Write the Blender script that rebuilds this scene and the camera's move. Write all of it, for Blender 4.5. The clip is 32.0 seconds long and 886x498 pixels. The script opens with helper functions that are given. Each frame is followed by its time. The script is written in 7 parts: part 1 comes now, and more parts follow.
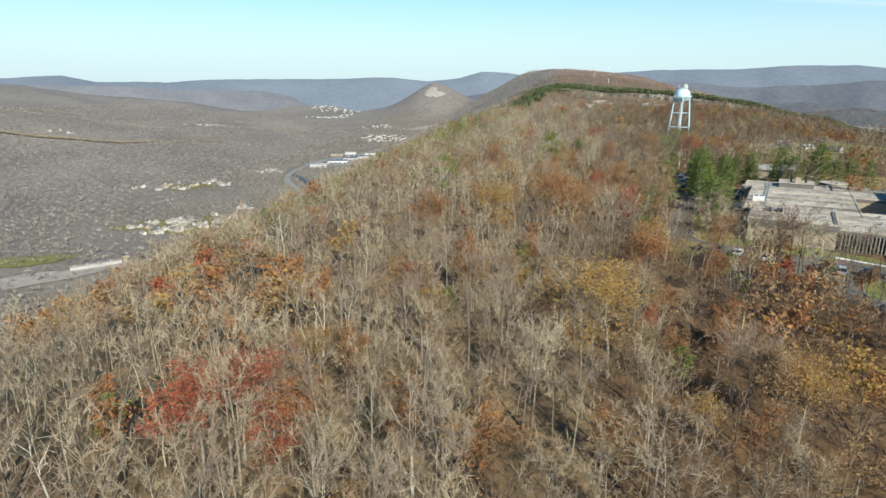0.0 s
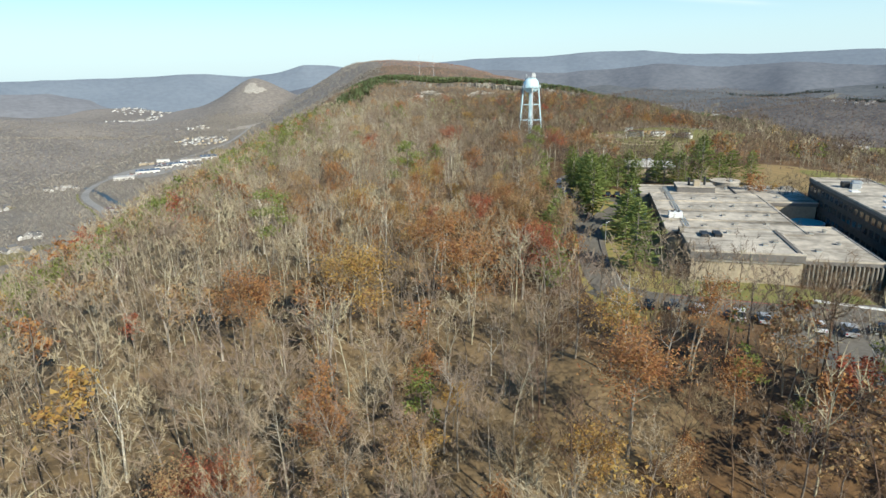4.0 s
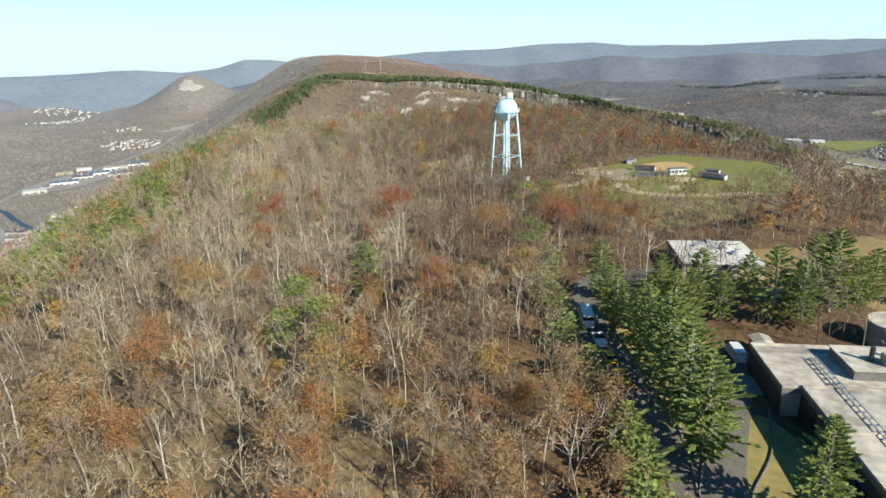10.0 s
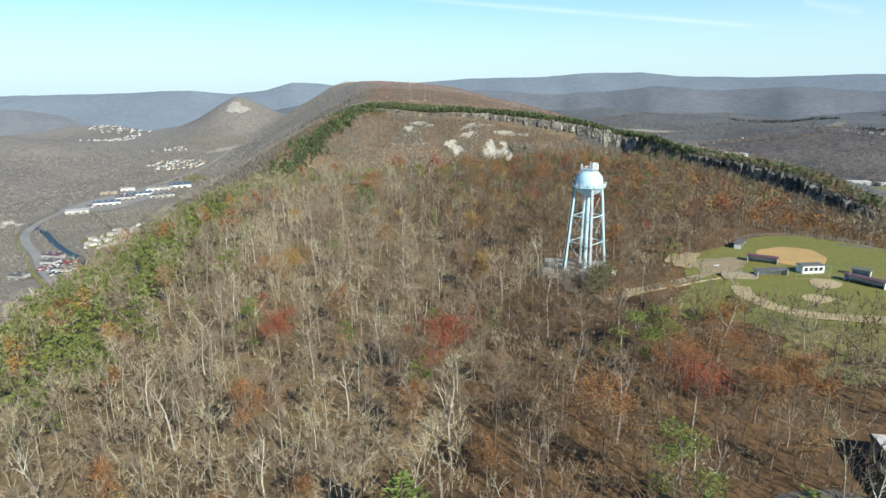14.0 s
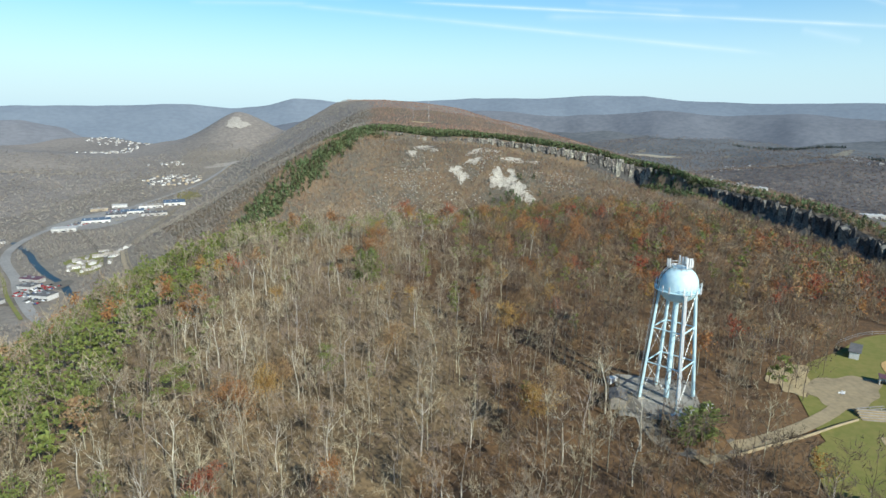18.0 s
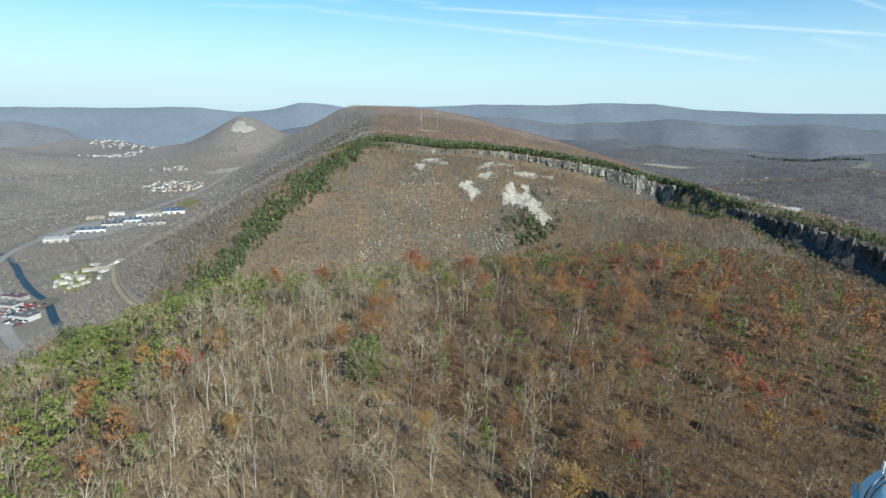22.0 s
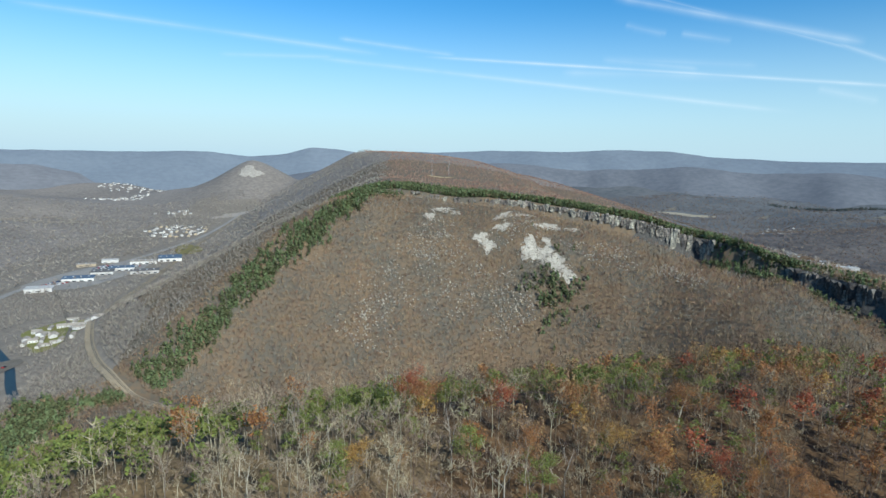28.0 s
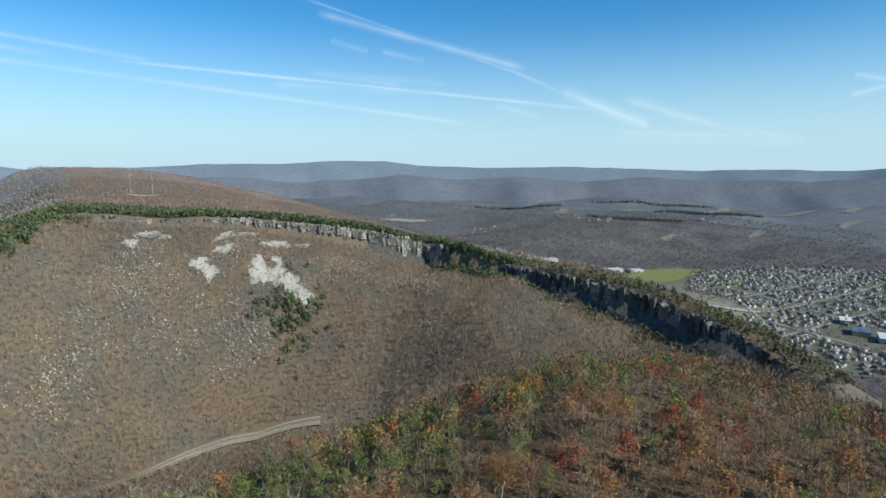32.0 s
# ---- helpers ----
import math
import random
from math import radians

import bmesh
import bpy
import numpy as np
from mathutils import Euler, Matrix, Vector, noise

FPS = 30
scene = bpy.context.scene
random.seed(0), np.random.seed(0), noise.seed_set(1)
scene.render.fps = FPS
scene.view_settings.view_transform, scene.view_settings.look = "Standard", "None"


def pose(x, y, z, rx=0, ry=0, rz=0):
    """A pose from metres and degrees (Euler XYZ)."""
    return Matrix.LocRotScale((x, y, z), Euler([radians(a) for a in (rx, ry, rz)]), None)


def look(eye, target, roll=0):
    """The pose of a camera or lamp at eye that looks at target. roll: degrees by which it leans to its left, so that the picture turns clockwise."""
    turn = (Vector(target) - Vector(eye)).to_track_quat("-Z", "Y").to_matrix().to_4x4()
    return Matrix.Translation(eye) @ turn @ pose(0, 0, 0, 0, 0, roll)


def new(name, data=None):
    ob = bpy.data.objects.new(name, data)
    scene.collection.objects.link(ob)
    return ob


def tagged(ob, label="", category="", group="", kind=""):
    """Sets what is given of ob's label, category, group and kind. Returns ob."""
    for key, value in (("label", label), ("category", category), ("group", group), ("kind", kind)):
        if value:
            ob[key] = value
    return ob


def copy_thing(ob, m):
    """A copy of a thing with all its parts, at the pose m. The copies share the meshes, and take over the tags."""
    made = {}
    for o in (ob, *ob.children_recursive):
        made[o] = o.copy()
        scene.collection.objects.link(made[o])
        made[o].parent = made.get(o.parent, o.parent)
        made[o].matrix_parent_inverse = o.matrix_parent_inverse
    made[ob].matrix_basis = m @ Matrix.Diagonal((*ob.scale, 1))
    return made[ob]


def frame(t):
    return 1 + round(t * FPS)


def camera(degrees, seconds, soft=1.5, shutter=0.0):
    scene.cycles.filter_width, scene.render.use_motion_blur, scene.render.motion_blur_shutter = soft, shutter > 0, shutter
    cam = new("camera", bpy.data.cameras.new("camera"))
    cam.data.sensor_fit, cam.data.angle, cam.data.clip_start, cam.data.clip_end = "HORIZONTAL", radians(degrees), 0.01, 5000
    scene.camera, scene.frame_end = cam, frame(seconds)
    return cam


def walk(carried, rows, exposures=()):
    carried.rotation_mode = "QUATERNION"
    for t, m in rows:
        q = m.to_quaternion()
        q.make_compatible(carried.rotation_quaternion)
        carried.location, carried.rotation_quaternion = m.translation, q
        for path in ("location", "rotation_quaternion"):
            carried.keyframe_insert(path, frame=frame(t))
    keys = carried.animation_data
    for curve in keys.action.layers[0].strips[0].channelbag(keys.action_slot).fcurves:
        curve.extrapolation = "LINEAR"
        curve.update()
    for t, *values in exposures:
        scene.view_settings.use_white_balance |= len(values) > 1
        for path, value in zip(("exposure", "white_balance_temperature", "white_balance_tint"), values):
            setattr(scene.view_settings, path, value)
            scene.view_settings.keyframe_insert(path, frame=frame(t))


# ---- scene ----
cam = camera(73.76, 32.0)
PATH = [
    (0, (0.00, 0.00, 60.00), (0.14, 96.22, 32.78), 0.31),
    (0.5, (-1.23, 7.17, 60.66), (7.38, 102.95, 33.24), -0.31),
    (1, (-2.14, 14.21, 61.40), (14.03, 108.95, 33.80), -0.60),
    (1.5, (-2.55, 21.15, 62.11), (18.27, 114.92, 34.32), -0.95),
    (2, (-2.45, 28.14, 62.83), (19.69, 121.56, 34.86), -1.27),
    (2.5, (-1.93, 35.15, 63.20), (21.20, 128.23, 34.91), -1.57),
    (4.5, (5.30, 66.59, 60.79), (32.67, 158.38, 32.06), -1.43),
    (5, (7.79, 74.69, 61.08), (36.25, 166.11, 32.21), -1.53),
    (5.5, (10.39, 82.83, 61.57), (39.67, 173.90, 32.43), -1.64),
    (6, (13.12, 90.99, 62.31), (43.06, 181.75, 32.89), -1.72),
    (6.5, (15.92, 99.21, 63.13), (46.20, 189.83, 33.60), -1.74),
    (7, (18.68, 107.44, 63.94), (49.25, 197.93, 34.33), -1.66),
    (7.5, (21.44, 115.84, 64.94), (53.01, 205.97, 35.26), -1.64),
    (8, (24.31, 124.15, 65.90), (57.47, 213.68, 36.16), -1.62),
    (8.5, (27.23, 132.25, 67.12), (60.73, 221.62, 37.30), -1.67),
    (9, (30.11, 140.04, 68.56), (63.85, 229.28, 38.61), -1.77),
    (9.5, (32.97, 147.78, 70.11), (66.83, 236.96, 40.10), -1.89),
    (10, (35.69, 155.50, 71.66), (69.02, 244.86, 41.61), -1.96),
    (10.5, (38.34, 163.13, 73.08), (69.05, 253.50, 43.23), -2.02),
    (11, (40.79, 170.75, 74.57), (71.12, 261.33, 44.96), -1.84),
    (11.5, (42.97, 178.27, 75.99), (72.11, 269.30, 46.61), -1.73),
    (12, (44.71, 185.43, 77.25), (72.76, 277.01, 48.50), -1.59),
    (12.5, (46.20, 192.29, 78.47), (74.10, 284.14, 50.46), -1.31),
    (13, (47.45, 199.05, 79.81), (75.57, 291.03, 52.41), -1.12),
    (13.5, (48.55, 205.78, 81.11), (76.82, 297.88, 54.29), -0.93),
    (14, (49.52, 212.41, 82.27), (77.44, 304.79, 56.09), -0.73),
    (14.5, (50.39, 219.18, 83.41), (78.08, 311.80, 57.80), -0.60),
    (16.5, (54.47, 247.53, 87.87), (82.80, 340.36, 63.82), 0.07),
    (17, (55.61, 254.59, 89.22), (84.12, 347.44, 65.42), 0.23),
    (17.5, (56.85, 261.64, 90.65), (85.33, 354.54, 67.04), 0.45),
    (18, (58.08, 268.73, 92.09), (86.55, 361.68, 68.65), 0.58),
    (18.5, (59.37, 275.84, 93.42), (87.70, 368.87, 70.13), 0.74),
    (19, (60.68, 283.09, 94.64), (88.81, 376.18, 71.38), 0.82),
    (19.5, (62.11, 290.55, 95.88), (90.12, 383.70, 72.68), 0.92),
    (20, (63.75, 298.27, 97.04), (91.69, 391.47, 73.97), 0.95),
    (20.5, (65.50, 306.23, 98.29), (93.48, 399.45, 75.32), 1.10),
    (21, (67.22, 314.17, 99.64), (95.26, 407.41, 76.83), 1.16),
    (21.5, (68.79, 321.94, 101.01), (96.67, 415.23, 78.24), 1.19),
    (22, (70.32, 329.57, 102.29), (98.00, 422.93, 79.52), 1.21),
    (22.5, (71.87, 337.22, 103.17), (99.37, 430.63, 80.39), 1.19),
    (23, (73.51, 344.96, 103.52), (100.87, 438.41, 80.76), 1.23),
    (23.5, (75.17, 352.80, 103.46), (102.39, 446.31, 80.77), 1.27),
    (24, (76.92, 360.48, 103.31), (103.98, 454.06, 80.69), 1.29),
    (24.5, (78.73, 368.14, 103.27), (105.72, 461.75, 80.73), 1.33),
    (25, (80.54, 375.94, 103.26), (107.44, 469.59, 80.77), 1.37),
    (25.5, (82.42, 383.89, 103.11), (109.19, 477.60, 80.71), 1.43),
    (27.5, (93.30, 415.99, 101.57), (119.56, 510.62, 82.74), 1.52),
    (28, (95.37, 423.28, 101.02), (121.62, 518.53, 85.57), 1.61),
    (28.5, (97.35, 430.34, 100.61), (123.54, 525.88, 86.96), 1.64),
    (29, (99.18, 437.11, 100.41), (125.55, 532.61, 86.79), 1.63),
    (29.5, (101.05, 443.64, 100.42), (133.68, 537.20, 86.95), 1.43),
    (30, (102.87, 450.16, 100.51), (145.01, 539.88, 87.30), 1.06),
    (30.5, (104.80, 456.45, 100.51), (156.79, 540.87, 87.43), 0.64),
    (31, (107.20, 462.57, 100.44), (166.95, 541.70, 87.49), 0.19),
    (31.5, (110.02, 468.61, 100.37), (173.91, 544.45, 87.48), 0.07),
    (32, (113.09, 474.52, 100.30), (179.09, 548.53, 87.39), 0.01),
]
walk(cam, [(t, look(e, g, r)) for t, e, g, r in PATH], [(0.0, 0.44, 6500, 3), (7.0, 0.6, 6600, 3), (10.0, 0.64, 6600, 3), (14.0, 0.52, 6350, 2), (19.0, 0.4, 6100, 1), (24.0, 0.34, 6000, 0), (28.0, 0.22, 5850, 1), (32.0, 0.2, 5900, 1)])

# ---- light ----
SUN_AZ, SUN_EL = radians(160), radians(32)
scene.view_settings.exposure = 0.0
world = bpy.data.worlds.new("sky")
scene.world = world
world.use_nodes = True
wn, wl = world.node_tree.nodes, world.node_tree.links
wn.clear()
w_out = wn.new("ShaderNodeOutputWorld")
w_bg = wn.new("ShaderNodeBackground")
w_sky = wn.new("ShaderNodeTexSky")
w_sky.sky_type = "NISHITA"
w_sky.sun_disc = False
w_sky.sun_elevation, w_sky.sun_rotation = SUN_EL, SUN_AZ
w_sky.altitude, w_sky.air_density, w_sky.dust_density, w_sky.ozone_density = 300, 1.0, 0.3, 2.5
w_bg.inputs["Strength"].default_value = 0.106
w_tone = wn.new("ShaderNodeHueSaturation")
w_tone.inputs["Saturation"].default_value = 1.38
wl.new(w_sky.outputs[0], w_tone.inputs["Color"])
w_dir = wn.new("ShaderNodeTexCoord")
w_wisp = wn.new("ShaderNodeTexNoise")
w_wisp.inputs["Scale"].default_value, w_wisp.inputs["Detail"].default_value = 14, 5
wl.new(w_dir.outputs["Generated"], w_wisp.inputs["Vector"])
# old contrails: great circles by their normal, run and half length, with their width and strength
CONTRAILS = [
    ((-0.111, 0.3512, -0.9297), (0.7798, -0.5492, -0.3006), 0.1582, 0.0045, 0.55),
    ((0.0104, 0.1599, -0.9871), (0.8248, -0.5595, -0.0819), 0.3226, 0.0050, 1.00),
    ((-0.129, 0.3622, -0.9231), (0.5481, -0.7497, -0.3707), 0.0665, 0.0085, 0.42),
    ((-0.0658, 0.1855, -0.9804), (0.9811, -0.1672, -0.0975), 0.0822, 0.0070, 0.60),
    ((-0.0434, 0.1511, -0.9876), (0.9122, -0.397, -0.1009), 0.3155, 0.0070, 0.70),
    ((-0.0671, 0.3166, -0.9462), (0.4386, -0.8424, -0.313), 0.0894, 0.0120, 0.55),
    ((0.0611, 0.2767, -0.959), (0.2511, -0.9342, -0.2535), 0.0171, 0.0080, 0.60),
    ((0.1597, -0.2198, -0.9624), (0.1936, -0.949, 0.2489), 0.0181, 0.0080, 0.60),
    ((0.0431, 0.1318, -0.9903), (0.8344, -0.55, -0.0368), 0.1169, 0.0120, 0.35),
    ((-0.0674, 0.1707, -0.983), (0.9932, 0.1052, -0.0498), 0.2203, 0.0080, 0.60),
    ((-0.055, 0.308, -0.9498), (0.7774, -0.5838, -0.2343), 0.1485, 0.0110, 0.80),
    ((0.0411, 0.1482, -0.9881), (0.9992, -0.0037, 0.041), 0.0761, 0.0070, 0.40),
    ((-0.12, 0.3053, -0.9447), (0.8379, -0.4792, -0.2613), 0.0258, 0.0090, 0.40),
    ((-0.0428, 0.2628, -0.9639), (0.7948, -0.5756, -0.1923), 0.0316, 0.0090, 0.40),
    ((-0.0592, 0.2695, -0.9612), (0.84, -0.5068, -0.1938), 0.0225, 0.0090, 0.40),
    ((0.0248, 0.0619, -0.9978), (0.4228, -0.9051, -0.0457), 0.1181, 0.0140, 0.30),
    ((-0.1571, 0.3983, -0.9037), (0.5825, -0.7016, -0.4104), 0.1007, 0.0060, 0.60),
    ((-0.1339, 0.3727, -0.9183), (0.5395, -0.7499, -0.383), 0.0667, 0.0160, 1.00),
    ((-0.0928, 0.3609, -0.928), (0.4765, -0.8022, -0.3597), 0.0337, 0.0130, 0.55),
    ((0.0287, 0.0728, -0.9969), (0.4563, -0.8883, -0.0517), 0.0734, 0.0130, 0.50),
    ((-0.096, 0.2545, -0.9623), (0.657, -0.71, -0.2533), 0.0333, 0.0100, 0.45),
    ((-0.0346, 0.2542, -0.9665), (0.3421, -0.9057, -0.2504), 0.0456, 0.0120, 0.40),
    ((-0.0155, 0.1878, -0.9821), (0.8367, -0.5353, -0.1155), 0.0632, 0.0100, 0.40),
    ((0.0306, 0.1637, -0.986), (0.8107, -0.5811, -0.0713), 0.0909, 0.0100, 0.30),
]


def w_math(op, a, b=None):
    n = wn.new("ShaderNodeMath")
    n.operation = op
    n.use_clamp = op == "SUBTRACT"
    for k, q in enumerate((a, b)):
        if q is None:
            continue
        if isinstance(q, (int, float)):
            n.inputs[k].default_value = q
        else:
            wl.new(q, n.inputs[k])
    return n.outputs[0]


def w_dot(vec):
    n = wn.new("ShaderNodeVectorMath")
    n.operation = "DOT_PRODUCT"
    wl.new(w_dir.outputs["Generated"], n.inputs[0])
    n.inputs[1].default_value = vec
    return n.outputs["Value"]


# pale haze low over the horizon, all the way round
w_sep = wn.new("ShaderNodeSeparateXYZ")
wl.new(w_dir.outputs["Generated"], w_sep.inputs[0])
w_low = wn.new("ShaderNodeMapRange")
w_low.interpolation_type = "SMOOTHSTEP"
wl.new(w_sep.outputs["Z"], w_low.inputs["Value"])
w_low.inputs["From Min"].default_value, w_low.inputs["From Max"].default_value = -0.02, 0.25
w_low.inputs["To Min"].default_value, w_low.inputs["To Max"].default_value = 0.92, 0.0
# the clear sky deepens towards the zenith
w_deep = wn.new("ShaderNodeMapRange")
w_deep.interpolation_type = "SMOOTHSTEP"
wl.new(w_sep.outputs["Z"], w_deep.inputs["Value"])
w_deep.inputs["From Min"].default_value, w_deep.inputs["From Max"].default_value = 0.30, 0.85
w_deep.inputs["To Min"].default_value, w_deep.inputs["To Max"].default_value = 1.12, 0.6
wl.new(w_deep.outputs[0], w_tone.inputs["Value"])
w_haze = wn.new("ShaderNodeMix")
w_haze.data_type = "RGBA"
wl.new(w_low.outputs[0], w_haze.inputs["Factor"])
wl.new(w_tone.outputs["Color"], w_haze.inputs["A"])
w_haze.inputs["B"].default_value = (4.45, 5.8, 6.75, 1)
cover = None
for normal, run, half, wide, strong in CONTRAILS:
    off = w_math("MULTIPLY", w_math("ABSOLUTE", w_dot(normal)), 0.9 / wide)
    across = w_math("POWER", w_math("SUBTRACT", 1.0, off), 2.2)
    along_ = w_math("MULTIPLY", w_math("SUBTRACT", half * 1.15, w_math("ABSOLUTE", w_dot(run))), 6.0 / half)
    one = w_math("MULTIPLY", w_math("MULTIPLY", across, w_math("MINIMUM", along_, 1.0)), strong * 0.62)
    cover = one if cover is None else w_math("MAXIMUM", cover, one)
thick = w_math("MULTIPLY", cover, w_math("SUBTRACT", w_math("MULTIPLY", w_wisp.outputs["Fac"], 1.5), 0.1))
w_mix = wn.new("ShaderNodeMix")
w_mix.data_type = "RGBA"
wl.new(thick, w_mix.inputs["Factor"])
wl.new(w_haze.outputs["Result"], w_mix.inputs["A"])
w_mix.inputs["B"].default_value = (7.2, 7.7, 8.2, 1)
wl.new(w_mix.outputs["Result"], w_bg.inputs["Color"])
wl.new(w_bg.outputs[0], w_out.inputs["Surface"])
sun_data = bpy.data.lights.new("sun", "SUN")
sun_data.energy, sun_data.angle, sun_data.color = 4.6, radians(0.5), (1.0, 0.93, 0.83)
sun = new("sun", sun_data)
to_sun = Vector((math.sin(SUN_AZ) * math.cos(SUN_EL), math.cos(SUN_AZ) * math.cos(SUN_EL), math.sin(SUN_EL)))
sun.matrix_world = look(to_sun * 500, (0, 0, 0))


# ---- materials ----
def mat(name, base, other=None, rough=0.9, size=1.0, big=25.0, bump=0.0, metal=0.0, vary="", amount=0.25, patch=0.35, spec=0.3):
    """A procedural surface: two colours mixed by noise at two real sizes, with brightness varied per object, tree or piece."""
    m = bpy.data.materials.new(name)
    m.use_nodes = True
    nt = m.node_tree
    bsdf = nt.nodes["Principled BSDF"]
    bsdf.inputs["Roughness"].default_value = rough
    bsdf.inputs["Metallic"].default_value = metal
    bsdf.inputs["Specular IOR Level"].default_value = spec
    geo = nt.nodes.new("ShaderNodeNewGeometry")

    def noise_at(metres, detail):
        n = nt.nodes.new("ShaderNodeTexNoise")
        n.inputs["Scale"].default_value = 1.0 / metres
        n.inputs["Detail"].default_value = detail
        nt.links.new(geo.outputs["Position"], n.inputs["Vector"])
        return n
    fine, coarse = noise_at(size, 4), noise_at(big, 3)
    other = other or tuple(c * 0.7 for c in base)
    add = nt.nodes.new("ShaderNodeMath")
    add.operation = "MULTIPLY_ADD"
    nt.links.new(coarse.outputs["Fac"], add.inputs[0])
    add.inputs[1].default_value = patch * 2
    sub = nt.nodes.new("ShaderNodeMath")
    sub.operation = "SUBTRACT"
    nt.links.new(fine.outputs["Fac"], sub.inputs[0])
    sub.inputs[1].default_value = patch
    nt.links.new(sub.outputs[0], add.inputs[2])
    ramp = nt.nodes.new("ShaderNodeValToRGB")
    ramp.color_ramp.elements[0].position, ramp.color_ramp.elements[1].position = 0.3, 0.7
    ramp.color_ramp.elements[0].color, ramp.color_ramp.elements[1].color = (*other, 1), (*base, 1)
    nt.links.new(add.outputs[0], ramp.inputs["Fac"])
    last = ramp.outputs["Color"]
    if vary:
        if vary == "object":
            rnd = nt.nodes.new("ShaderNodeObjectInfo").outputs["Random"]
        elif vary == "island":
            rnd = geo.outputs["Random Per Island"]
        else:
            at = nt.nodes.new("ShaderNodeAttribute")
            at.attribute_name = vary
            rnd = at.outputs["Fac"]
        ran = nt.nodes.new("ShaderNodeMapRange")
        ran.inputs["To Min"].default_value, ran.inputs["To Max"].default_value = 1 - amount, 1 + amount
        nt.links.new(rnd, ran.inputs["Value"])
        hsv = nt.nodes.new("ShaderNodeHueSaturation")
        nt.links.new(ran.outputs[0], hsv.inputs["Value"])
        hue = nt.nodes.new("ShaderNodeMapRange")
        hue.inputs["To Min"].default_value, hue.inputs["To Max"].default_value = 0.5 - amount * 0.08, 0.5 + amount * 0.08
        nt.links.new(rnd, hue.inputs["Value"])
        nt.links.new(hue.outputs[0], hsv.inputs["Hue"])
        nt.links.new(last, hsv.inputs["Color"])
        last = hsv.outputs["Color"]
    nt.links.new(last, bsdf.inputs["Base Color"])
    if bump:
        b = nt.nodes.new("ShaderNodeBump")
        b.inputs["Strength"].default_value = min(1.0, bump)
        b.inputs["Distance"].default_value = size * 0.3
        nt.links.new(fine.outputs["Fac"], b.inputs["Height"])
        nt.links.new(b.outputs[0], bsdf.inputs["Normal"])
    return m


M_LITTER = mat("leaf_litter", (0.27, 0.19, 0.10), (0.13, 0.092, 0.05), size=1.2, big=9, bump=0.8, patch=0.5)
M_RUSTLITTER = mat("rust_leaf_litter", (0.19, 0.112, 0.052), (0.095, 0.06, 0.033), size=1.2, big=11, bump=0.8, patch=0.5)
# valley and far floors are paled and greyed to stand for haze
M_VALLEY = mat("valley_floor", (0.262, 0.23, 0.19), (0.19, 0.168, 0.14), size=7, big=120, bump=0.5)
M_FARHILL = mat("haze_paled_far_floor", (0.275, 0.245, 0.215), (0.185, 0.167, 0.15), size=16, big=300)
M_FACE = mat("slope_litter", (0.19, 0.135, 0.084), (0.125, 0.112, 0.088), size=6, big=55, bump=0.4, patch=0.6)
# bluish haze is put into the far eastern hills' base colour
M_EASTFAR = mat("haze_tinted_hills", (0.158, 0.165, 0.17), (0.10, 0.108, 0.115), size=30, big=220, patch=0.5)
M_EAST = mat("dark_woodland_floor", (0.15, 0.135, 0.128), (0.068, 0.066, 0.07), size=18, big=110, patch=0.5)
M_BARK = mat("grey_bark", (0.37, 0.33, 0.265), (0.18, 0.152, 0.115), size=0.5, big=6, vary="object", amount=0.35)
M_TWIG = mat("bare_twigs", (0.395, 0.315, 0.222), (0.265, 0.205, 0.14), size=0.7, big=9, vary="object", amount=0.3)
M_WBARK = mat("woodland_bark", (0.40, 0.355, 0.275), (0.21, 0.175, 0.13), size=0.5, big=30, vary="tint", amount=0.45)
M_WTWIG = mat("woodland_twigs", (0.375, 0.305, 0.215), (0.245, 0.194, 0.133), size=0.7, big=40, vary="tint", amount=0.3)
M_WPALE = mat("woodland_pale_bark", (0.56, 0.52, 0.44), (0.36, 0.32, 0.26), size=0.5, big=30, vary="tint", amount=0.25)
M_PALEBARK = mat("pale_bark", (0.52, 0.49, 0.43), (0.33, 0.30, 0.25), size=0.5, big=6, vary="object", amount=0.25)
# darker twig copies: shade among the right-hand trees put into the colour
M_DTWIG = mat("shade_toned_twigs", (0.215, 0.148, 0.092), (0.14, 0.097, 0.06), size=0.7, big=20, vary="object", amount=0.3)
M_WDTWIG = mat("shade_toned_woodland_twigs", (0.205, 0.153, 0.102), (0.125, 0.092, 0.062), size=0.7, big=40, vary="tint", amount=0.3)
M_RUST = mat("rust_leaves", (0.45, 0.225, 0.095), (0.31, 0.155, 0.065), size=0.6, big=5, vary="island", amount=0.2)
M_ORANGE = mat("amber_leaves", (0.50, 0.31, 0.10), (0.37, 0.23, 0.075), size=0.6, big=5, vary="island", amount=0.2)
M_RED = mat("red_leaves", (0.46, 0.15, 0.08), (0.32, 0.105, 0.06), size=0.6, big=5, vary="island", amount=0.2)
M_BROWN = mat("brown_leaves", (0.44, 0.29, 0.15), (0.31, 0.20, 0.105), size=0.6, big=5, vary="island", amount=0.2)
M_PINE = mat("pine_needles", (0.33, 0.375, 0.115), (0.20, 0.255, 0.08), size=0.5, big=4, vary="island", amount=0.2)
M_PINE2 = mat("bright_pine_needles", (0.27, 0.30, 0.082), (0.165, 0.20, 0.06), size=0.5, big=4, vary="island", amount=0.2)
M_DARKPINE = mat("dark_evergreen", (0.14, 0.165, 0.072), (0.09, 0.112, 0.052), size=2, big=20, vary="tint", amount=0.4)
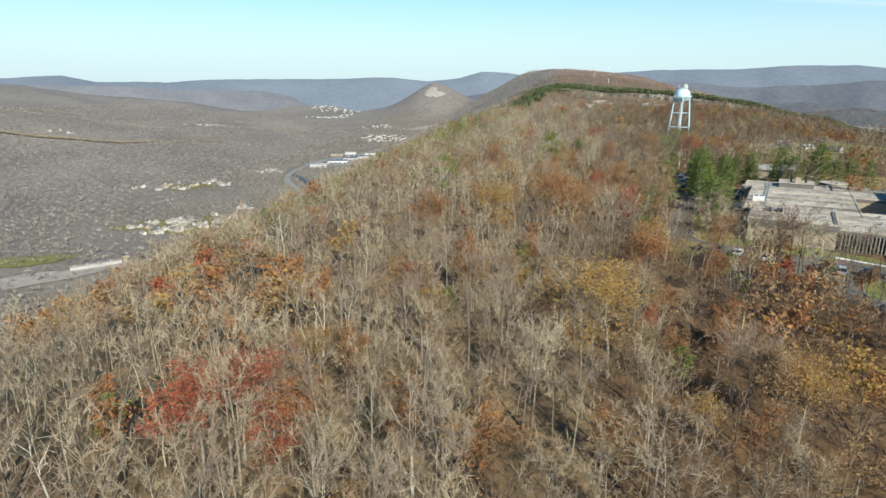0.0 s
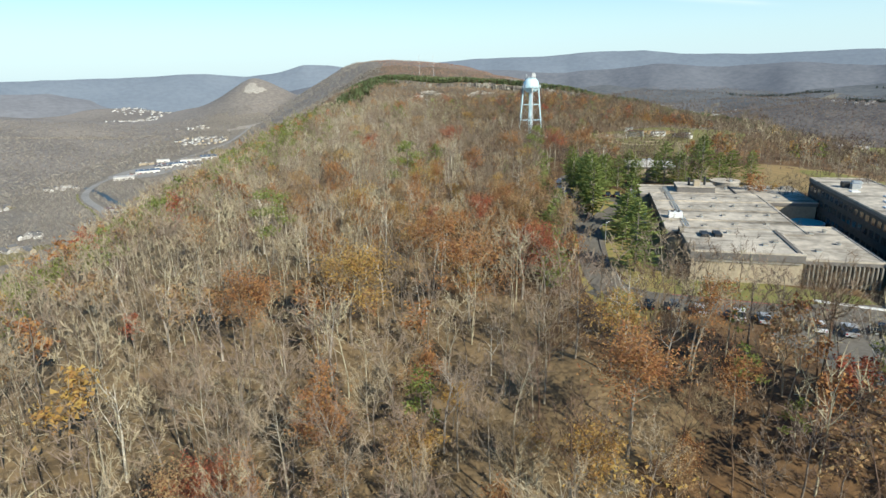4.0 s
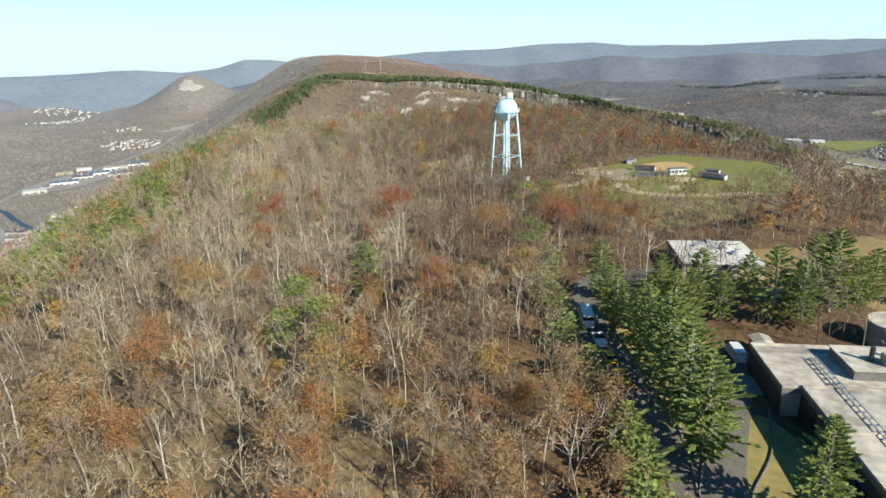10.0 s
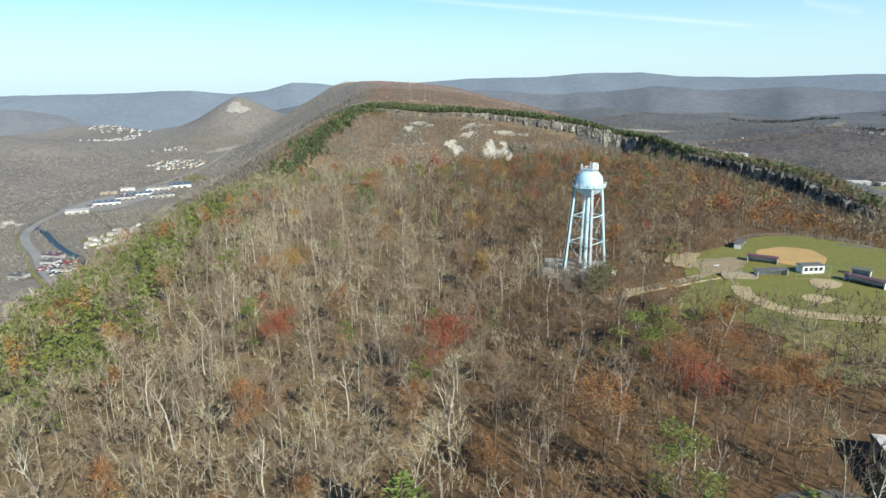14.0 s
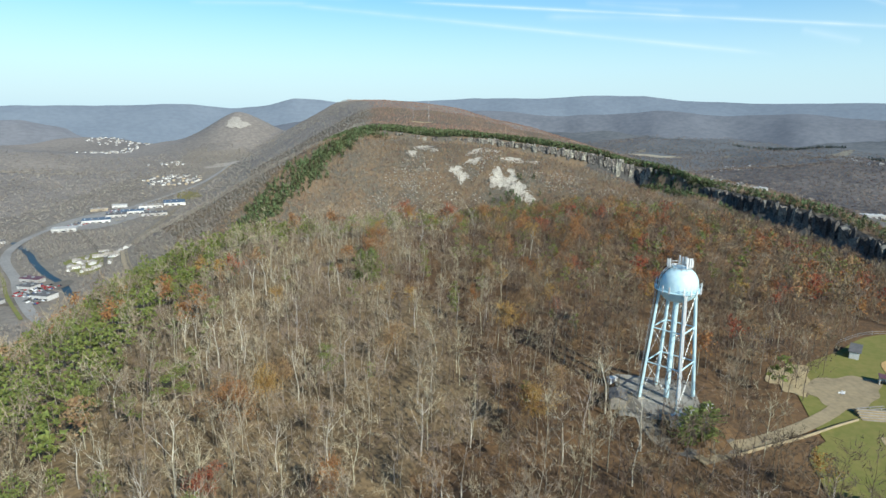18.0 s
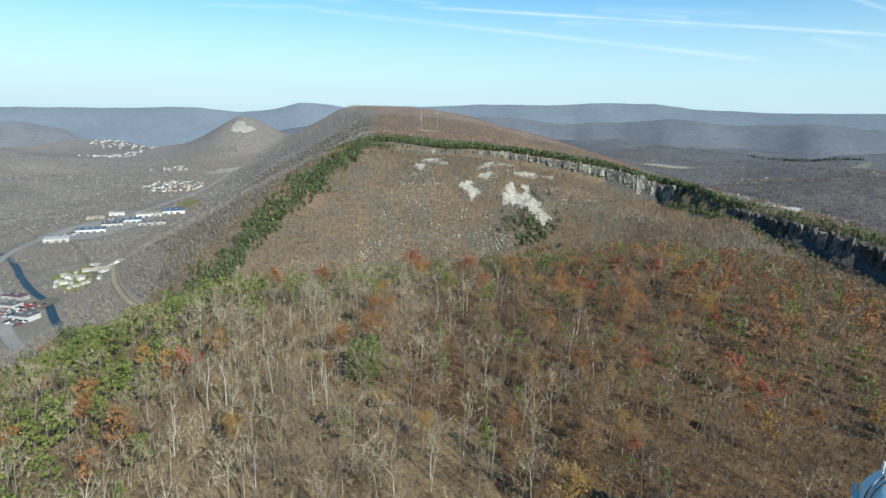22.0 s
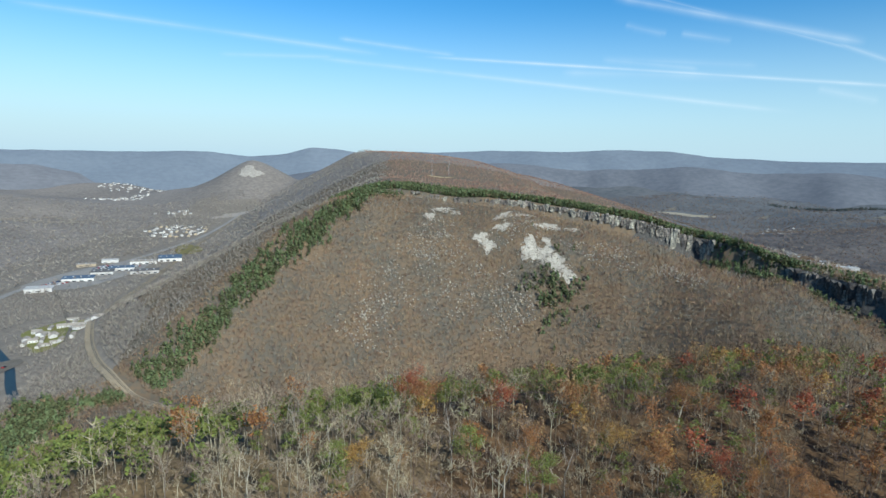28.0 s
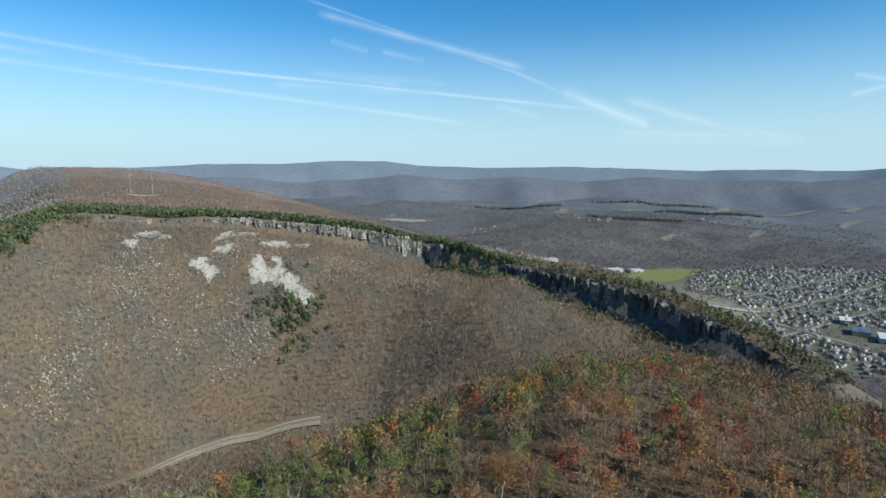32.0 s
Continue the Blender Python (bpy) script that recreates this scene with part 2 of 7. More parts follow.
M_FARTREE = mat("slope_trees", (0.305, 0.2, 0.124), (0.22, 0.155, 0.102), size=5, big=60, vary="tint", amount=0.3, patch=0.5)
M_GREYTREE = mat("grey_slope_trees", (0.285, 0.25, 0.2), (0.2, 0.176, 0.142), size=5, big=60, vary="tint", amount=0.3)
M_CREST = mat("crest_trees", (0.33, 0.20, 0.145), (0.28, 0.20, 0.155), size=6, big=90, vary="tint", amount=0.25)
M_EASTTREE = mat("dark_valley_trees", (0.26, 0.20, 0.158), (0.15, 0.122, 0.105), size=6, big=150, vary="tint", amount=0.35)
# tree colour greyed and cooled to carry the valley's haze
M_VALTREE = mat("haze_greyed_trees", (0.325, 0.288, 0.243), (0.215, 0.192, 0.165), size=6, big=150, vary="tint", amount=0.28)
M_ROCK = mat("pale_sandstone", (0.50, 0.46, 0.39), (0.27, 0.245, 0.21), size=1.5, big=12, bump=0.6, vary="island", amount=0.25)
M_GRASS = mat("mown_grass", (0.17, 0.20, 0.055), (0.24, 0.21, 0.075), size=1.2, big=14, bump=0.2)
M_ASPHALT = mat("asphalt", (0.20, 0.182, 0.155), (0.135, 0.123, 0.105), size=0.6, big=10, rough=0.95, spec=0.1)


def leafy(m, share=0.35):
    """Lets light through thin leaves."""
    nt = m.node_tree
    bsdf, out = nt.nodes["Principled BSDF"], nt.nodes["Material Output"]
    glow = nt.nodes.new("ShaderNodeBsdfTranslucent")
    nt.links.new(bsdf.inputs["Base Color"].links[0].from_socket, glow.inputs["Color"])
    mix = nt.nodes.new("ShaderNodeMixShader")
    mix.inputs[0].default_value = share
    nt.links.new(bsdf.outputs[0], mix.inputs[1])
    nt.links.new(glow.outputs[0], mix.inputs[2])
    nt.links.new(mix.outputs[0], out.inputs["Surface"])


for m in (M_RUST, M_ORANGE, M_RED, M_BROWN, M_PINE, M_PINE2):
    leafy(m)


# ---- the lie of the land ----
TH = 0.19767
SIN, COS = math.sin(TH), math.cos(TH)


def to_sn(x, y):
    return x * SIN + y * COS, x * COS - y * SIN


def to_xy(s, n):
    return s * SIN + n * COS, s * COS - n * SIN


def hash01(i, j, seed):
    h = np.sin(i * 127.1 + j * 311.7 + seed * 74.7) * 43758.5453
    return h - np.floor(h)


def lumps(x, y, size, seed=0):
    """Smooth value noise, -1 to 1, of that size in metres."""
    u, v = np.asarray(x, float) / size, np.asarray(y, float) / size
    i, j = np.floor(u), np.floor(v)
    a, b = u - i, v - j
    a, b = a * a * (3 - 2 * a), b * b * (3 - 2 * b)
    top = hash01(i, j, seed) * (1 - a) + hash01(i + 1, j, seed) * a
    low = hash01(i, j + 1, seed) * (1 - a) + hash01(i + 1, j + 1, seed) * a
    return 2 * (top * (1 - b) + low * b) - 1


def smooth(a, lo, hi):
    if hi < lo:
        return 1 - smooth(a, hi, lo)
    t = np.clip((a - lo) / (hi - lo), 0, 1)
    return t * t * (3 - 2 * t)


def bend(a, k, m):
    """A slope that steepens from nothing to m."""
    a = np.maximum(a, 0)
    c = m / (2 * k)
    return np.where(a < c, k * a * a, k * c * c + m * (a - c))


RIM = [(1385, -900), (1385, 0), (1345, 183), (1240, 433), (1105, 492), (1029, 515), (930, 545), (840, 560), (760, 570), (600, 600)]


def rim_distance(s, n):
    """Metres in front of the cliff edge (positive towards the gap), and how far along it."""
    best, along, side, run = np.full(np.shape(s), 1e9), np.zeros(np.shape(s)), np.zeros(np.shape(s)), 0.0
    for (s0, n0), (s1, n1) in zip(RIM, RIM[1:]):
        ds, dn = s1 - s0, n1 - n0
        length = math.hypot(ds, dn)
        t = np.clip(((s - s0) * ds + (n - n0) * dn) / length ** 2, 0, 1)
        d = np.hypot(s - s0 - t * ds, n - n0 - t * dn)
        near = d < best
        best = np.where(near, d, best)
        along = np.where(near, run + t * length, along)
        cross = ds * (n - n0) - dn * (s - s0)
        side = np.where(near, np.where(cross > 0, 1.0, -1.0), side)
        run += length
    return best * side, along


def flat(h, x, y, cx, cy, rx, ry, turn, z, soft):
    """Levels an oblong of half sizes rx, ry to the height z, with soft edges."""
    c, s = math.cos(turn), math.sin(turn)
    u, v = (x - cx) * c + (y - cy) * s, -(x - cx) * s + (y - cy) * c
    d = np.hypot(np.maximum(np.abs(u) - rx, 0), np.maximum(np.abs(v) - ry, 0))
    w = 1 - smooth(d, 0, soft)
    return h * (1 - w) + z * w


def land(x, y):
    x, y = np.asarray(x, float), np.asarray(y, float)
    s, n = to_sn(x, y)
    # the near ridge
    top = np.interp(s, [-900, 50, 200, 400, 520, 600, 900], [10, 15.5, 19.5, 21.5, 26, 30, 30])
    near = top - bend(-n - 47.6, 0.0045, 0.5) - bend(n - 131, 0.00157, 0.45) - bend(s - 565 - 0.27 * n, 0.0044, 0.54)
    near = near + lumps(x, y, 45, 3) * 1.2 + lumps(x, y, 16, 4) * 0.35
    near = flat(near, x, y, 112, 172, 52, 40, radians(-59), 20.0, 18)
    near = flat(near, x, y, 92, 120, 30, 34, radians(-59), 20.0, 18)
    near = flat(near, x, y, 104, 225, 16, 38, radians(-27), 20.0, 12)
    near = flat(near, x, y, 150, 268, 24, 18, radians(-27), 20.0, 15)
    near = flat(near, x, y, 148.5, 378, 10, 12, radians(-30), 24.0, 7)
    near = flat(near, x, y, 222, 352, 46, 34, radians(30), 23.0, 22)
    near = flat(near, x, y, 180, 341, 18, 16, radians(30), 22.6, 14)
    # the floor of the valley and its far sides
    west = bend(-n - 900, 0.00012, 0.13) * (0.75 + 0.35 * lumps(x, y, 700, 7))
    east = bend(n - 1500, 0.00006, 0.06) + bend(s - 1500, 0.00003, 0.05) * smooth(n, 500, 1100)
    floor = -177 + np.minimum(west, 215) + np.minimum(east, 120)
    roll = smooth(np.abs(n + 550), 180, 700) * smooth(np.hypot(s - 1100, n - 1250), 450, 1000)
    floor = floor + roll * (lumps(x, y, 420, 9) * 26 + lumps(x, y, 150, 11) * 7)
    floor = floor + 55 * np.exp(-((s - 2150) / 330) ** 2 - ((n - 1500) / 900) ** 2)
    floor = floor + 185 * np.exp(-(np.hypot((s - 3580) / 1.3, n + 765) / 250) ** 1.5) + 60 * np.exp(-((s - 3500) / 500) ** 2 - ((n + 600) / 500) ** 2)
    floor = floor + smooth(n, 900, 1500) * smooth(s, 1500, 2300) * (lumps(x, y, 850, 17) * 34 + lumps(x, y, 330, 18) * 18)
    # the far mountain, with the cliff edge across its front
    d, along = rim_distance(s, n)
    ne = np.where(n > 0, n * (1 + np.clip(s - 1385, 0, 1200) / 1385 * 0.20), n)
    crown = np.interp(ne, [-10, 0, 188, 284, 367, 431, 461, 490, 520, 580, 700, 1000, 1250], [46, 46, 36, 26, 14, -4, -8, -22, -26, -31, -55, -130, -190])
    crown = crown + np.interp(s, [600, 700, 787, 836, 896, 946, 1015, 1100, 1385, 1883, 2250, 2600, 3000, 3400, 4000, 4600], [-150, -80, -46, -27, -16, -6, -2, 0, 0, 6, 40, 64, 66, 68, 40, -50])
    crown = crown - smooth(1180 - s, 0, 200) * bend(-d - 32, 0.004, 0.42)
    turn = np.degrees(np.arctan2(s - 900, n - 150))
    cliff = np.interp(turn, [-24, -18, -10, 4, 19, 31, 50, 65, 86, 107, 118], [2, 10, 30, 33, 27, 22, 34, 23, 13, 8, 2])
    steep = smooth(n, 400, 110)
    wide = (d + sum(rim_distance(s + ds, n + dn)[0] for ds, dn in ((130, 0), (-130, 0), (0, 130), (0, -130)))) / 5
    a = np.maximum(d + (wide - d) * smooth(d, 10, 110) - 7, 0)
    front = cliff * smooth(d, 0, 7) + steep * (0.12 * a + bend(a, 0.0042, 0.84)) + (1 - steep) * (0.30 * a + bend(a - 70, 0.004, 0.7))
    edge = 8 + np.clip(1385 - s, 0, 330) * 1.02 + np.clip(s - 2350, 0, 1500) * 0.16
    far = crown - np.where(d > 0, front, 0) - bend(-n - edge, 0.003, 0.55) + lumps(x, y, 60, 13) * 2.5 + lumps(x, y, 22, 15) * 0.8
    gap = np.maximum(near, far)
    k = 9.0
    return np.maximum(gap, floor) + k * np.log1p(np.exp(-np.abs(gap - floor) / k)) * smooth(gap - floor, -40, 5)


def ground_at(x, y):
    return float(land(np.array([x]), np.array([y]))[0])


def mesh_from(name, verts, faces, mats, index=None):
    me = bpy.data.meshes.new(name)
    verts, faces = np.asarray(verts, np.float32), np.asarray(faces, np.int32)
    me.vertices.add(len(verts))
    me.vertices.foreach_set("co", verts.ravel())
    k = faces.shape[1]
    me.loops.add(faces.size)
    me.loops.foreach_set("vertex_index", faces.ravel())
    me.polygons.add(len(faces))
    me.polygons.foreach_set("loop_start", np.arange(0, faces.size, k, dtype=np.int32))
    me.polygons.foreach_set("loop_total", np.full(len(faces), k, np.int32))
    for m in mats:
        me.materials.append(m)
    if index is not None:
        me.polygons.foreach_set("material_index", np.asarray(index, np.int32))
    me.update(calc_edges=True)
    return me


def steps(*spans):
    out = []
    for lo, hi, st in spans:
        out.extend(np.linspace(lo, hi, max(1, round((hi - lo) / st)), endpoint=False))
    return np.array(out + [spans[-1][1]])


gx = steps((-4900, -2500, 110), (-2500, -1100, 50), (-1100, -320, 22), (-320, -150, 8), (-150, 330, 4.0), (330, 860, 7), (860, 1700, 24), (1700, 3000, 60), (3000, 4900, 110))
gy = steps((-4900, -1500, 300), (-1500, -60, 45), (-60, 680, 4.2), (680, 960, 9), (960, 1420, 6), (1420, 2100, 22), (2100, 3200, 40), (3200, 4900, 70))
GX, GY = np.meshgrid(gx, gy)
GZ = land(GX, GY)
nx, ny = len(gx), len(gy)
ids = np.arange(nx * ny).reshape(ny, nx)
quads = np.stack([ids[:-1, :-1], ids[:-1, 1:], ids[1:, 1:], ids[1:, :-1]], -1).reshape(-1, 4)
cx, cy = ((GX[:-1, :-1] + GX[1:, 1:]) / 2).ravel(), ((GY[:-1, :-1] + GY[1:, 1:]) / 2).ravel()
cs, cn = to_sn(cx, cy)
cz = GZ[:-1, :-1].ravel()
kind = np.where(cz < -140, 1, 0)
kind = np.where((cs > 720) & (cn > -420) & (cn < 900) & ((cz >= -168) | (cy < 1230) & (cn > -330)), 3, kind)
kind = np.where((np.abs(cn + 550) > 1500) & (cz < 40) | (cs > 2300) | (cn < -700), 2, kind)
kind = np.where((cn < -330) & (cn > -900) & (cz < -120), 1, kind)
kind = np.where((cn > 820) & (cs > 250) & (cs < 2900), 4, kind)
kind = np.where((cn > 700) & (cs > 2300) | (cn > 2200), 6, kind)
rusty = smooth(cn + 18 * lumps(cx, cy, 28, 91), 4, 30) + 0.5 * smooth(lumps(cx, cy, 34, 92), 0.35, 0.7)
kind = np.where((kind == 0) & (cs < 760) & (rusty > 0.5), 7, kind)
cd, ca = rim_distance(cs, cn)
# band below the rim whose dark rock colour stands for the cliff's shade
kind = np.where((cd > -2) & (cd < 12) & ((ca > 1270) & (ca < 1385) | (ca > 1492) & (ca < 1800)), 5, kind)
M_CLIFFWALL = mat("shade_dark_cliff_rock", (0.12, 0.113, 0.103), (0.05, 0.048, 0.046), size=4, big=18, bump=0.8)
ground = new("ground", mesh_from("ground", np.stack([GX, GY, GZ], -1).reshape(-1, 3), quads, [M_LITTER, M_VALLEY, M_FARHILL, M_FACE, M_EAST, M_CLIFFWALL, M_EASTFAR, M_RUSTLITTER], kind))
ground.data.shade_smooth()
tagged(ground, "wooded ridge, valley floor and far hills under fallen leaves", "ground", kind="structure")


# ---- distant mountains ----
def far_ridge(name, label, radius, profile, base, mats, seed, thick=260):
    """A long mountain: front slope, crest and back, round the valley."""
    az = np.radians(np.arange(profile[0][0], profile[-1][0], 0.35))
    z = np.interp(np.degrees(az), [p[0] for p in profile], [p[1] for p in profile])
    z = z + lumps(az * 4000, 0 * az, 260, seed) * 7 + lumps(az * 4000, 0 * az, 90, seed + 1) * 2.5
    rows = []
    for dr, f in ((-3.0, 0.0), (-2.4, 0.2), (-1.8, 0.4), (-1.2, 0.6), (-0.6, 0.8), (-0.02, 0.995), (0, 1.0), (0.8, 0.6)):
        r = radius + dr * thick * (1 + 0.25 * lumps(az * 4000, 0 * az + 6 * f, 420, seed + 2)) - 30 * f * (1 - f) * 4 * lumps(az * 4000 + 240 * f, 0 * az + 2 * f, 150, seed + 5)
        zz = base + (z - base) * f + lumps(az * 4000, 0 * az + 40 * f, 300, seed + 3) * 9 * (0 < f < 0.95)
        rows.append(np.stack([60 + r * np.sin(az), 250 + r * np.cos(az), zz], -1))
    v = np.stack(rows)
    m = len(az)
    q = np.arange(len(rows) * m).reshape(len(rows), m)
    faces = np.stack([q[:-1, :-1], q[:-1, 1:], q[1:, 1:], q[1:, :-1]], -1).reshape(-1, 4)
    ob = new(name, mesh_from(name, v.reshape(-1, 3), faces, mats))
    ob.data.shade_smooth()
    return tagged(ob, label, "mountain ridge", kind="structure")


# aerial haze is put into the ridge's blue-grey base colour
M_BLUE = mat("haze_blue_forest", (0.196, 0.232, 0.275), (0.165, 0.197, 0.24), size=35, big=260)
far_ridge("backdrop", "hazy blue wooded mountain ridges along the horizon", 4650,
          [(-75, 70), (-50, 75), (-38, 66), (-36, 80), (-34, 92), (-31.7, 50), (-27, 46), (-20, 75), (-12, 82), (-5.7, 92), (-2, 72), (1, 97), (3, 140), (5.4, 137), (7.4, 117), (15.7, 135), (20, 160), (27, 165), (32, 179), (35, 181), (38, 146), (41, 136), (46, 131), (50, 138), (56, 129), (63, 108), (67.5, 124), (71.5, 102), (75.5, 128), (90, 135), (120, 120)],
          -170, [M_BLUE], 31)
# nearer hills carry less blue, so the haze seems to thin
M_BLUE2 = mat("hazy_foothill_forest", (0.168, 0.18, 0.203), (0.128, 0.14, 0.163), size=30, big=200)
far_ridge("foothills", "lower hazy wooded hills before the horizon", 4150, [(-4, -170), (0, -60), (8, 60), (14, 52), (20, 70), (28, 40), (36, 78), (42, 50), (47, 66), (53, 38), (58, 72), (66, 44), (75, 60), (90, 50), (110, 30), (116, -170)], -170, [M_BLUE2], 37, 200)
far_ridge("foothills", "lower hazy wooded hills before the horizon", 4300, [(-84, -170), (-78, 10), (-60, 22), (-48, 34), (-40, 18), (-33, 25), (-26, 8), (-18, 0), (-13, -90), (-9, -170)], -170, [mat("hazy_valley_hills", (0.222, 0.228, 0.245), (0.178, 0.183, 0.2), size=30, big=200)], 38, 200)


# ---- trees ----
class Build:
    """Gathers triangles, with a material number each."""

    def __init__(self):
        self.v, self.f, self.m = [], [], []

    def tube(self, a, b, ra, rb, sides, m):
        a, b = np.asarray(a, float), np.asarray(b, float)
        w = b - a
        w = w / (np.linalg.norm(w) + 1e-9)
        u = np.cross(w, (0.3, 0.9, 0.2))
        u /= np.linalg.norm(u)
        t = np.cross(w, u)
        k = len(self.v)
        for p, r in ((a, ra), (b, rb)):
            for i in range(sides):
                c = 2 * math.pi * i / sides
                self.v.append(p + r * (math.cos(c) * u + math.sin(c) * t))
        for i in range(sides):
            j = (i + 1) % sides
            self.f += [(k + i, k + j, k + sides + j), (k + i, k + sides + j, k + sides + i)]
            self.m += [m, m]

    def blade(self, a, b, width, m, rng):
        """One thin twig: a long triangle."""
        a, b = np.asarray(a, float), np.asarray(b, float)
        side = np.cross(b - a, rng.normal(size=3))
        side = side / (np.linalg.norm(side) + 1e-9) * width / 2
        k = len(self.v)
        self.v += [a - side, a + side, b]
        self.f.append((k, k + 1, k + 2))
        self.m.append(m)

    def leaf(self, p, size, m, rng, flat_bias=0.0):
        u = rng.normal(size=3)
        u[2] *= 1 - flat_bias
        u /= np.linalg.norm(u)
        w = np.cross(u, rng.normal(size=3))
        w /= np.linalg.norm(w) + 1e-9
        k = len(self.v)
        self.v += [p - u * size * 0.5 - w * size * 0.28, p - u * size * 0.35 + w * size * 0.4, p + u * size * 0.55 + w * size * rng.uniform(-0.2, 0.2)]
        self.f.append((k, k + 1, k + 2))
        self.m.append(m)

    def arrays(self):
        return np.array(self.v, float), np.array(self.f, int), np.array(self.m, int)


def branching(rng, height, limbs, subs, twigs, sides, twig_len, twig_w, leaves=0, leaf_size=0.5, spread=0.33, lean=0.04, wood=1.0, thin=False, limb=0.3):
    """A broad-leaved tree in late autumn: a slender trunk that forks high up, rising limbs, fine twigs, and leaves if it still has them.
    Material 0 is bark, 1 twigs, 2 leaves."""
    b = Build()
    r0 = height * 0.0112 * wood
    p = np.zeros(3)
    p[2] = -0.4
    spine, way = [p.copy()], np.array([rng.normal() * lean, rng.normal() * lean, 1.0])
    for k in range(4):
        p = p + way * height * (0.2 if k else 0.27)
        way = way + np.array([rng.normal() * 0.1, rng.normal() * 0.1, 0])
        spine.append(p.copy())
    radii = [r0, r0 * 0.82, r0 * 0.62, r0 * 0.36, r0 * 0.1]
    for k in range(4):
        b.tube(spine[k], spine[k + 1], radii[k], radii[k + 1], sides if k < 2 else max(3, sides - 2), 0)
    tips = []
    for i in range(limbs):
        f = rng.uniform(1.3, 3.6)
        k = int(f)
        base = spine[k] + (spine[k + 1] - spine[k]) * (f - k)
        turn = 2.4 * i + rng.uniform(-0.5, 0.5)
        rise = rng.uniform(0.55, 1.6)
        reach = height * spread * rng.uniform(0.65, 1.15) * (1.25 - 0.2 * f)
        d = np.array([math.cos(turn), math.sin(turn), rise])
        d /= np.linalg.norm(d)
        mid = base + d * reach * 0.5 + rng.normal(size=3) * reach * 0.07
        d2 = d + np.array([0, 0, 0.45]) + rng.normal(size=3) * 0.22
        end = mid + d2 / np.linalg.norm(d2) * reach * 0.6
        rr = r0 * limb * (1.25 - 0.2 * f)
        if thin:
            b.blade(base, mid + (end - mid) * 0.3, rr * 2.2, 0, rng)
            b.blade(mid, end, rr * 1.3, 0, rng)
        else:
            b.tube(base, mid, rr, rr * 0.6, 3, 0)
            b.tube(mid, end, rr * 0.6, rr * 0.15, 3, 0)
        tips += [(mid, d2, reach * 0.9), (end, d2, reach * 0.7)]
        for _ in range(subs):
            t = rng.uniform(-0.4, 0.9)
            q = mid + (end - mid) * t if t > 0 else mid + (mid - base) * t
            d3 = d2 / np.linalg.norm(d2) + rng.normal(size=3) * 0.55
            d3 /= np.linalg.norm(d3)
            e = q + d3 * reach * rng.uniform(0.3, 0.6)
            if sides > 5:
                b.tube(q, e, rr * 0.34, rr * 0.08, 3, 0)
            else:
                b.blade(q, e, rr * 0.7, 0, rng)
            tips.append((e, d3, reach * 0.5))
            tips.append(((q + e) / 2, d3, reach * 0.4))
    tips.append((spine[4], way, height * 0.15))
    for i in range(twigs):
        q, d, reach = tips[i % len(tips)]
        d = d / np.linalg.norm(d) * 0.8 + rng.normal(size=3) * 0.6 + np.array([0, 0, 0.25])
        d /= np.linalg.norm(d)
        st = q - d * rng.uniform(0, 0.6)
        b.blade(st, st + d * twig_len * rng.uniform(0.5, 1.5), twig_w * rng.uniform(0.7, 1.3), 1, rng)
    for i in range(leaves):
        q, d, reach = tips[i % len(tips)]
        b.leaf(q + rng.normal(size=3) * np.array([1, 1, 0.75]) * min(1.25, reach * 0.4), leaf_size * rng.uniform(0.6, 1.3), 2, rng, 0.3)
    return b.arrays()


def conifer(rng, height, whorls, arms, fans, sides, needle=0.9, girth=0.2, low=0.14, droop=-0.05):
    """A pine: straight trunk, whorls of boughs that thin out towards the tip, each with flat fans of needles.
    Material 0 is bark, 2 needles."""
    b = Build()
    b.tube((0, 0, -0.4), (0, 0, height * 0.55), height * 0.013, height * 0.009, sides, 0)
    b.tube((0, 0, height * 0.55), (0, 0, height), height * 0.009, 0.02, max(3, sides - 1), 0)
    for k in range(whorls):
        f = low + (0.98 - low) * (k / (whorls - 1)) ** 0.9
        z = height * f
        reach = height * girth * (0.72 + 0.8 * f if f < 0.35 else 0.07 + 0.93 * (1 - ((f - 0.35) / 0.65) ** 2.3)) * rng.uniform(0.6, 1.2)
        n = max(3, round(arms * (1.15 - 0.6 * f)))
        for i in range(n):
            c = 2 * math.pi * (i + rng.uniform(-0.3, 0.3)) / n + k * 0.9
            out = reach * rng.uniform(0.65, 1.15)
            d = np.array([math.cos(c), math.sin(c), droop + 0.5 * f + rng.normal() * 0.08])
            base = np.array([0, 0, z])
            tip = base + d * out
            b.blade(base, tip, 0.09, 0, rng)
            for j in range(fans):
                t = 0.3 + 0.7 * (j + rng.uniform(0, 0.9)) / fans
                q = base + d * out * t
                side = np.array([-d[1], d[0], 0.15 * rng.normal()])
                e = d * 0.8 + side * rng.uniform(-1, 1) + np.array([0, 0, rng.uniform(-0.1, 0.35)])
                e /= np.linalg.norm(e)
                w = np.cross(e, (0, 0, 1)) + rng.normal(size=3) * 0.35
                w /= np.linalg.norm(w)
                ln = needle * rng.uniform(0.6, 1.3) * (0.5 + 0.5 * min(1, reach / 2))
                kk = len(b.v)
                b.v += [q - e * ln * 0.35, q + w * ln * 0.36 + e * ln * 0.12, q + e * ln * 0.8, q - w * ln * 0.36 + e * ln * 0.12]
                b.f += [(kk, kk + 1, kk + 2), (kk, kk + 2, kk + 3)]
                b.m += [2, 2]
    return b.arrays()


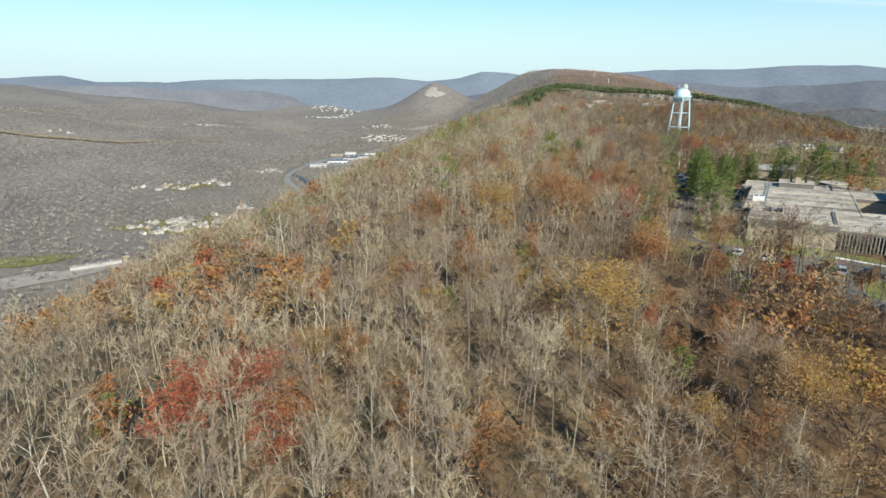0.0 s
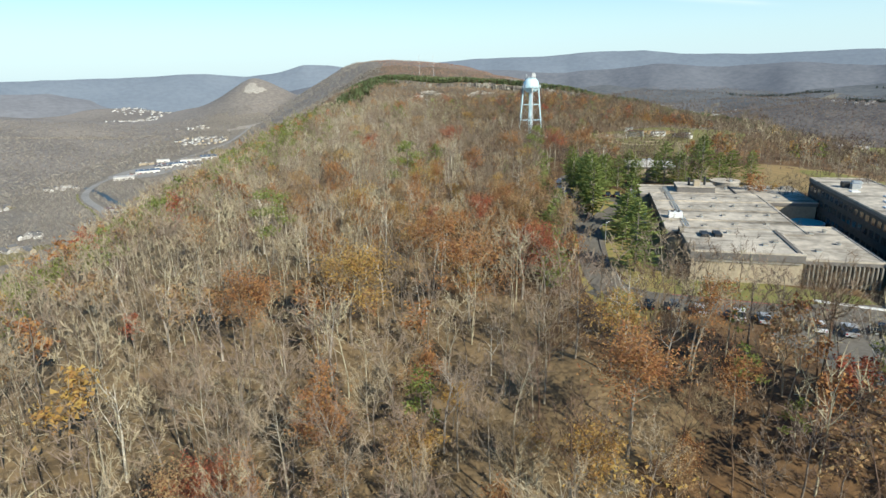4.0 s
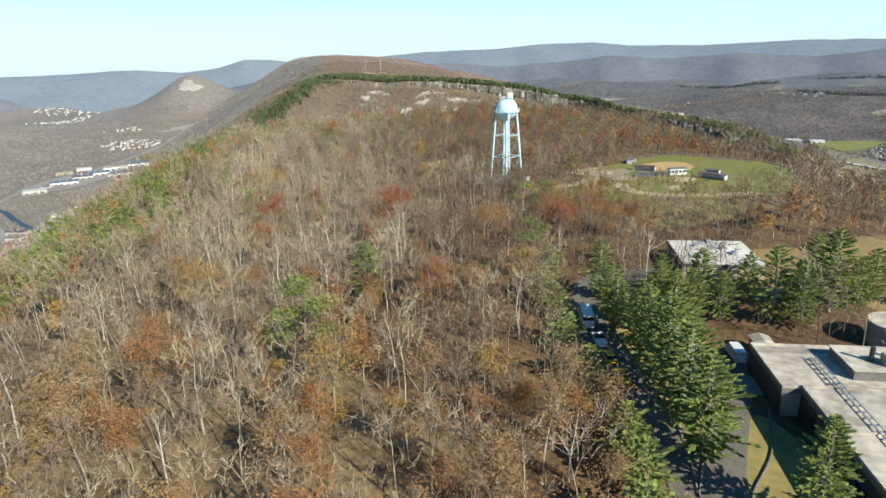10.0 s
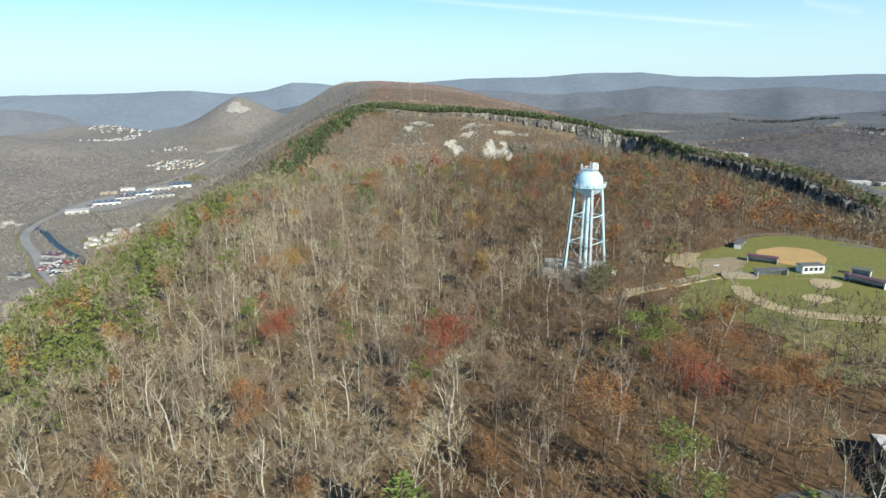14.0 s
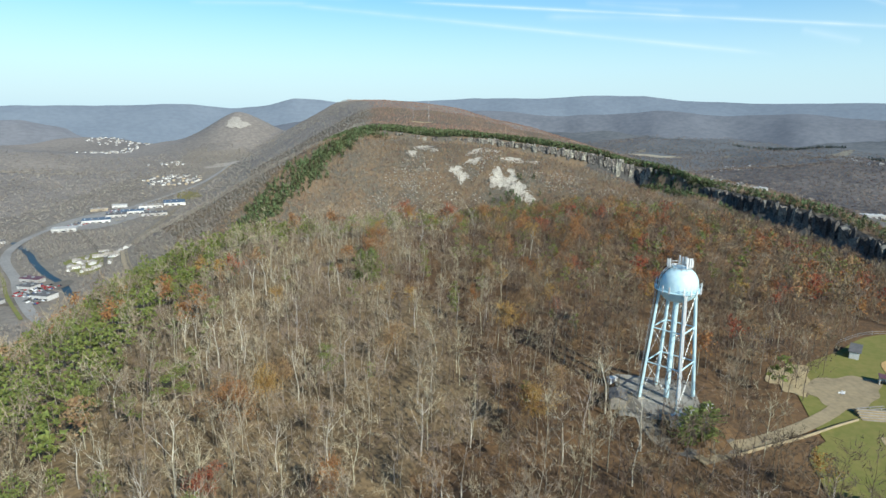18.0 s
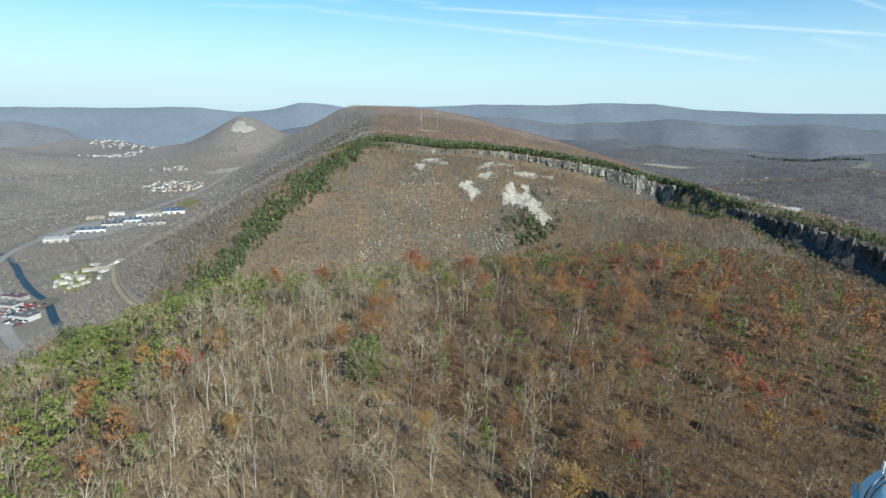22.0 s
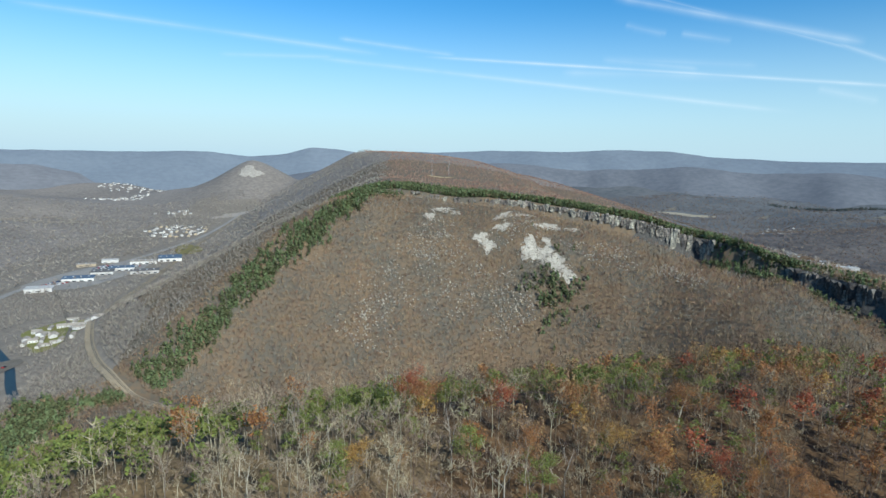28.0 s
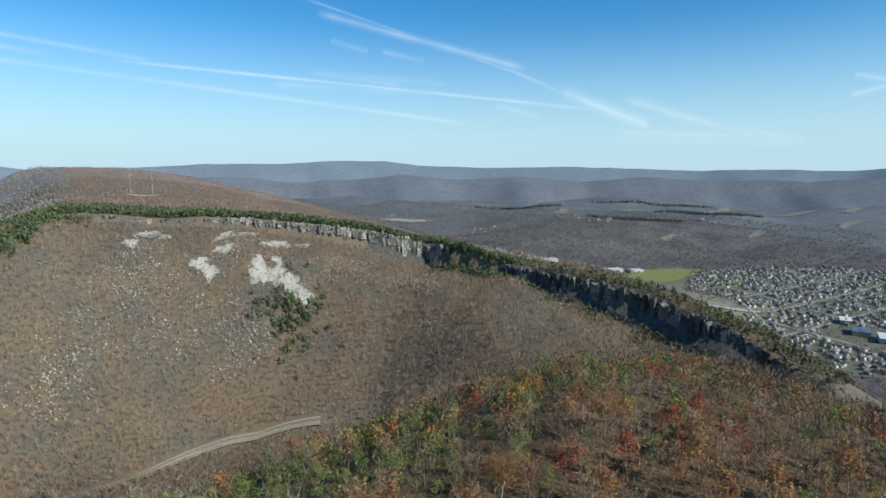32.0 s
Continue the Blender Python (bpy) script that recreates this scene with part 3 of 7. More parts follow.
def clump(rng, height, blades, trunk=True, width=0.35, spread=0.37):
    """A tree seen from afar: a stem and a ragged crown of upward strokes."""
    b = Build()
    if trunk:
        b.blade((0, 0, -0.5), (rng.normal() * 0.3, rng.normal() * 0.3, height * 0.85), height * 0.035, 0, rng)
    for _ in range(blades):
        c, q = rng.uniform(0, 2 * math.pi), rng.uniform(0, 1) ** 0.6
        a = np.array([math.cos(c) * q * height * 0.12, math.sin(c) * q * height * 0.12, height * rng.uniform(0.25, 0.6)])
        e = np.array([math.cos(c) * q * height * spread, math.sin(c) * q * height * spread, height * (1.0 - 0.36 * q) * rng.uniform(0.8, 1.1)])
        b.blade(a, e, height * width * rng.uniform(0.5, 1.1) * 0.3, 1, rng)
    return b.arrays()


def puff(rng, height, n, size):
    """A small leafy or needled crown seen from afar."""
    b = Build()
    for _ in range(n):
        c, f = rng.uniform(0, 2 * math.pi), rng.uniform(0.1, 1)
        q = height * 0.26 * (1.08 - f) ** 0.6 * rng.uniform(0.3, 1)
        b.leaf(np.array([math.cos(c) * q, math.sin(c) * q, height * f]), size * rng.uniform(0.7, 1.3), 2, rng, 0.2)
    return b.arrays()


def scrub(rng, height, n, size):
    """A scrub pine: crooked stem and an uneven crown of rounded needle clumps."""
    b = Build()
    top = np.array([rng.normal() * 0.5, rng.normal() * 0.5, height * 0.9])
    b.tube((0, 0, -0.4), top, height * 0.014, 0.04, 3, 0)
    hubs = []
    for k in range(7):
        c, f = 2.4 * k + rng.uniform(-0.5, 0.5), 0.42 + 0.55 * k / 6
        q = height * 0.27 * (1.15 - f) ** 0.5 * rng.uniform(0.5, 1.1)
        hubs.append(np.array([math.cos(c) * q, math.sin(c) * q, height * f]) + top * [f, f, 0])
        b.blade(top * [f * 0.8, f * 0.8, f * 0.9], hubs[-1], 0.12, 0, rng)
    for i in range(n):
        d = rng.normal(size=3)
        d /= np.linalg.norm(d)
        b.leaf(hubs[i % 7] + d * np.array([1, 1, 0.6]) * height * rng.uniform(0.05, 0.14), size * rng.uniform(0.6, 1.2), 2, rng, 0.3)
    return b.arrays()


def grove(name, label, templates, places, scales, mats, seed, category="trees"):
    """Many trees as one mesh. Each tree has a tint of its own."""
    rng = np.random.default_rng(seed)
    V, F, M, T, off = [], [], [], [], 0
    pick = rng.integers(0, len(templates), len(places))
    turn = rng.uniform(0, 2 * math.pi, len(places))
    tint = rng.random(len(places))
    for k, (v, f, m) in enumerate(templates):
        w = np.nonzero(pick == k)[0]
        if not len(w):
            continue
        c, s, g = np.cos(turn[w])[:, None], np.sin(turn[w])[:, None], scales[w][:, None]
        x = (v[None, :, 0] * c - v[None, :, 1] * s) * g + places[w, 0:1]
        y = (v[None, :, 0] * s + v[None, :, 1] * c) * g + places[w, 1:2]
        z = v[None, :, 2] * g + places[w, 2:3]
        V.append(np.stack([x, y, z], -1).reshape(-1, 3))
        F.append((f[None] + (np.arange(len(w)) * len(v))[:, None, None]).reshape(-1, 3) + off)
        M.append(np.tile(m, len(w)))
        T.append(np.repeat(tint[w], len(v)))
        off += len(w) * len(v)
    used = np.concatenate(M)
    slots = sorted(set(used.tolist()))
    remap = np.zeros(max(slots) + 1, int)
    remap[slots] = np.arange(len(slots))
    me = mesh_from(name, np.concatenate(V), np.concatenate(F), [mats[i] for i in slots], remap[used])
    at = me.attributes.new("tint", "FLOAT", "POINT")
    at.data.foreach_set("value", np.concatenate(T).astype(np.float32))
    return tagged(new(name, me), label, category, kind="stuff")


def scatter(x0, x1, y0, y1, step, seed):
    rng = np.random.default_rng(seed)
    x, y = np.meshgrid(np.arange(x0, x1, step), np.arange(y0, y1, step))
    x, y = x.ravel() + rng.uniform(-0.48, 0.48, x.size) * step, y.ravel() + rng.uniform(-0.48, 0.48, y.size) * step
    return x, y, rng


def in_box(x, y, cx, cy, rx, ry, turn):
    c, s = math.cos(turn), math.sin(turn)
    u, v = (x - cx) * c + (y - cy) * s, -(x - cx) * s + (y - cy) * c
    return (np.abs(u) < rx) & (np.abs(v) < ry)


def near_line(x, y, pts, width):
    out = np.zeros(np.shape(x), bool)
    for (ax, ay), (bx, by) in zip(pts, pts[1:]):
        l2 = (bx - ax) ** 2 + (by - ay) ** 2
        t = np.clip(((x - ax) * (bx - ax) + (y - ay) * (by - ay)) / l2, 0, 1)
        out |= np.hypot(x - ax - t * (bx - ax), y - ay - t * (by - ay)) < width
    return out


def rising(x, y):
    return np.stack([x, y, land(x, y)], -1)


RAIL = [(-60, 2950), (-118, 2588), (-150, 2200), (-175, 1800), (-195, 1523), (-181, 1387), (-149, 1262), (-96, 1155), (-20, 1085), (100, 1048), (222, 1040), (304, 1043), (362, 1024), (408, 997)]
TALUS = [(331, 1282, 15, 7, 0.1), (306, 1266, 8, 8, 0.5), (347, 1272, 7, 5, 0), (416, 1250, 20, 7, 0.5), (404, 1220, 13, 7, 0.2), (446, 1246, 16, 5, -0.2), (470, 1210, 20, 8, -0.3), (502, 1197, 10, 5, -0.3), (367, 1210, 9, 9, 0.4), (374, 1196, 8, 10, 0.2), (427, 1168, 13, 17, 0.1), (440, 1158, 15, 12, -0.3), (450, 1140, 10, 16, 0.2), (459, 1119, 7, 12, 0.3), (433, 1182, 5, 9, 0), (453, 1174, 5, 10, 0.1)]
DRIVE = [(100, 108), (84, 132), (68, 147), (64.5, 157), (73, 176), (80, 190), (88, 208), (93, 224), (101, 246), (110, 262), (121, 268)]
TRAIL = [(64, 330), (86, 395), (110, 455), (135, 520)]


def clearing(x, y):
    """Where no woodland stands on the near ridge."""
    c = in_box(x, y, 115, 168, 62, 36, radians(-59)) | in_box(x, y, 92, 113, 31, 17, radians(-42))
    west = x < np.interp(y, [100, 108, 132, 147, 158, 174, 190, 208, 224, 246, 262], [108, 100, 84, 70, 66, 74, 82, 88, 93, 101, 110]) - 5
    c &= ~((y > 147) & west)
    c &= ~((y < 141) & (x < np.interp(y, [90, 100, 115, 126, 137, 141], [77, 75, 73, 71, 66, 62])))
    c |= in_box(x, y, 108, 216, 16, 38, radians(-27)) | in_box(x, y, 150, 268, 16, 11, radians(-27))
    c |= in_box(x, y, 148.5, 377, 11, 13, radians(-30)) | in_box(x, y, 222, 350, 52, 36, radians(30)) | in_box(x, y, 178, 341, 20, 17, radians(30))
    c |= near_line(x, y, DRIVE, 5.5) | near_line(x, y, [(150, 362), (165, 357), (200, 366)], 4) | near_line(x, y, TRAIL, 1.8) | near_line(x, y, [(66, 150), (76, 140), (104, 116), (150, 76)], 6)
    c |= in_box(x, y, 205, 240, 60, 40, radians(-27)) & (y < 268) & ((lumps(x, y, 6, 33) < 0.25) | (x < 198))
    c |= np.hypot(x - 66, y - 151) < 8
    c |= np.hypot((x - 217) / 22, (y - 220) / 30) < 1
    c |= in_box(x, y, 175, 214, 34, 24, radians(-27)) | near_line(x, y, [(57, 160), (63, 180), (80, 208), (95, 252)], 2.5)
    return c


rngT = np.random.default_rng(5)
BARE1 = [branching(rngT, rngT.uniform(13, 16.5), 12, 3, 700, 6, 1.3, 0.042, spread=0.4, wood=0.85) for _ in range(8)]
PALE1 = [branching(rngT, rngT.uniform(12, 15.5), 9, 3, 260, 6, 1.2, 0.04, wood=1.2, spread=0.4, limb=0.42) for _ in range(5)]
LEAFY1 = [branching(rngT, rngT.uniform(10.5, 13.5), 10, 2, 120, 6, 1.2, 0.035, leaves=2100, leaf_size=0.27, spread=0.36) for _ in range(6)]
BARE2 = [branching(rngT, rngT.uniform(12.5, 16), 9, 1, 150, 4, 1.6, 0.085, spread=0.42, wood=0.72, thin=True, limb=0.36) for _ in range(8)]
PALE2 = [branching(rngT, rngT.uniform(12, 15), 8, 2, 60, 4, 1.4, 0.06, wood=1.3, spread=0.4, limb=0.45, thin=True) for _ in range(4)]
LEAFY2 = [branching(rngT, rngT.uniform(10, 13), 7, 1, 30, 4, 1.6, 0.05, leaves=380, leaf_size=0.66, spread=0.36, thin=True) for _ in range(5)]
BARE2B = [branching(rngT, rngT.uniform(12.5, 16), 7, 1, 78, 3, 1.8, 0.125, spread=0.42, wood=0.7, thin=True, limb=0.36) for _ in range(7)]
BARE3 = [branching(rngT, rngT.uniform(12, 15), 5, 0, 46, 3, 2.2, 0.22, spread=0.44, wood=0.7, thin=True, limb=0.36) for _ in range(6)]
LEAFY3 = [branching(rngT, rngT.uniform(10, 12), 4, 0, 10, 3, 2.2, 0.1, leaves=110, leaf_size=1.1, spread=0.38, thin=True) for _ in range(5)]
FAR1 = [clump(rngT, rngT.uniform(6.5, 9), 10, False, 0.15, 0.46) for _ in range(6)]
FAR2 = [clump(rngT, rngT.uniform(9, 12), 8, False, 0.42, 0.6) for _ in range(6)]
PINE1 = [conifer(rngT, rngT.uniform(13, 15.5), 19, 10, 26, 6, 0.62, 0.29, 0.13) for _ in range(6)]
PINE2 = [scrub(rngT, rngT.uniform(7, 10.5), 88, 1.12) for _ in range(6)]
CREST = [clump(rngT, rngT.uniform(5, 7.5), 7, False, 1.1) for _ in range(5)]
PINE2N = [scrub(rngT, rngT.uniform(7, 10.5), 420, 0.46) for _ in range(5)]
PUFF = [puff(rngT, rngT.uniform(8, 11), 26, 2.7) for _ in range(5)]

# trees that stand out by their colour: x, y, height and kind
PINE2F = [scrub(np.random.default_rng(60 + k), 9.0, 1500, 0.25) for k in range(4)]
LEAFYF = [branching(np.random.default_rng(70 + k), 12.2, 12, 3, 150, 6, 1.2, 0.035, leaves=4400, leaf_size=0.19, spread=0.36) for k in range(2)]
MARKED = [(12.7, 150, 19, "amber"), (0.8, 193.7, 17, "scrub"), (51.8, 157.5, 15, "red"), (-3.0, 148.3, 17, "rust"), (30.3, 162.3, 18, "rust"), (-30.7, 247.8, 12, "scrub"), (33.4, 149.3, 18, "rust"), (23.0, 206.8, 15, "amber"),
          (44.2, 246.6, 19, "scrub"), (39.3, 109.5, 18, "rust"), (-7.8, 111.3, 11, "red"), (-3.2, 109.9, 10, "rust"), (25.4, 81.9, 20, "amber"), (-27.5, 59.0, 16, "red"), (-24.0, 62.5, 15, "red"), (45.7, 66.0, 13, "amber"),
          (43.6, 351.8, 14, "scrub"), (49.4, 345.8, 14, "red"), (83.5, 319.1, 17, "red"), (62.8, 275.8, 15, "pine"), (102.8, 272.4, 16, "scrub"), (121.2, 311.4, 15, "scrub"), (100.1, 287.6, 17, "rust"), (144.5, 291.3, 14, "rust"),
          (71.1, 411.7, 11, "scrub"), (120.9, 291.4, 16, "red"), (27.8, 283.1, 15, "amber"), (36.4, 405.5, 13, "scrub"), (92.2, 488.0, 13, "pine"), (96.5, 489.0, 14, "pine"), (170.5, 540.0, 13, "amber"), (138.0, 545.0, 13, "scrub"), (147.5, 528.0, 13, "scrub"), (141.0, 484.0, 12, "scrub"),
          (105.0, 545.0, 12, "scrub"), (100.0, 505.0, 15, "rust"), (104.0, 522.0, 15, "rust"), (129.0, 575.0, 16, "red"), (132.0, 570.0, 14, "rust"), (16.0, 408.0, 11, "scrub"), (-2.0, 384.0, 11, "scrub"), (56.0, 400.0, 13, "amber"), (50.0, 394.0, 14, "rust"),
          (148.1, 315.3, 14, "rust"), (137.2, 300.5, 15, "rust"), (127.1, 304.0, 14, "rust"), (134.5, 290.7, 14, "rust"), (133.4, 314.8, 14, "scrub"), (170.9, 559.2, 14, "rust"), (150.9, 563.4, 15, "red"), (199.3, 553.1, 14, "rust"), (244.0, 557.0, 14, "rust"), (233.5, 574.1, 12, "scrub"), (223.9, 502.7, 13, "amber"), (196.3, 505.0, 13, "rust"), (210.0, 560.0, 12, "scrub"), (186.0, 572.0, 12, "scrub"), (177.0, 530.0, 14, "rust")]

# the near ridge
x, y, rng = scatter(-170, 420, -10, 760, 4.75, 11)
s, n = to_sn(x, y)
z = land(x, y)
keep = ~clearing(x, y) & (z > -120) & (s < 690 + 0.3 * n) & (n > -150) & (n < 330) & (rng.random(x.size) < 0.93)
glade = in_box(x, y, 38, 88, 26, 38, -0.3)
keep &= ~(glade & (lumps(x, y, 4, 41) > 0.35))
for mx_, my_, mh_, mk_ in MARKED:
    keep &= np.hypot(x - mx_, y - my_) > 3.6
x, y, s, n, z = x[keep], y[keep], s[keep], n[keep], z[keep]
dice = rng.random(x.size)
size = rng.uniform(0.6, 1.22, x.size)
patch = lumps(x, y, 38, 21) * 0.6 + lumps(x, y, 14, 22) * 0.5
leafy = 0.035 + 0.07 * smooth(s, 230, 130) + 0.2 * smooth(patch, 0.15, 0.65) * (1 - 0.75 * smooth(s, 260, 330) * smooth(n, 60, 0)) + 0.15 * smooth(n, 10, 90) * smooth(s, 380, 520) + 0.5 * (1 - smooth(np.hypot(x - 50, (y - 200) * 0.75), 12, 36)) + 0.2 * (1 - smooth(np.hypot(x - 14, y - 245), 8, 28)) + 0.1 * in_box(x, y, 40, 88, 28, 40, -0.3)
clumpy = 0.3 + 0.7 * smooth(lumps(x, y, 30, 27) + 0.5 * lumps(x, y, 10, 28), -0.6, 0.2)
green = 0.012 + clumpy * (0.95 * smooth(-n + 18 * smooth(s, 240, 330), 66, 90) * smooth(s, 130, 280) + 0.08 * smooth(-n, 30, 60) * smooth(s, 250, 400) + 0.55 * smooth(s - 0.27 * n, 560, 584) + 0.10 * smooth(s, 430, 540))
kind_ = np.where(dice < green, 2, np.where(dice < green + leafy, 1, 0))
flown = np.full(x.size, 1e9)
for (ax, ay), (bx, by) in zip([(0, 0), (5, 66), (49, 205), (113, 474)], [(5, 66), (49, 205), (113, 474), (160, 540)]):
    t_ = np.clip(((x - ax) * (bx - ax) + (y - ay) * (by - ay)) / ((bx - ax) ** 2 + (by - ay) ** 2), 0, 1)
    flown = np.minimum(flown, np.hypot(x - ax - t_ * (bx - ax), y - ay - t_ * (by - ay)))
level = np.where(flown < 75, 1, np.where(flown < 125, 2, 3))
XYZ = np.stack([x, y, z], -1)
hue = rng.random(x.size)
# share of trees coloured as shaded, rising towards the east side
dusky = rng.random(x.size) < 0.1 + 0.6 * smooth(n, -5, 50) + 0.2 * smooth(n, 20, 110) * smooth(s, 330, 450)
redness = smooth(s, 380, 500) * smooth(n, 20, 120)
hue_k = np.where(hue < 0.04 + 0.14 * redness, 0, np.where(hue < 0.46 + 0.2 * redness, 1, np.where(hue < 0.66 + 0.06 * redness, 2, 3)))
HUES = [("red", M_RED), ("rust", M_RUST), ("amber", M_ORANGE), ("brown", M_BROWN)]

# single trees beside the line of flight
single = (level == 1) & (np.abs(n + 2) < 34) & (s > 18) & (s < 175) & (kind_ < 2)
order = np.nonzero(single)[0][:290]
oaks = (flown < 62) & (s >= 175) & (kind_ == 1) & (s < 560)
order = np.concatenate([order, np.nonzero(oaks)[0][:280]])
single = np.zeros(x.size, bool)
single[order] = True


def part(name, bm, material, parent, label=""):
    """Links a bmesh or a mesh as one object under its thing."""
    if isinstance(bm, bmesh.types.BMesh):
        me = bpy.data.meshes.new(name)
        bm.to_mesh(me)
        bm.free()
    else:
        me = bm
    if material:
        me.materials.clear()
        me.materials.append(material)
    ob = new(name, me)
    ob.parent = parent
    return tagged(ob, label)


def split_tree(template, mats):
    """Trunk-and-limbs and crown as two meshes."""
    v, f, m = template
    out = []
    for pick in ((0,), (1, 2)):
        w = np.isin(m, pick)
        if not w.any():
            out.append(None)
            continue
        used, inv = np.unique(f[w], return_inverse=True)
        idx = m[w]
        slots = sorted(set(idx.tolist()))
        out.append(mesh_from("tree", v[used], inv.reshape(-1, 3), [mats[i] for i in slots], np.searchsorted(slots, idx)))
    return out


def tree_thing(name, label, template, mats, group):
    root = tagged(new(name), label, "tree", group)
    trunk, crown = split_tree(template, mats)
    part("trunk", trunk, None, root)
    if crown:
        part("crown", crown, None, root)
    return root


protos = [tree_thing("bare_tree", "tall bare grey-brown broad-leaved tree on the wooded ridge", t, [M_BARK, M_TWIG], "bare trees on the ridge") for t in BARE1]
pales = [tree_thing("pale_bare_tree", "bare tree with pale whitish bark on the wooded ridge", t, [M_PALEBARK, M_TWIG], "bare trees on the ridge") for t in PALE1]
darks = [tree_thing("dark_bare_tree", "bare broad-leaved tree on the wooded ridge, shade in its dark brown colour", t, [M_DTWIG, M_DTWIG], "bare trees on the ridge") for t in BARE1[:5]]
leafs = {}
for k, (word, m) in enumerate(HUES):
    leafs[k] = [tree_thing(word + "_leaved_oak", "oak still holding %s autumn leaves on the wooded ridge" % word, t, [M_BARK, M_TWIG, m], "autumn oaks on the ridge") for t in LEAFY1[k % 2::2]]
greens = {"scrub": [tree_thing("scrub_pine", "rounded bright green scrub pine among bare trees", t, [M_BARK, M_TWIG, M_PINE2], "scrub pines on the ridge") for t in PINE2F],
          "pine": [tree_thing("young_pine", "bushy dark green young pine among bare trees", t, [M_BARK, M_TWIG, M_PINE], "young pines on the ridge") for t in PINE1[:2]]}
fulls = [[tree_thing(word + "_leaved_oak", "full-crowned oak still holding %s autumn leaves" % word, t, [M_BARK, M_TWIG, m], "autumn oaks on the ridge") for t in LEAFYF] for word, m in HUES]
used_protos = set()


def plant(base, m):
    """Puts a tree into the place, sharing its meshes with the first of its kind."""
    if base.name not in used_protos:
        used_protos.add(base.name)
        base.matrix_basis = m
        return base
    ob = base.copy()
    scene.collection.objects.link(ob)
    for ch in base.children:
        c2 = ch.copy()
        scene.collection.objects.link(c2)
        c2.parent = ob
    ob.matrix_basis = m
    return ob


for i in order:
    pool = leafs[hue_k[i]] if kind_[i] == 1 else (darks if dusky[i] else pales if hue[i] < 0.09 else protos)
    plant(pool[int(dice[i] * 9973) % len(pool)], Matrix.Translation(XYZ[i].tolist()) @ Matrix.Rotation(hue[i] * 40, 4, "Z") @ Matrix.Scale(size[i], 4))
for i, (mx_, my_, mh_, mk_) in enumerate(MARKED):
    pool = greens[mk_] if mk_ in greens else fulls[("red", "rust", "amber").index(mk_)]
    tall = {"scrub": 9.0, "pine": 14.5}.get(mk_, 12.2)
    wide = 1.25 if mk_ != "pine" else 1.0
    plant(pool[i % len(pool)], Matrix.Translation((mx_, my_, ground_at(mx_, my_))) @ Matrix.Rotation(i * 1.9, 4, "Z") @ Matrix.Diagonal((mh_ / tall * wide, mh_ / tall * wide, mh_ / tall, 1)))
for i, (px, py) in enumerate([(70.5, 119.5), (71.5, 113.0), (72.5, 106.5), (72.0, 99.5), (75.0, 93.0), (80.0, 88.5), (66.5, 121.0), (67.5, 110.0), (68.0, 101.0), (87.0, 85.0)]):
    pool = (protos, darks, pales)[i % 3]
    plant(pool[(i * 3) % len(pool)], Matrix.Translation((px, py, ground_at(px, py))) @ Matrix.Rotation(i * 2.3, 4, "Z") @ Matrix.Scale(1.12 + 0.08 * (i % 3), 4))
for base in protos + pales + darks + [o for f in fulls for o in f] + [o for k in leafs for o in leafs[k]] + [o for k in greens for o in greens[k]]:
    if base.name not in used_protos:
        for ch in base.children:
            bpy.data.objects.remove(ch)
        bpy.data.objects.remove(base)

rest = ~single
for lv, bare, leafy_t in ((1, BARE2, LEAFY2), (2, BARE2B, LEAFY2), (3, BARE3, LEAFY3)):
    w = rest & (level == lv) & (kind_ == 0)
    if lv == 1:
        white = w & ~dusky & (hue < 0.12)
        grove("pale_bare_woodland", "bare trees with pale whitish bark on the ridge", PALE2, XYZ[white], size[white], [M_WPALE, M_WTWIG], 39)
        w &= ~white
    grove("bare_woodland", "bare grey-brown autumn woodland covering the ridge", bare, XYZ[w & ~dusky], size[w & ~dusky], [M_WBARK, M_WTWIG], 40 + lv)
    grove("dark_bare_woodland", "bare trees on the ridge's gentle side, shade in their dark brown colour", bare, XYZ[w & dusky], size[w & dusky], [M_WDTWIG, M_WDTWIG], 44 + lv)
    for k, (word, m) in enumerate(HUES):
        w = rest & (level == lv) & (kind_ == 1) & (hue_k == k)
        if w.any():
            grove(word + "_oaks", "oaks with %s autumn leaves among the bare trees" % word, leafy_t, XYZ[w], size[w], [M_WBARK, M_WTWIG, m], 50 + 4 * lv + k)
w = rest & (kind_ == 2) & (level == 1)
grove("scrub_pines", "bright green scrub pines among the bare trees", PINE2N, XYZ[w], size[w], [M_WBARK, M_WTWIG, M_PINE2], 72)
w = rest & (kind_ == 2) & (level > 1)
grove("pine_scrub", "bright green pines along the edge of the ridge", PINE2, XYZ[w], size[w], [M_WBARK, M_WTWIG, M_PINE2], 71)

# understorey: young growth and brush between the trees
x2, y2, rng = scatter(-120, 300, -30, 660, 3.4, 12)
s2, n2 = to_sn(x2, y2)
z2 = land(x2, y2)
keep = ~clearing(x2, y2) & (n2 > -120) & (n2 < 240) & (s2 < 600) & ~(in_box(x2, y2, 38, 88, 26, 38, -0.3) & (lumps(x2, y2, 5, 43) > 0.3)) & (rng.random(x2.size) < 0.75 + 0.25 * smooth(n2, -10, 40))
BRUSH = [clump(rngT, rngT.uniform(2.5, 5), 9, False, 0.16) for _ in range(5)]
grove("underbrush", "thin brown saplings and brush under the trees", BRUSH, np.stack([x2, y2, z2], -1)[keep], rng.uniform(0.6, 1.2, keep.sum()), [M_WBARK, M_WTWIG], 81, "brush")

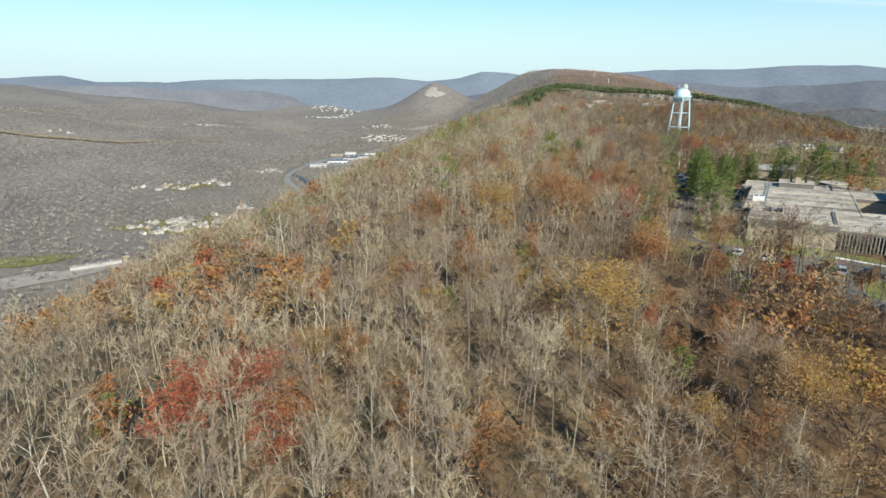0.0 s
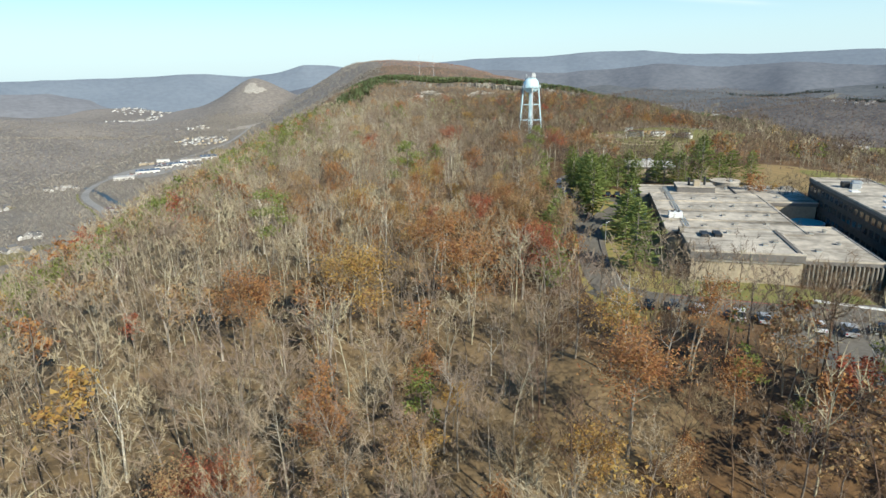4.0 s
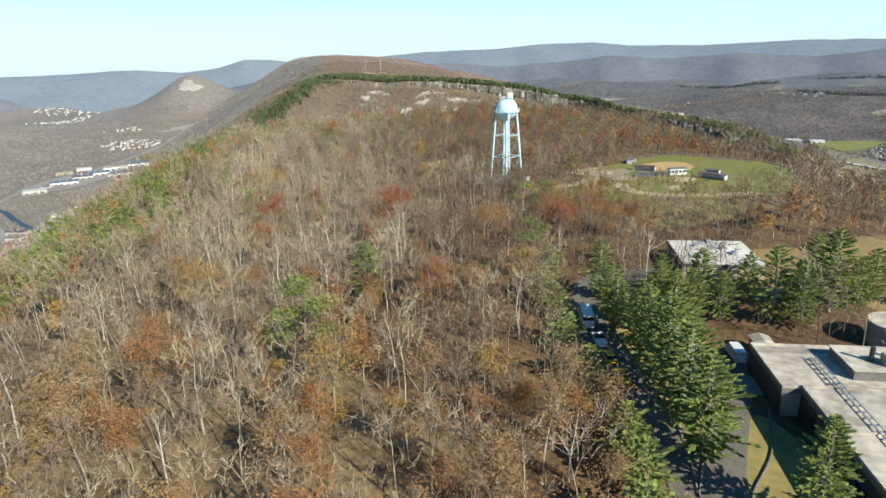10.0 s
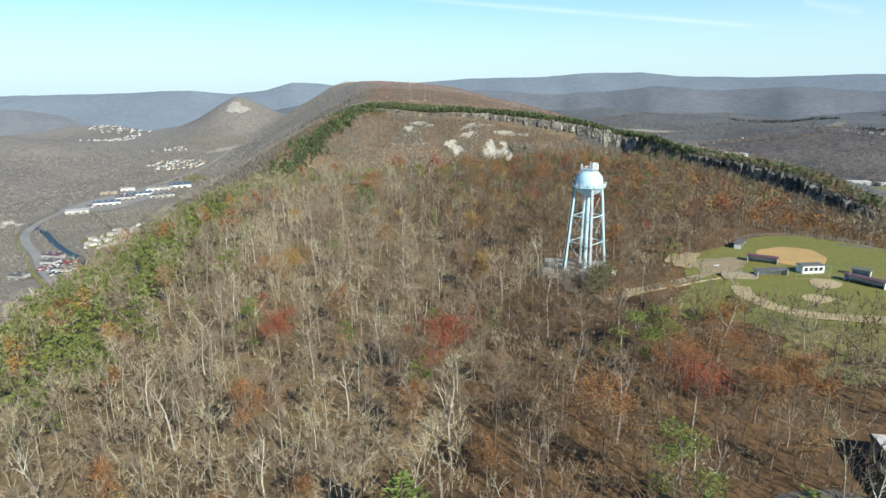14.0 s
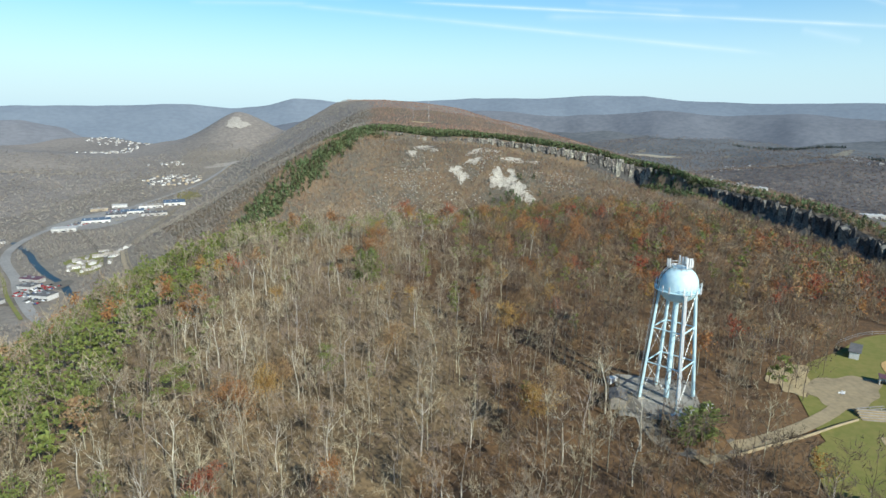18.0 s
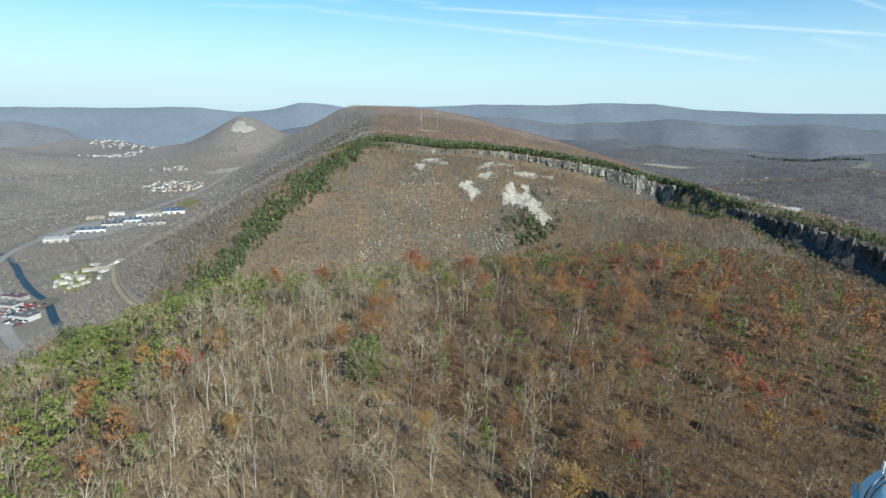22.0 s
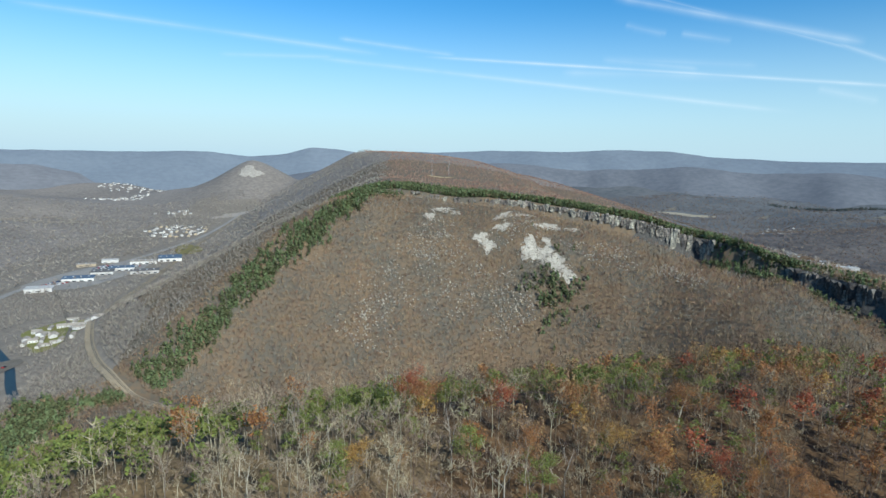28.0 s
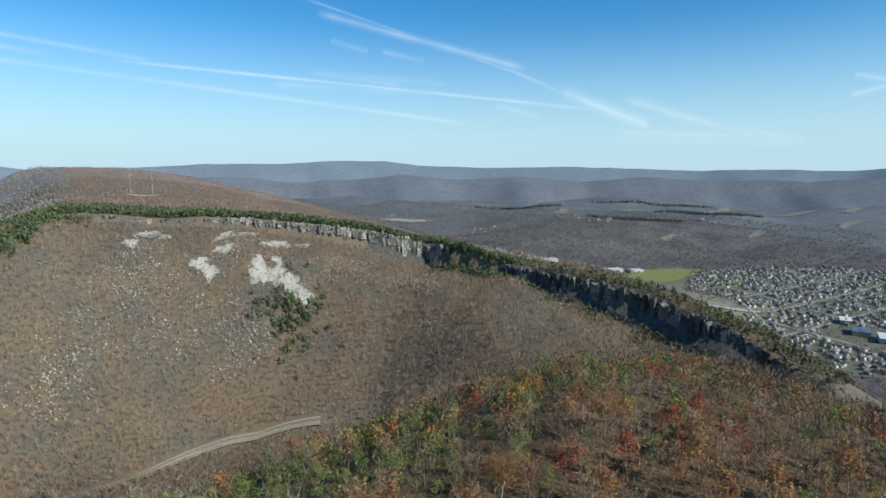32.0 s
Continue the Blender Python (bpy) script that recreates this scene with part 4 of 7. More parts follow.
# the slope and top of the far mountain
x, y, rng = scatter(-300, 940, 620, 1560, 3.3, 13)
s, n = to_sn(x, y)
z = land(x, y)
d, along = rim_distance(s, n)
keep = ((z > -172) | (y < 1300) & (d < 520)) & ((s > 760) | (n > 430)) & (s > 450) & (n > -420) & (n < 860) & ((d < -2) | (d > 14) | (s < 850) | (along > 1385) & (along < 1495)) & (d < 520) & (d > np.where(s < 1250, -190, -60))
x, y, s, n, z, d, along = x[keep], y[keep], s[keep], n[keep], z[keep], d[keep], along[keep]
edge = 8 + np.clip(1385 - s, 0, 330) * 1.02
ever = ((d < 0) & (d > -58) & (rng.random(x.size) < np.where(s > 1190, 0.8, 0.12))) | (rng.random(x.size) < 0.95 * smooth(np.abs(n + edge + 8 + 22 * lumps(x, y, 45, 29) + 14 * lumps(x, y, 14, 30)), 46, 8)) | ((n > 400) & (d > -30) & (d < 4) & (rng.random(x.size) < np.where(along > 1495, 0.16, 0.3))) | (rng.random(x.size) < 0.55 * np.exp(-((s - 1170) / 36) ** 2 - ((n - 210) / 24) ** 2) * (1 + lumps(x, y, 14, 52))) | ((along > 1385) & (along < 1495) & (d > -45) & (d < 26) & (rng.random(x.size) < 0.7)) | ((along > 1505) & (along < 1850) & (d > 14) & (d < 46) & (rng.random(x.size) < 0.1))
for tx_, ty_, rx_, ry_, tn_ in TALUS:
    cut = in_box(x, y, tx_, ty_, rx_ * 0.9, ry_ * 0.9, tn_)
    x, y, s, n, z, d, edge, ever = [q[~cut] for q in (x, y, s, n, z, d, edge, ever)]
ever = ever & ~near_line(x, y, RAIL, 14)
thin = lumps(x, y, 50, 23) * 0.5 + lumps(x, y, 20, 24) * 0.4
ok = (rng.random(x.size) < np.where(ever, 0.9, 0.9 - 0.25 * thin)) & ~near_line(x, y, RAIL, 7)
P3 = np.stack([x, y, z], -1)
g = rng.uniform(0.8, 1.4, x.size) + 0.4 * (rng.random(x.size) < 0.08)
grey = rng.random(x.size) < 0.08 + 0.1 * (n > -edge) + (0.15 + 0.4 * (n > -edge)) * smooth(lumps(x, y, 75, 35) + 0.6 * lumps(x, y, 26, 36), 0.0, 0.55)
w = ok & ~ever & grey
grove("grey_slope_woodland", "pale grey leafless trees in patches on the mountain's face", FAR1, P3[w], g[w], [M_GREYTREE, M_GREYTREE], 88)
# haze over the valley shoulder comes from the greyer tree colour
shoulder = n < -edge - 55
w = ok & ~ever & ~grey & shoulder
grove("shoulder_woodland", "bare woods on the mountain's valley shoulder, greyed in colour for haze", FAR1, P3[w], g[w], [M_VALTREE, M_VALTREE], 82)
w = ok & ~ever & ~grey & ~shoulder
grove("slope_woodland", "brown leafless woodland on the mountain's steep face", FAR1, P3[w], g[w], [M_FARTREE, M_FARTREE], 82)
w = ok & ever
grove("cliff_top_pines", "dark evergreens along the cliff edge", PUFF, P3[w], np.minimum(g[w], 1.3) * 0.84, [M_DARKPINE] * 3, 83)

# woodland in the valley, on the lower slopes and the mountain behind
x, y, rng = scatter(-1700, 2700, 250, 3300, 12.0, 14)
s, n = to_sn(x, y)
z = land(x, y)
near_hill = (s < 720 + 0.3 * n) & (n > -165) & (n < 345)
d, along = rim_distance(s, n)
face = (d < 520) & (d > np.where(s < 1250, -190, -60)) & (n > -420) & (n < 860) & ((s > 760) | (n > 430)) & (s > 450) & ((z > -172) | (y < 1300))
keep = ~near_hill & ~face & ((x < 2100) | (rng.random(x.size) < 0.5)) & (rng.random(x.size) < np.clip(1.0 - (y - 1200) / 4200, 0.45, 1))
keep &= ~near_line(x, y, RAIL, 13) & ~near_line(x, y, [(-120, 960), (-232, 1104), (-320, 1307), (-398, 1510), (-405, 1606), (-372, 1790), (-270, 2030), (-160, 2420), (-60, 3000)], 18)
keep &= ~near_line(x, y, [(-360, 1490), (-242, 1258), (-160, 1085), (-70, 1015), (60, 985), (250, 975)], 13)
OPEN = [(1800, 2625, 85, 118), (-470, 700, 120, 60), (-432, 907, 150, 90), (-560, 1260, 140, 110), (-230, 1410, 75, 85), (-230, 1130, 70, 60), (-290, 1860, 100, 200), (-230, 2540, 110, 130), (1500, 870, 540, 340), (482, 1868, 40, 14), (830, 990, 60, 70), (1270, 1180, 190, 60), (1560, 1240, 190, 60), (1260, 1525, 70, 26), (1058, 1685, 90, 60)]
HOMES = OPEN[1:5] + OPEN[6:7]
for cx_, cy_, rx_, ry_ in OPEN:
    share = 0.4 if (cx_, cy_, rx_, ry_) in HOMES else 0.0
    keep &= (np.hypot((x - cx_) / rx_, (y - cy_) / ry_) > 1) | (rng.random(x.size) < share)
CREEK = [(-360, 1490), (-330, 1420), (-285, 1330), (-242, 1258), (-205, 1168), (-160, 1085), (-70, 1015), (60, 985), (250, 975)]
HIGHWAY = [(-120, 960), (-190, 1050), (-232, 1104), (-285, 1215), (-320, 1307), (-372, 1420), (-398, 1510), (-405, 1606), (-396, 1700), (-372, 1790)]
bottom = (x > -520) & (x < 80) & (y > 860) & (y < 1720)
keep &= ~bottom
g = rng.uniform(0.8, 1.3, x.size)
P4 = np.stack([x, y, z], -1)
crest = (d < -50) & (n > -460) & (n < 900) & (s > 1330) & (s < 3300) & (z > -135)
keep &= ~crest
east = n > 700
grove("valley_woodland", "grey-brown bare woods on the valley floor and hillsides", FAR2, P4[keep & ~east], g[keep & ~east], [M_VALTREE, M_VALTREE], 84)
grove("eastern_woodland", "dark brown bare woods on the low ridge beside the town", FAR2, P4[keep & east], g[keep & east], [M_EASTTREE, M_EASTTREE], 86)
# finer woodland beside the creek and the railway
xb, yb, rngb = scatter(-520, 80, 860, 1720, 6.0, 16)
sb, nb = to_sn(xb, yb)
zb = land(xb, yb)
db, ab = rim_distance(sb, nb)
keepb = ~((db < 520) & (nb > -420) & (sb > 760) & ((zb > -172) | (yb < 1300))) & ~((sb < 720 + 0.3 * nb) & (nb > -165)) & ~near_line(xb, yb, RAIL, 10) & ~near_line(xb, yb, HIGHWAY, 14) & ~near_line(xb, yb, CREEK, 10)
keepb &= ~in_box(xb, yb, -266, 1225, 28, 66, -0.45)
for cx_, cy_, rx_, ry_ in OPEN:
    keepb &= (np.hypot((xb - cx_) / rx_, (yb - cy_) / ry_) > 1) | (rngb.random(xb.size) < (0.22 if (cx_, cy_, rx_, ry_) in HOMES else 0.0))
grove("creekside_woodland", "fine grey-brown bare trees along the creek and the railway", FAR1, np.stack([xb, yb, zb], -1)[keepb], rngb.uniform(0.9, 1.5, keepb.sum()), [M_VALTREE, M_VALTREE], 89)
x, y, rng = scatter(-100, 1250, 1250, 3300, 10.5, 15)
s, n = to_sn(x, y)
d, along = rim_distance(s, n)
keep = (d < -50) & (n > -460) & (n < 900) & (s > 1330) & (s < 3300) & (land(x, y) > -135) & (np.hypot((x - 482) / 40, (y - 1866) / 14) > 1)
for cx_, cy_, rx_, ry_ in OPEN:
    keep &= np.hypot((x - cx_) / rx_, (y - cy_) / ry_) > 1
# the side towards the valley gets haze-greyed trees
flank = land(x + 20, y) - land(x - 20, y) > 6
for side, m, name, label in ((keep & ~flank, M_CREST, "crest_woodland", "reddish-brown low woodland over the mountain's long crest"), (keep & flank, M_VALTREE, "flank_woodland", "bare woods on the mountain's valley side, greyed in colour for haze")):
    grove(name, label, CREST, rising(x, y)[side], rng.uniform(0.7, 1.05, side.sum()), [m, m], 87)


# ---- small builders ----
def box_mesh(x0, x1, y0, y1, z0, z1, bevel=0.0):
    bm = bmesh.new()
    bmesh.ops.create_cube(bm, size=1)
    for v in bm.verts:
        v.co = ((x0 + x1) / 2 + v.co.x * (x1 - x0), (y0 + y1) / 2 + v.co.y * (y1 - y0), (z0 + z1) / 2 + v.co.z * (z1 - z0))
    if bevel:
        bmesh.ops.bevel(bm, geom=bm.edges[:], offset=bevel, segments=1, affect="EDGES", profile=0.5)
    return bm


def drum_mesh(radius, z0, z1, sides=16, top=None, bevel=0.0):
    bm = bmesh.new()
    bmesh.ops.create_cone(bm, cap_ends=True, segments=sides, radius1=radius, radius2=radius if top is None else top, depth=z1 - z0)
    bmesh.ops.translate(bm, verts=bm.verts, vec=(0, 0, (z0 + z1) / 2))
    return bm


def beam_mesh(a, b, ra, rb=None, sides=8):
    """A round bar from a to b."""
    a, b = Vector(a), Vector(b)
    bm = bmesh.new()
    bmesh.ops.create_cone(bm, cap_ends=True, segments=sides, radius1=ra, radius2=ra if rb is None else rb, depth=(b - a).length)
    bmesh.ops.transform(bm, verts=bm.verts, matrix=Matrix.Translation((a + b) / 2) @ (b - a).to_track_quat("Z", "Y").to_matrix().to_4x4())
    return bm


def poly_mesh(points, z0, z1):
    """An upright prism on a plan outline."""
    bm = bmesh.new()
    low = [bm.verts.new((x, y, z0)) for x, y in points]
    f = bm.faces.new(low)
    up = bmesh.ops.extrude_face_region(bm, geom=[f])
    bmesh.ops.translate(bm, verts=[v for v in up["geom"] if isinstance(v, bmesh.types.BMVert)], vec=(0, 0, z1 - z0))
    bmesh.ops.recalc_face_normals(bm, faces=bm.faces)
    return bm


def smooth_line(pts, step):
    """A rounded line through the points, at even steps."""
    p = np.array(pts, float)
    out = []
    for i in range(len(p) - 1):
        a, b, c, d = p[max(i - 1, 0)], p[i], p[i + 1], p[min(i + 2, len(p) - 1)]
        k = max(2, int(np.linalg.norm(c - b) / step))
        for t in np.linspace(0, 1, k, endpoint=False):
            out.append(0.5 * (2 * b + (c - a) * t + (2 * a - 5 * b + 4 * c - d) * t * t + (3 * b - a - 3 * c + d) * t ** 3))
    return np.array(out + [p[-1]])


def ribbon(name, pts, width, material, lift, label, category, step=3.0, parent=None, across=3):
    """A road, rail bed or stream laid on the land."""
    c = smooth_line(pts, step)
    d = np.gradient(c, axis=0)
    d /= np.linalg.norm(d, axis=1)[:, None]
    side = np.stack([d[:, 1], -d[:, 0]], -1)
    rows = []
    mid = land(c[:, 0], c[:, 1])
    for k in np.linspace(-0.5, 0.5, across):
        q = c + side * width * k
        rows.append(np.stack([q[:, 0], q[:, 1], np.maximum(land(q[:, 0], q[:, 1]), mid - 0.3) + lift], -1))
    v = np.stack(rows)
    m = len(c)
    q = np.arange(across * m).reshape(across, m)
    faces = np.stack([q[:-1, :-1], q[1:, :-1], q[1:, 1:], q[:-1, 1:]], -1).reshape(-1, 4)
    ob = new(name, mesh_from(name, v.reshape(-1, 3), faces, [material]))
    ob.parent = parent
    if parent is None:
        tagged(ob, label, category, kind="structure")
    return ob


def blotch(name, cx, cy, rx, ry, turn, material, lift, label, category, rough=0.12, seed=0, rings=5, spokes=40, kind="structure"):
    """A lawn, field or lot of uneven outline laid on the land."""
    v, f = [], []
    ca, sa = math.cos(turn), math.sin(turn)
    for i in range(rings + 1):
        for j in range(spokes):
            a = 2 * math.pi * j / spokes
            r = i / rings * (1 + rough * math.sin(3 * a + seed) + rough * 0.6 * math.sin(7 * a + 2 * seed))
            u, w = rx * r * math.cos(a), ry * r * math.sin(a)
            v.append((cx + u * ca - w * sa, cy + u * sa + w * ca))
    v = np.array(v)
    for i in range(rings):
        for j in range(spokes):
            k = (j + 1) % spokes
            f.append((i * spokes + j, (i + 1) * spokes + j, (i + 1) * spokes + k, i * spokes + k))
    ob = new(name, mesh_from(name, np.stack([v[:, 0], v[:, 1], land(v[:, 0], v[:, 1]) + lift], -1), f, [material]))
    return tagged(ob, label, category, kind=kind)


def at_pose(ob, x, y, z, turn=0.0):
    ob.matrix_basis = Matrix.Translation((x, y, z)) @ Matrix.Rotation(turn, 4, "Z")
    return ob


M_TANK = mat("pale_blue_paint", (0.62, 0.80, 0.84), (0.50, 0.69, 0.75), rough=0.38, size=0.8, big=5, patch=0.3, spec=0.5)
M_STEEL = mat("galvanised_steel", (0.55, 0.57, 0.57), (0.38, 0.40, 0.41), rough=0.45, size=0.3, big=3, metal=0.6)
M_CONCRETE = mat("weathered_concrete", (0.37, 0.345, 0.295), (0.24, 0.222, 0.19), size=0.7, big=5, bump=0.15)
M_WHITE = mat("white_paint", (0.80, 0.80, 0.78), (0.68, 0.68, 0.66), rough=0.5, size=0.5, big=4)
def streaked(m, away, long, dark):
    """Adds weather streaks that run across a roof, square to the heading given in degrees."""
    nt = m.node_tree
    bsdf = nt.nodes["Principled BSDF"]
    geo = nt.nodes.new("ShaderNodeNewGeometry")
    h = radians(away)
    comb = nt.nodes.new("ShaderNodeCombineXYZ")
    for k, vec in enumerate(((math.sin(h), math.cos(h), 0), (math.cos(h) / long, -math.sin(h) / long, 0))):
        dot = nt.nodes.new("ShaderNodeVectorMath")
        dot.operation = "DOT_PRODUCT"
        nt.links.new(geo.outputs["Position"], dot.inputs[0])
        dot.inputs[1].default_value = vec
        nt.links.new(dot.outputs["Value"], comb.inputs[k])
    noise = nt.nodes.new("ShaderNodeTexNoise")
    noise.inputs["Scale"].default_value, noise.inputs["Detail"].default_value = 0.22, 5
    nt.links.new(comb.outputs[0], noise.inputs["Vector"])
    ran = nt.nodes.new("ShaderNodeMapRange")
    ran.inputs["From Min"].default_value, ran.inputs["From Max"].default_value = 0.33, 0.47
    ran.inputs["To Min"].default_value, ran.inputs["To Max"].default_value = dark, 1.0
    nt.links.new(noise.outputs["Fac"], ran.inputs["Value"])
    mix = nt.nodes.new("ShaderNodeMix")
    mix.data_type, mix.blend_type = "RGBA", "MULTIPLY"
    mix.inputs["Factor"].default_value = 1.0
    nt.links.new(bsdf.inputs["Base Color"].links[0].from_socket, mix.inputs["A"])
    nt.links.new(ran.outputs[0], mix.inputs["B"])
    nt.links.new(mix.outputs["Result"], bsdf.inputs["Base Color"])
    return m


M_ROOF = mat("gravel_roof", (0.62, 0.55, 0.45), (0.34, 0.30, 0.245), size=1.6, big=9, rough=0.95, patch=0.5)
streaked(M_ROOF, 30, 6.0, 0.45)
M_FASCIA = mat("grey_brown_fascia", (0.20, 0.185, 0.17), (0.14, 0.13, 0.12), size=0.6, big=8)
M_BRICK = mat("tan_brick_wall", (0.46, 0.39, 0.28), (0.35, 0.29, 0.21), size=0.5, big=4, bump=0.2)
M_GLASS = mat("dark_window_glass", (0.03, 0.04, 0.05), (0.02, 0.025, 0.03), rough=0.08, spec=0.8)
M_BLACK = mat("black_rubber", (0.025, 0.025, 0.025), (0.015, 0.015, 0.015), rough=0.8)
M_DARKMETAL = mat("dark_metal", (0.07, 0.07, 0.07), (0.04, 0.04, 0.04), rough=0.5, metal=0.3)
M_TURQ = mat("turquoise_cover", (0.10, 0.55, 0.60), (0.07, 0.42, 0.47), rough=0.4, size=0.5, big=3)
M_DIRT = mat("infield_clay", (0.56, 0.365, 0.15), (0.44, 0.285, 0.12), size=0.8, big=9)
M_PALEDIRT = mat("bare_worn_ground", (0.50, 0.395, 0.23), (0.36, 0.285, 0.155), size=1.0, big=7)
M_ROUGH = mat("rough_grass", (0.26, 0.215, 0.085), (0.17, 0.16, 0.06), size=1.5, big=9)
M_TANGRAVEL = mat("tan_gravel", (0.37, 0.295, 0.18), (0.26, 0.21, 0.13), size=1.2, big=8)
M_FIELD = mat("ball_field_turf", (0.165, 0.175, 0.042), (0.225, 0.20, 0.06), size=1.5, big=16)
M_DRYGRASS = mat("dry_autumn_grass", (0.36, 0.27, 0.10), (0.24, 0.22, 0.075), size=1.2, big=9)
M_TAWNY = mat("tawny_leaf_strewn_grass", (0.33, 0.225, 0.10), (0.22, 0.165, 0.07), size=1.4, big=9)
M_MAROON = mat("maroon_metal_roof", (0.16, 0.07, 0.085), (0.12, 0.055, 0.07), rough=0.5)
M_REDBARN = mat("red_siding", (0.30, 0.06, 0.05), (0.22, 0.05, 0.04), rough=0.7)
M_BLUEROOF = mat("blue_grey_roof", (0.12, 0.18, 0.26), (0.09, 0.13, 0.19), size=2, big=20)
M_GREYROOF = mat("grey_shingle_roof", (0.17, 0.165, 0.165), (0.11, 0.11, 0.11), size=1, big=12)
M_GRAVEL = mat("pale_gravel", (0.42, 0.38, 0.33), (0.30, 0.27, 0.235), size=1.2, big=10)
M_WATER = mat("river_water", (0.03, 0.045, 0.05), (0.02, 0.032, 0.038), rough=0.35, spec=0.15, size=5)
PAINTS = {"white": (0.78, 0.78, 0.77), "black": (0.02, 0.02, 0.022), "silver": (0.45, 0.46, 0.47), "blue": (0.05, 0.09, 0.2), "red": (0.32, 0.03, 0.03), "grey": (0.13, 0.135, 0.14), "yellow": (0.70, 0.46, 0.04)}
M_CAR = {k: mat(k + "_car_paint", c, tuple(0.9 * q for q in c), rough=0.25, spec=0.6) for k, c in PAINTS.items()}


# ---- water tower ----
TX, TY, TZ = 148.5, 378.0, 24.0
tower = tagged(at_pose(new("water_tower"), TX, TY, TZ, 0), "pale blue steel water tower on four legs with antennas", "water tower")


def turned(profile, sides, closed=True):
    """A body of revolution from radius-height pairs."""
    bm = bmesh.new()
    rings = []
    for r, z in profile:
        rings.append([bm.verts.new((r * math.cos(2 * math.pi * i / sides), r * math.sin(2 * math.pi * i / sides), z)) for i in range(sides)])
    for a, b in zip(rings, rings[1:]):
        for i in range(sides):
            j = (i + 1) % sides
            bm.faces.new((a[i], a[j], b[j], b[i]))
    if closed:
        bm.faces.new(rings[-1])
        bm.faces.new(rings[0][::-1])
    for f in bm.faces:
        f.smooth = True
    return bm


tank_profile = [(0.6, 24.55)]
for k in range(9):
    a = -math.pi / 2 + (k + 1) * math.pi / 2 / 9
    tank_profile.append((4.45 * math.cos(a), 28.1 + 3.6 * math.sin(a)))
for k in range(9):
    a = (k + 1) * math.pi / 2 / 9.6
    tank_profile.append((4.45 * math.cos(a), 28.9 + 4.35 * math.sin(a)))
part("tank", turned(tank_profile, 40), M_TANK, tower)
part("riser_pipe", drum_mesh(0.62, 0.2, 25.2, 18), M_TANK, tower)
walk_z = 27.6
part("walkway", turned([(4.4, walk_z), (5.15, walk_z), (5.15, walk_z + 0.12), (4.4, walk_z + 0.12)], 40, False), M_TANK, tower, "narrow steel walkway round the tank")
for h in (0.55, 1.05):
    part("guard_rail", turned([(5.10, walk_z + h), (5.16, walk_z + h), (5.16, walk_z + h + 0.06), (5.10, walk_z + h + 0.06), (5.10, walk_z + h)], 40, False), M_TANK, tower)
for i in range(24):
    a = 2 * math.pi * i / 24
    part("rail_post", beam_mesh((5.13 * math.cos(a), 5.13 * math.sin(a), walk_z), (5.13 * math.cos(a), 5.13 * math.sin(a), walk_z + 1.1), 0.035, sides=5), M_TANK, tower)
foot_r, head_r, head_z = 6.6, 4.3, 27.4
legs = []
for i in range(4):
    a = radians(164 + 90 * i)
    legs.append((Vector((foot_r * math.cos(a), foot_r * math.sin(a), 0.35)), Vector((head_r * math.cos(a), head_r * math.sin(a), head_z))))
for a, b in legs:
    part("leg", beam_mesh(a, b, 0.42, 0.38, 14), M_TANK, tower)
    part("footing", box_mesh(a.x - 0.8, a.x + 0.8, a.y - 0.8, a.y + 0.8, -0.3, 0.36, 0.05), M_CONCRETE, tower)
for i in range(4):
    (a0, a1), (b0, b1) = legs[i], legs[(i + 1) % 4]
    levels = [0.0, 0.34, 0.66, 0.95]
    for k, f in enumerate(levels):
        p, q = a0.lerp(a1, f), b0.lerp(b1, f)
        if 0 < k < 3:
            part("strut", beam_mesh(p, q, 0.16, sides=8), M_TANK, tower)
        if k < 3:
            g = levels[k + 1]
            part("tie_rod", beam_mesh(p, b0.lerp(b1, g), 0.045, sides=5), M_STEEL, tower)
            part("tie_rod", beam_mesh(q, a0.lerp(a1, g), 0.045, sides=5), M_STEEL, tower)
# ladder with hoops up one leg
a0, a1 = legs[0]
out = Vector((a0.x, a0.y, 0)).normalized()
side = Vector((-out.y, out.x, 0))
for sgn in (-0.25, 0.25):
    part("ladder_rail", beam_mesh(a0 + out * 0.75 + side * sgn, a1 + out * 0.75 + side * sgn, 0.04, sides=5), M_STEEL, tower)
for k in range(44):
    p = a0.lerp(a1, 0.03 + 0.96 * k / 44) + out * 0.75
    part("ladder_rung", beam_mesh(p - side * 0.25, p + side * 0.25, 0.025, sides=4), M_STEEL, tower)
for k in range(14):
    p = a0.lerp(a1, 0.12 + 0.86 * k / 14) + out * 0.75
    for j in range(4):
        u0, u1 = math.pi * j / 4, math.pi * (j + 1) / 4
        part("safety_hoop", beam_mesh(p + side * 0.38 * math.cos(u0) + out * 0.6 * math.sin(u0), p + side * 0.38 * math.cos(u1) + out * 0.6 * math.sin(u1), 0.022, sides=4), M_STEEL, tower)
# painted cables on another leg
a0, a1 = legs[1]
out = Vector((a0.x, a0.y, 0)).normalized()
for k in (-0.28, -0.1, 0.1, 0.28):
    sd = Vector((-out.y, out.x, 0)) * k
    part("cable_run", beam_mesh(a0 + out * 0.45 + sd, a1 + out * 0.45 + sd, 0.07, sides=6), M_WHITE, tower, "bundle of white antenna cables")
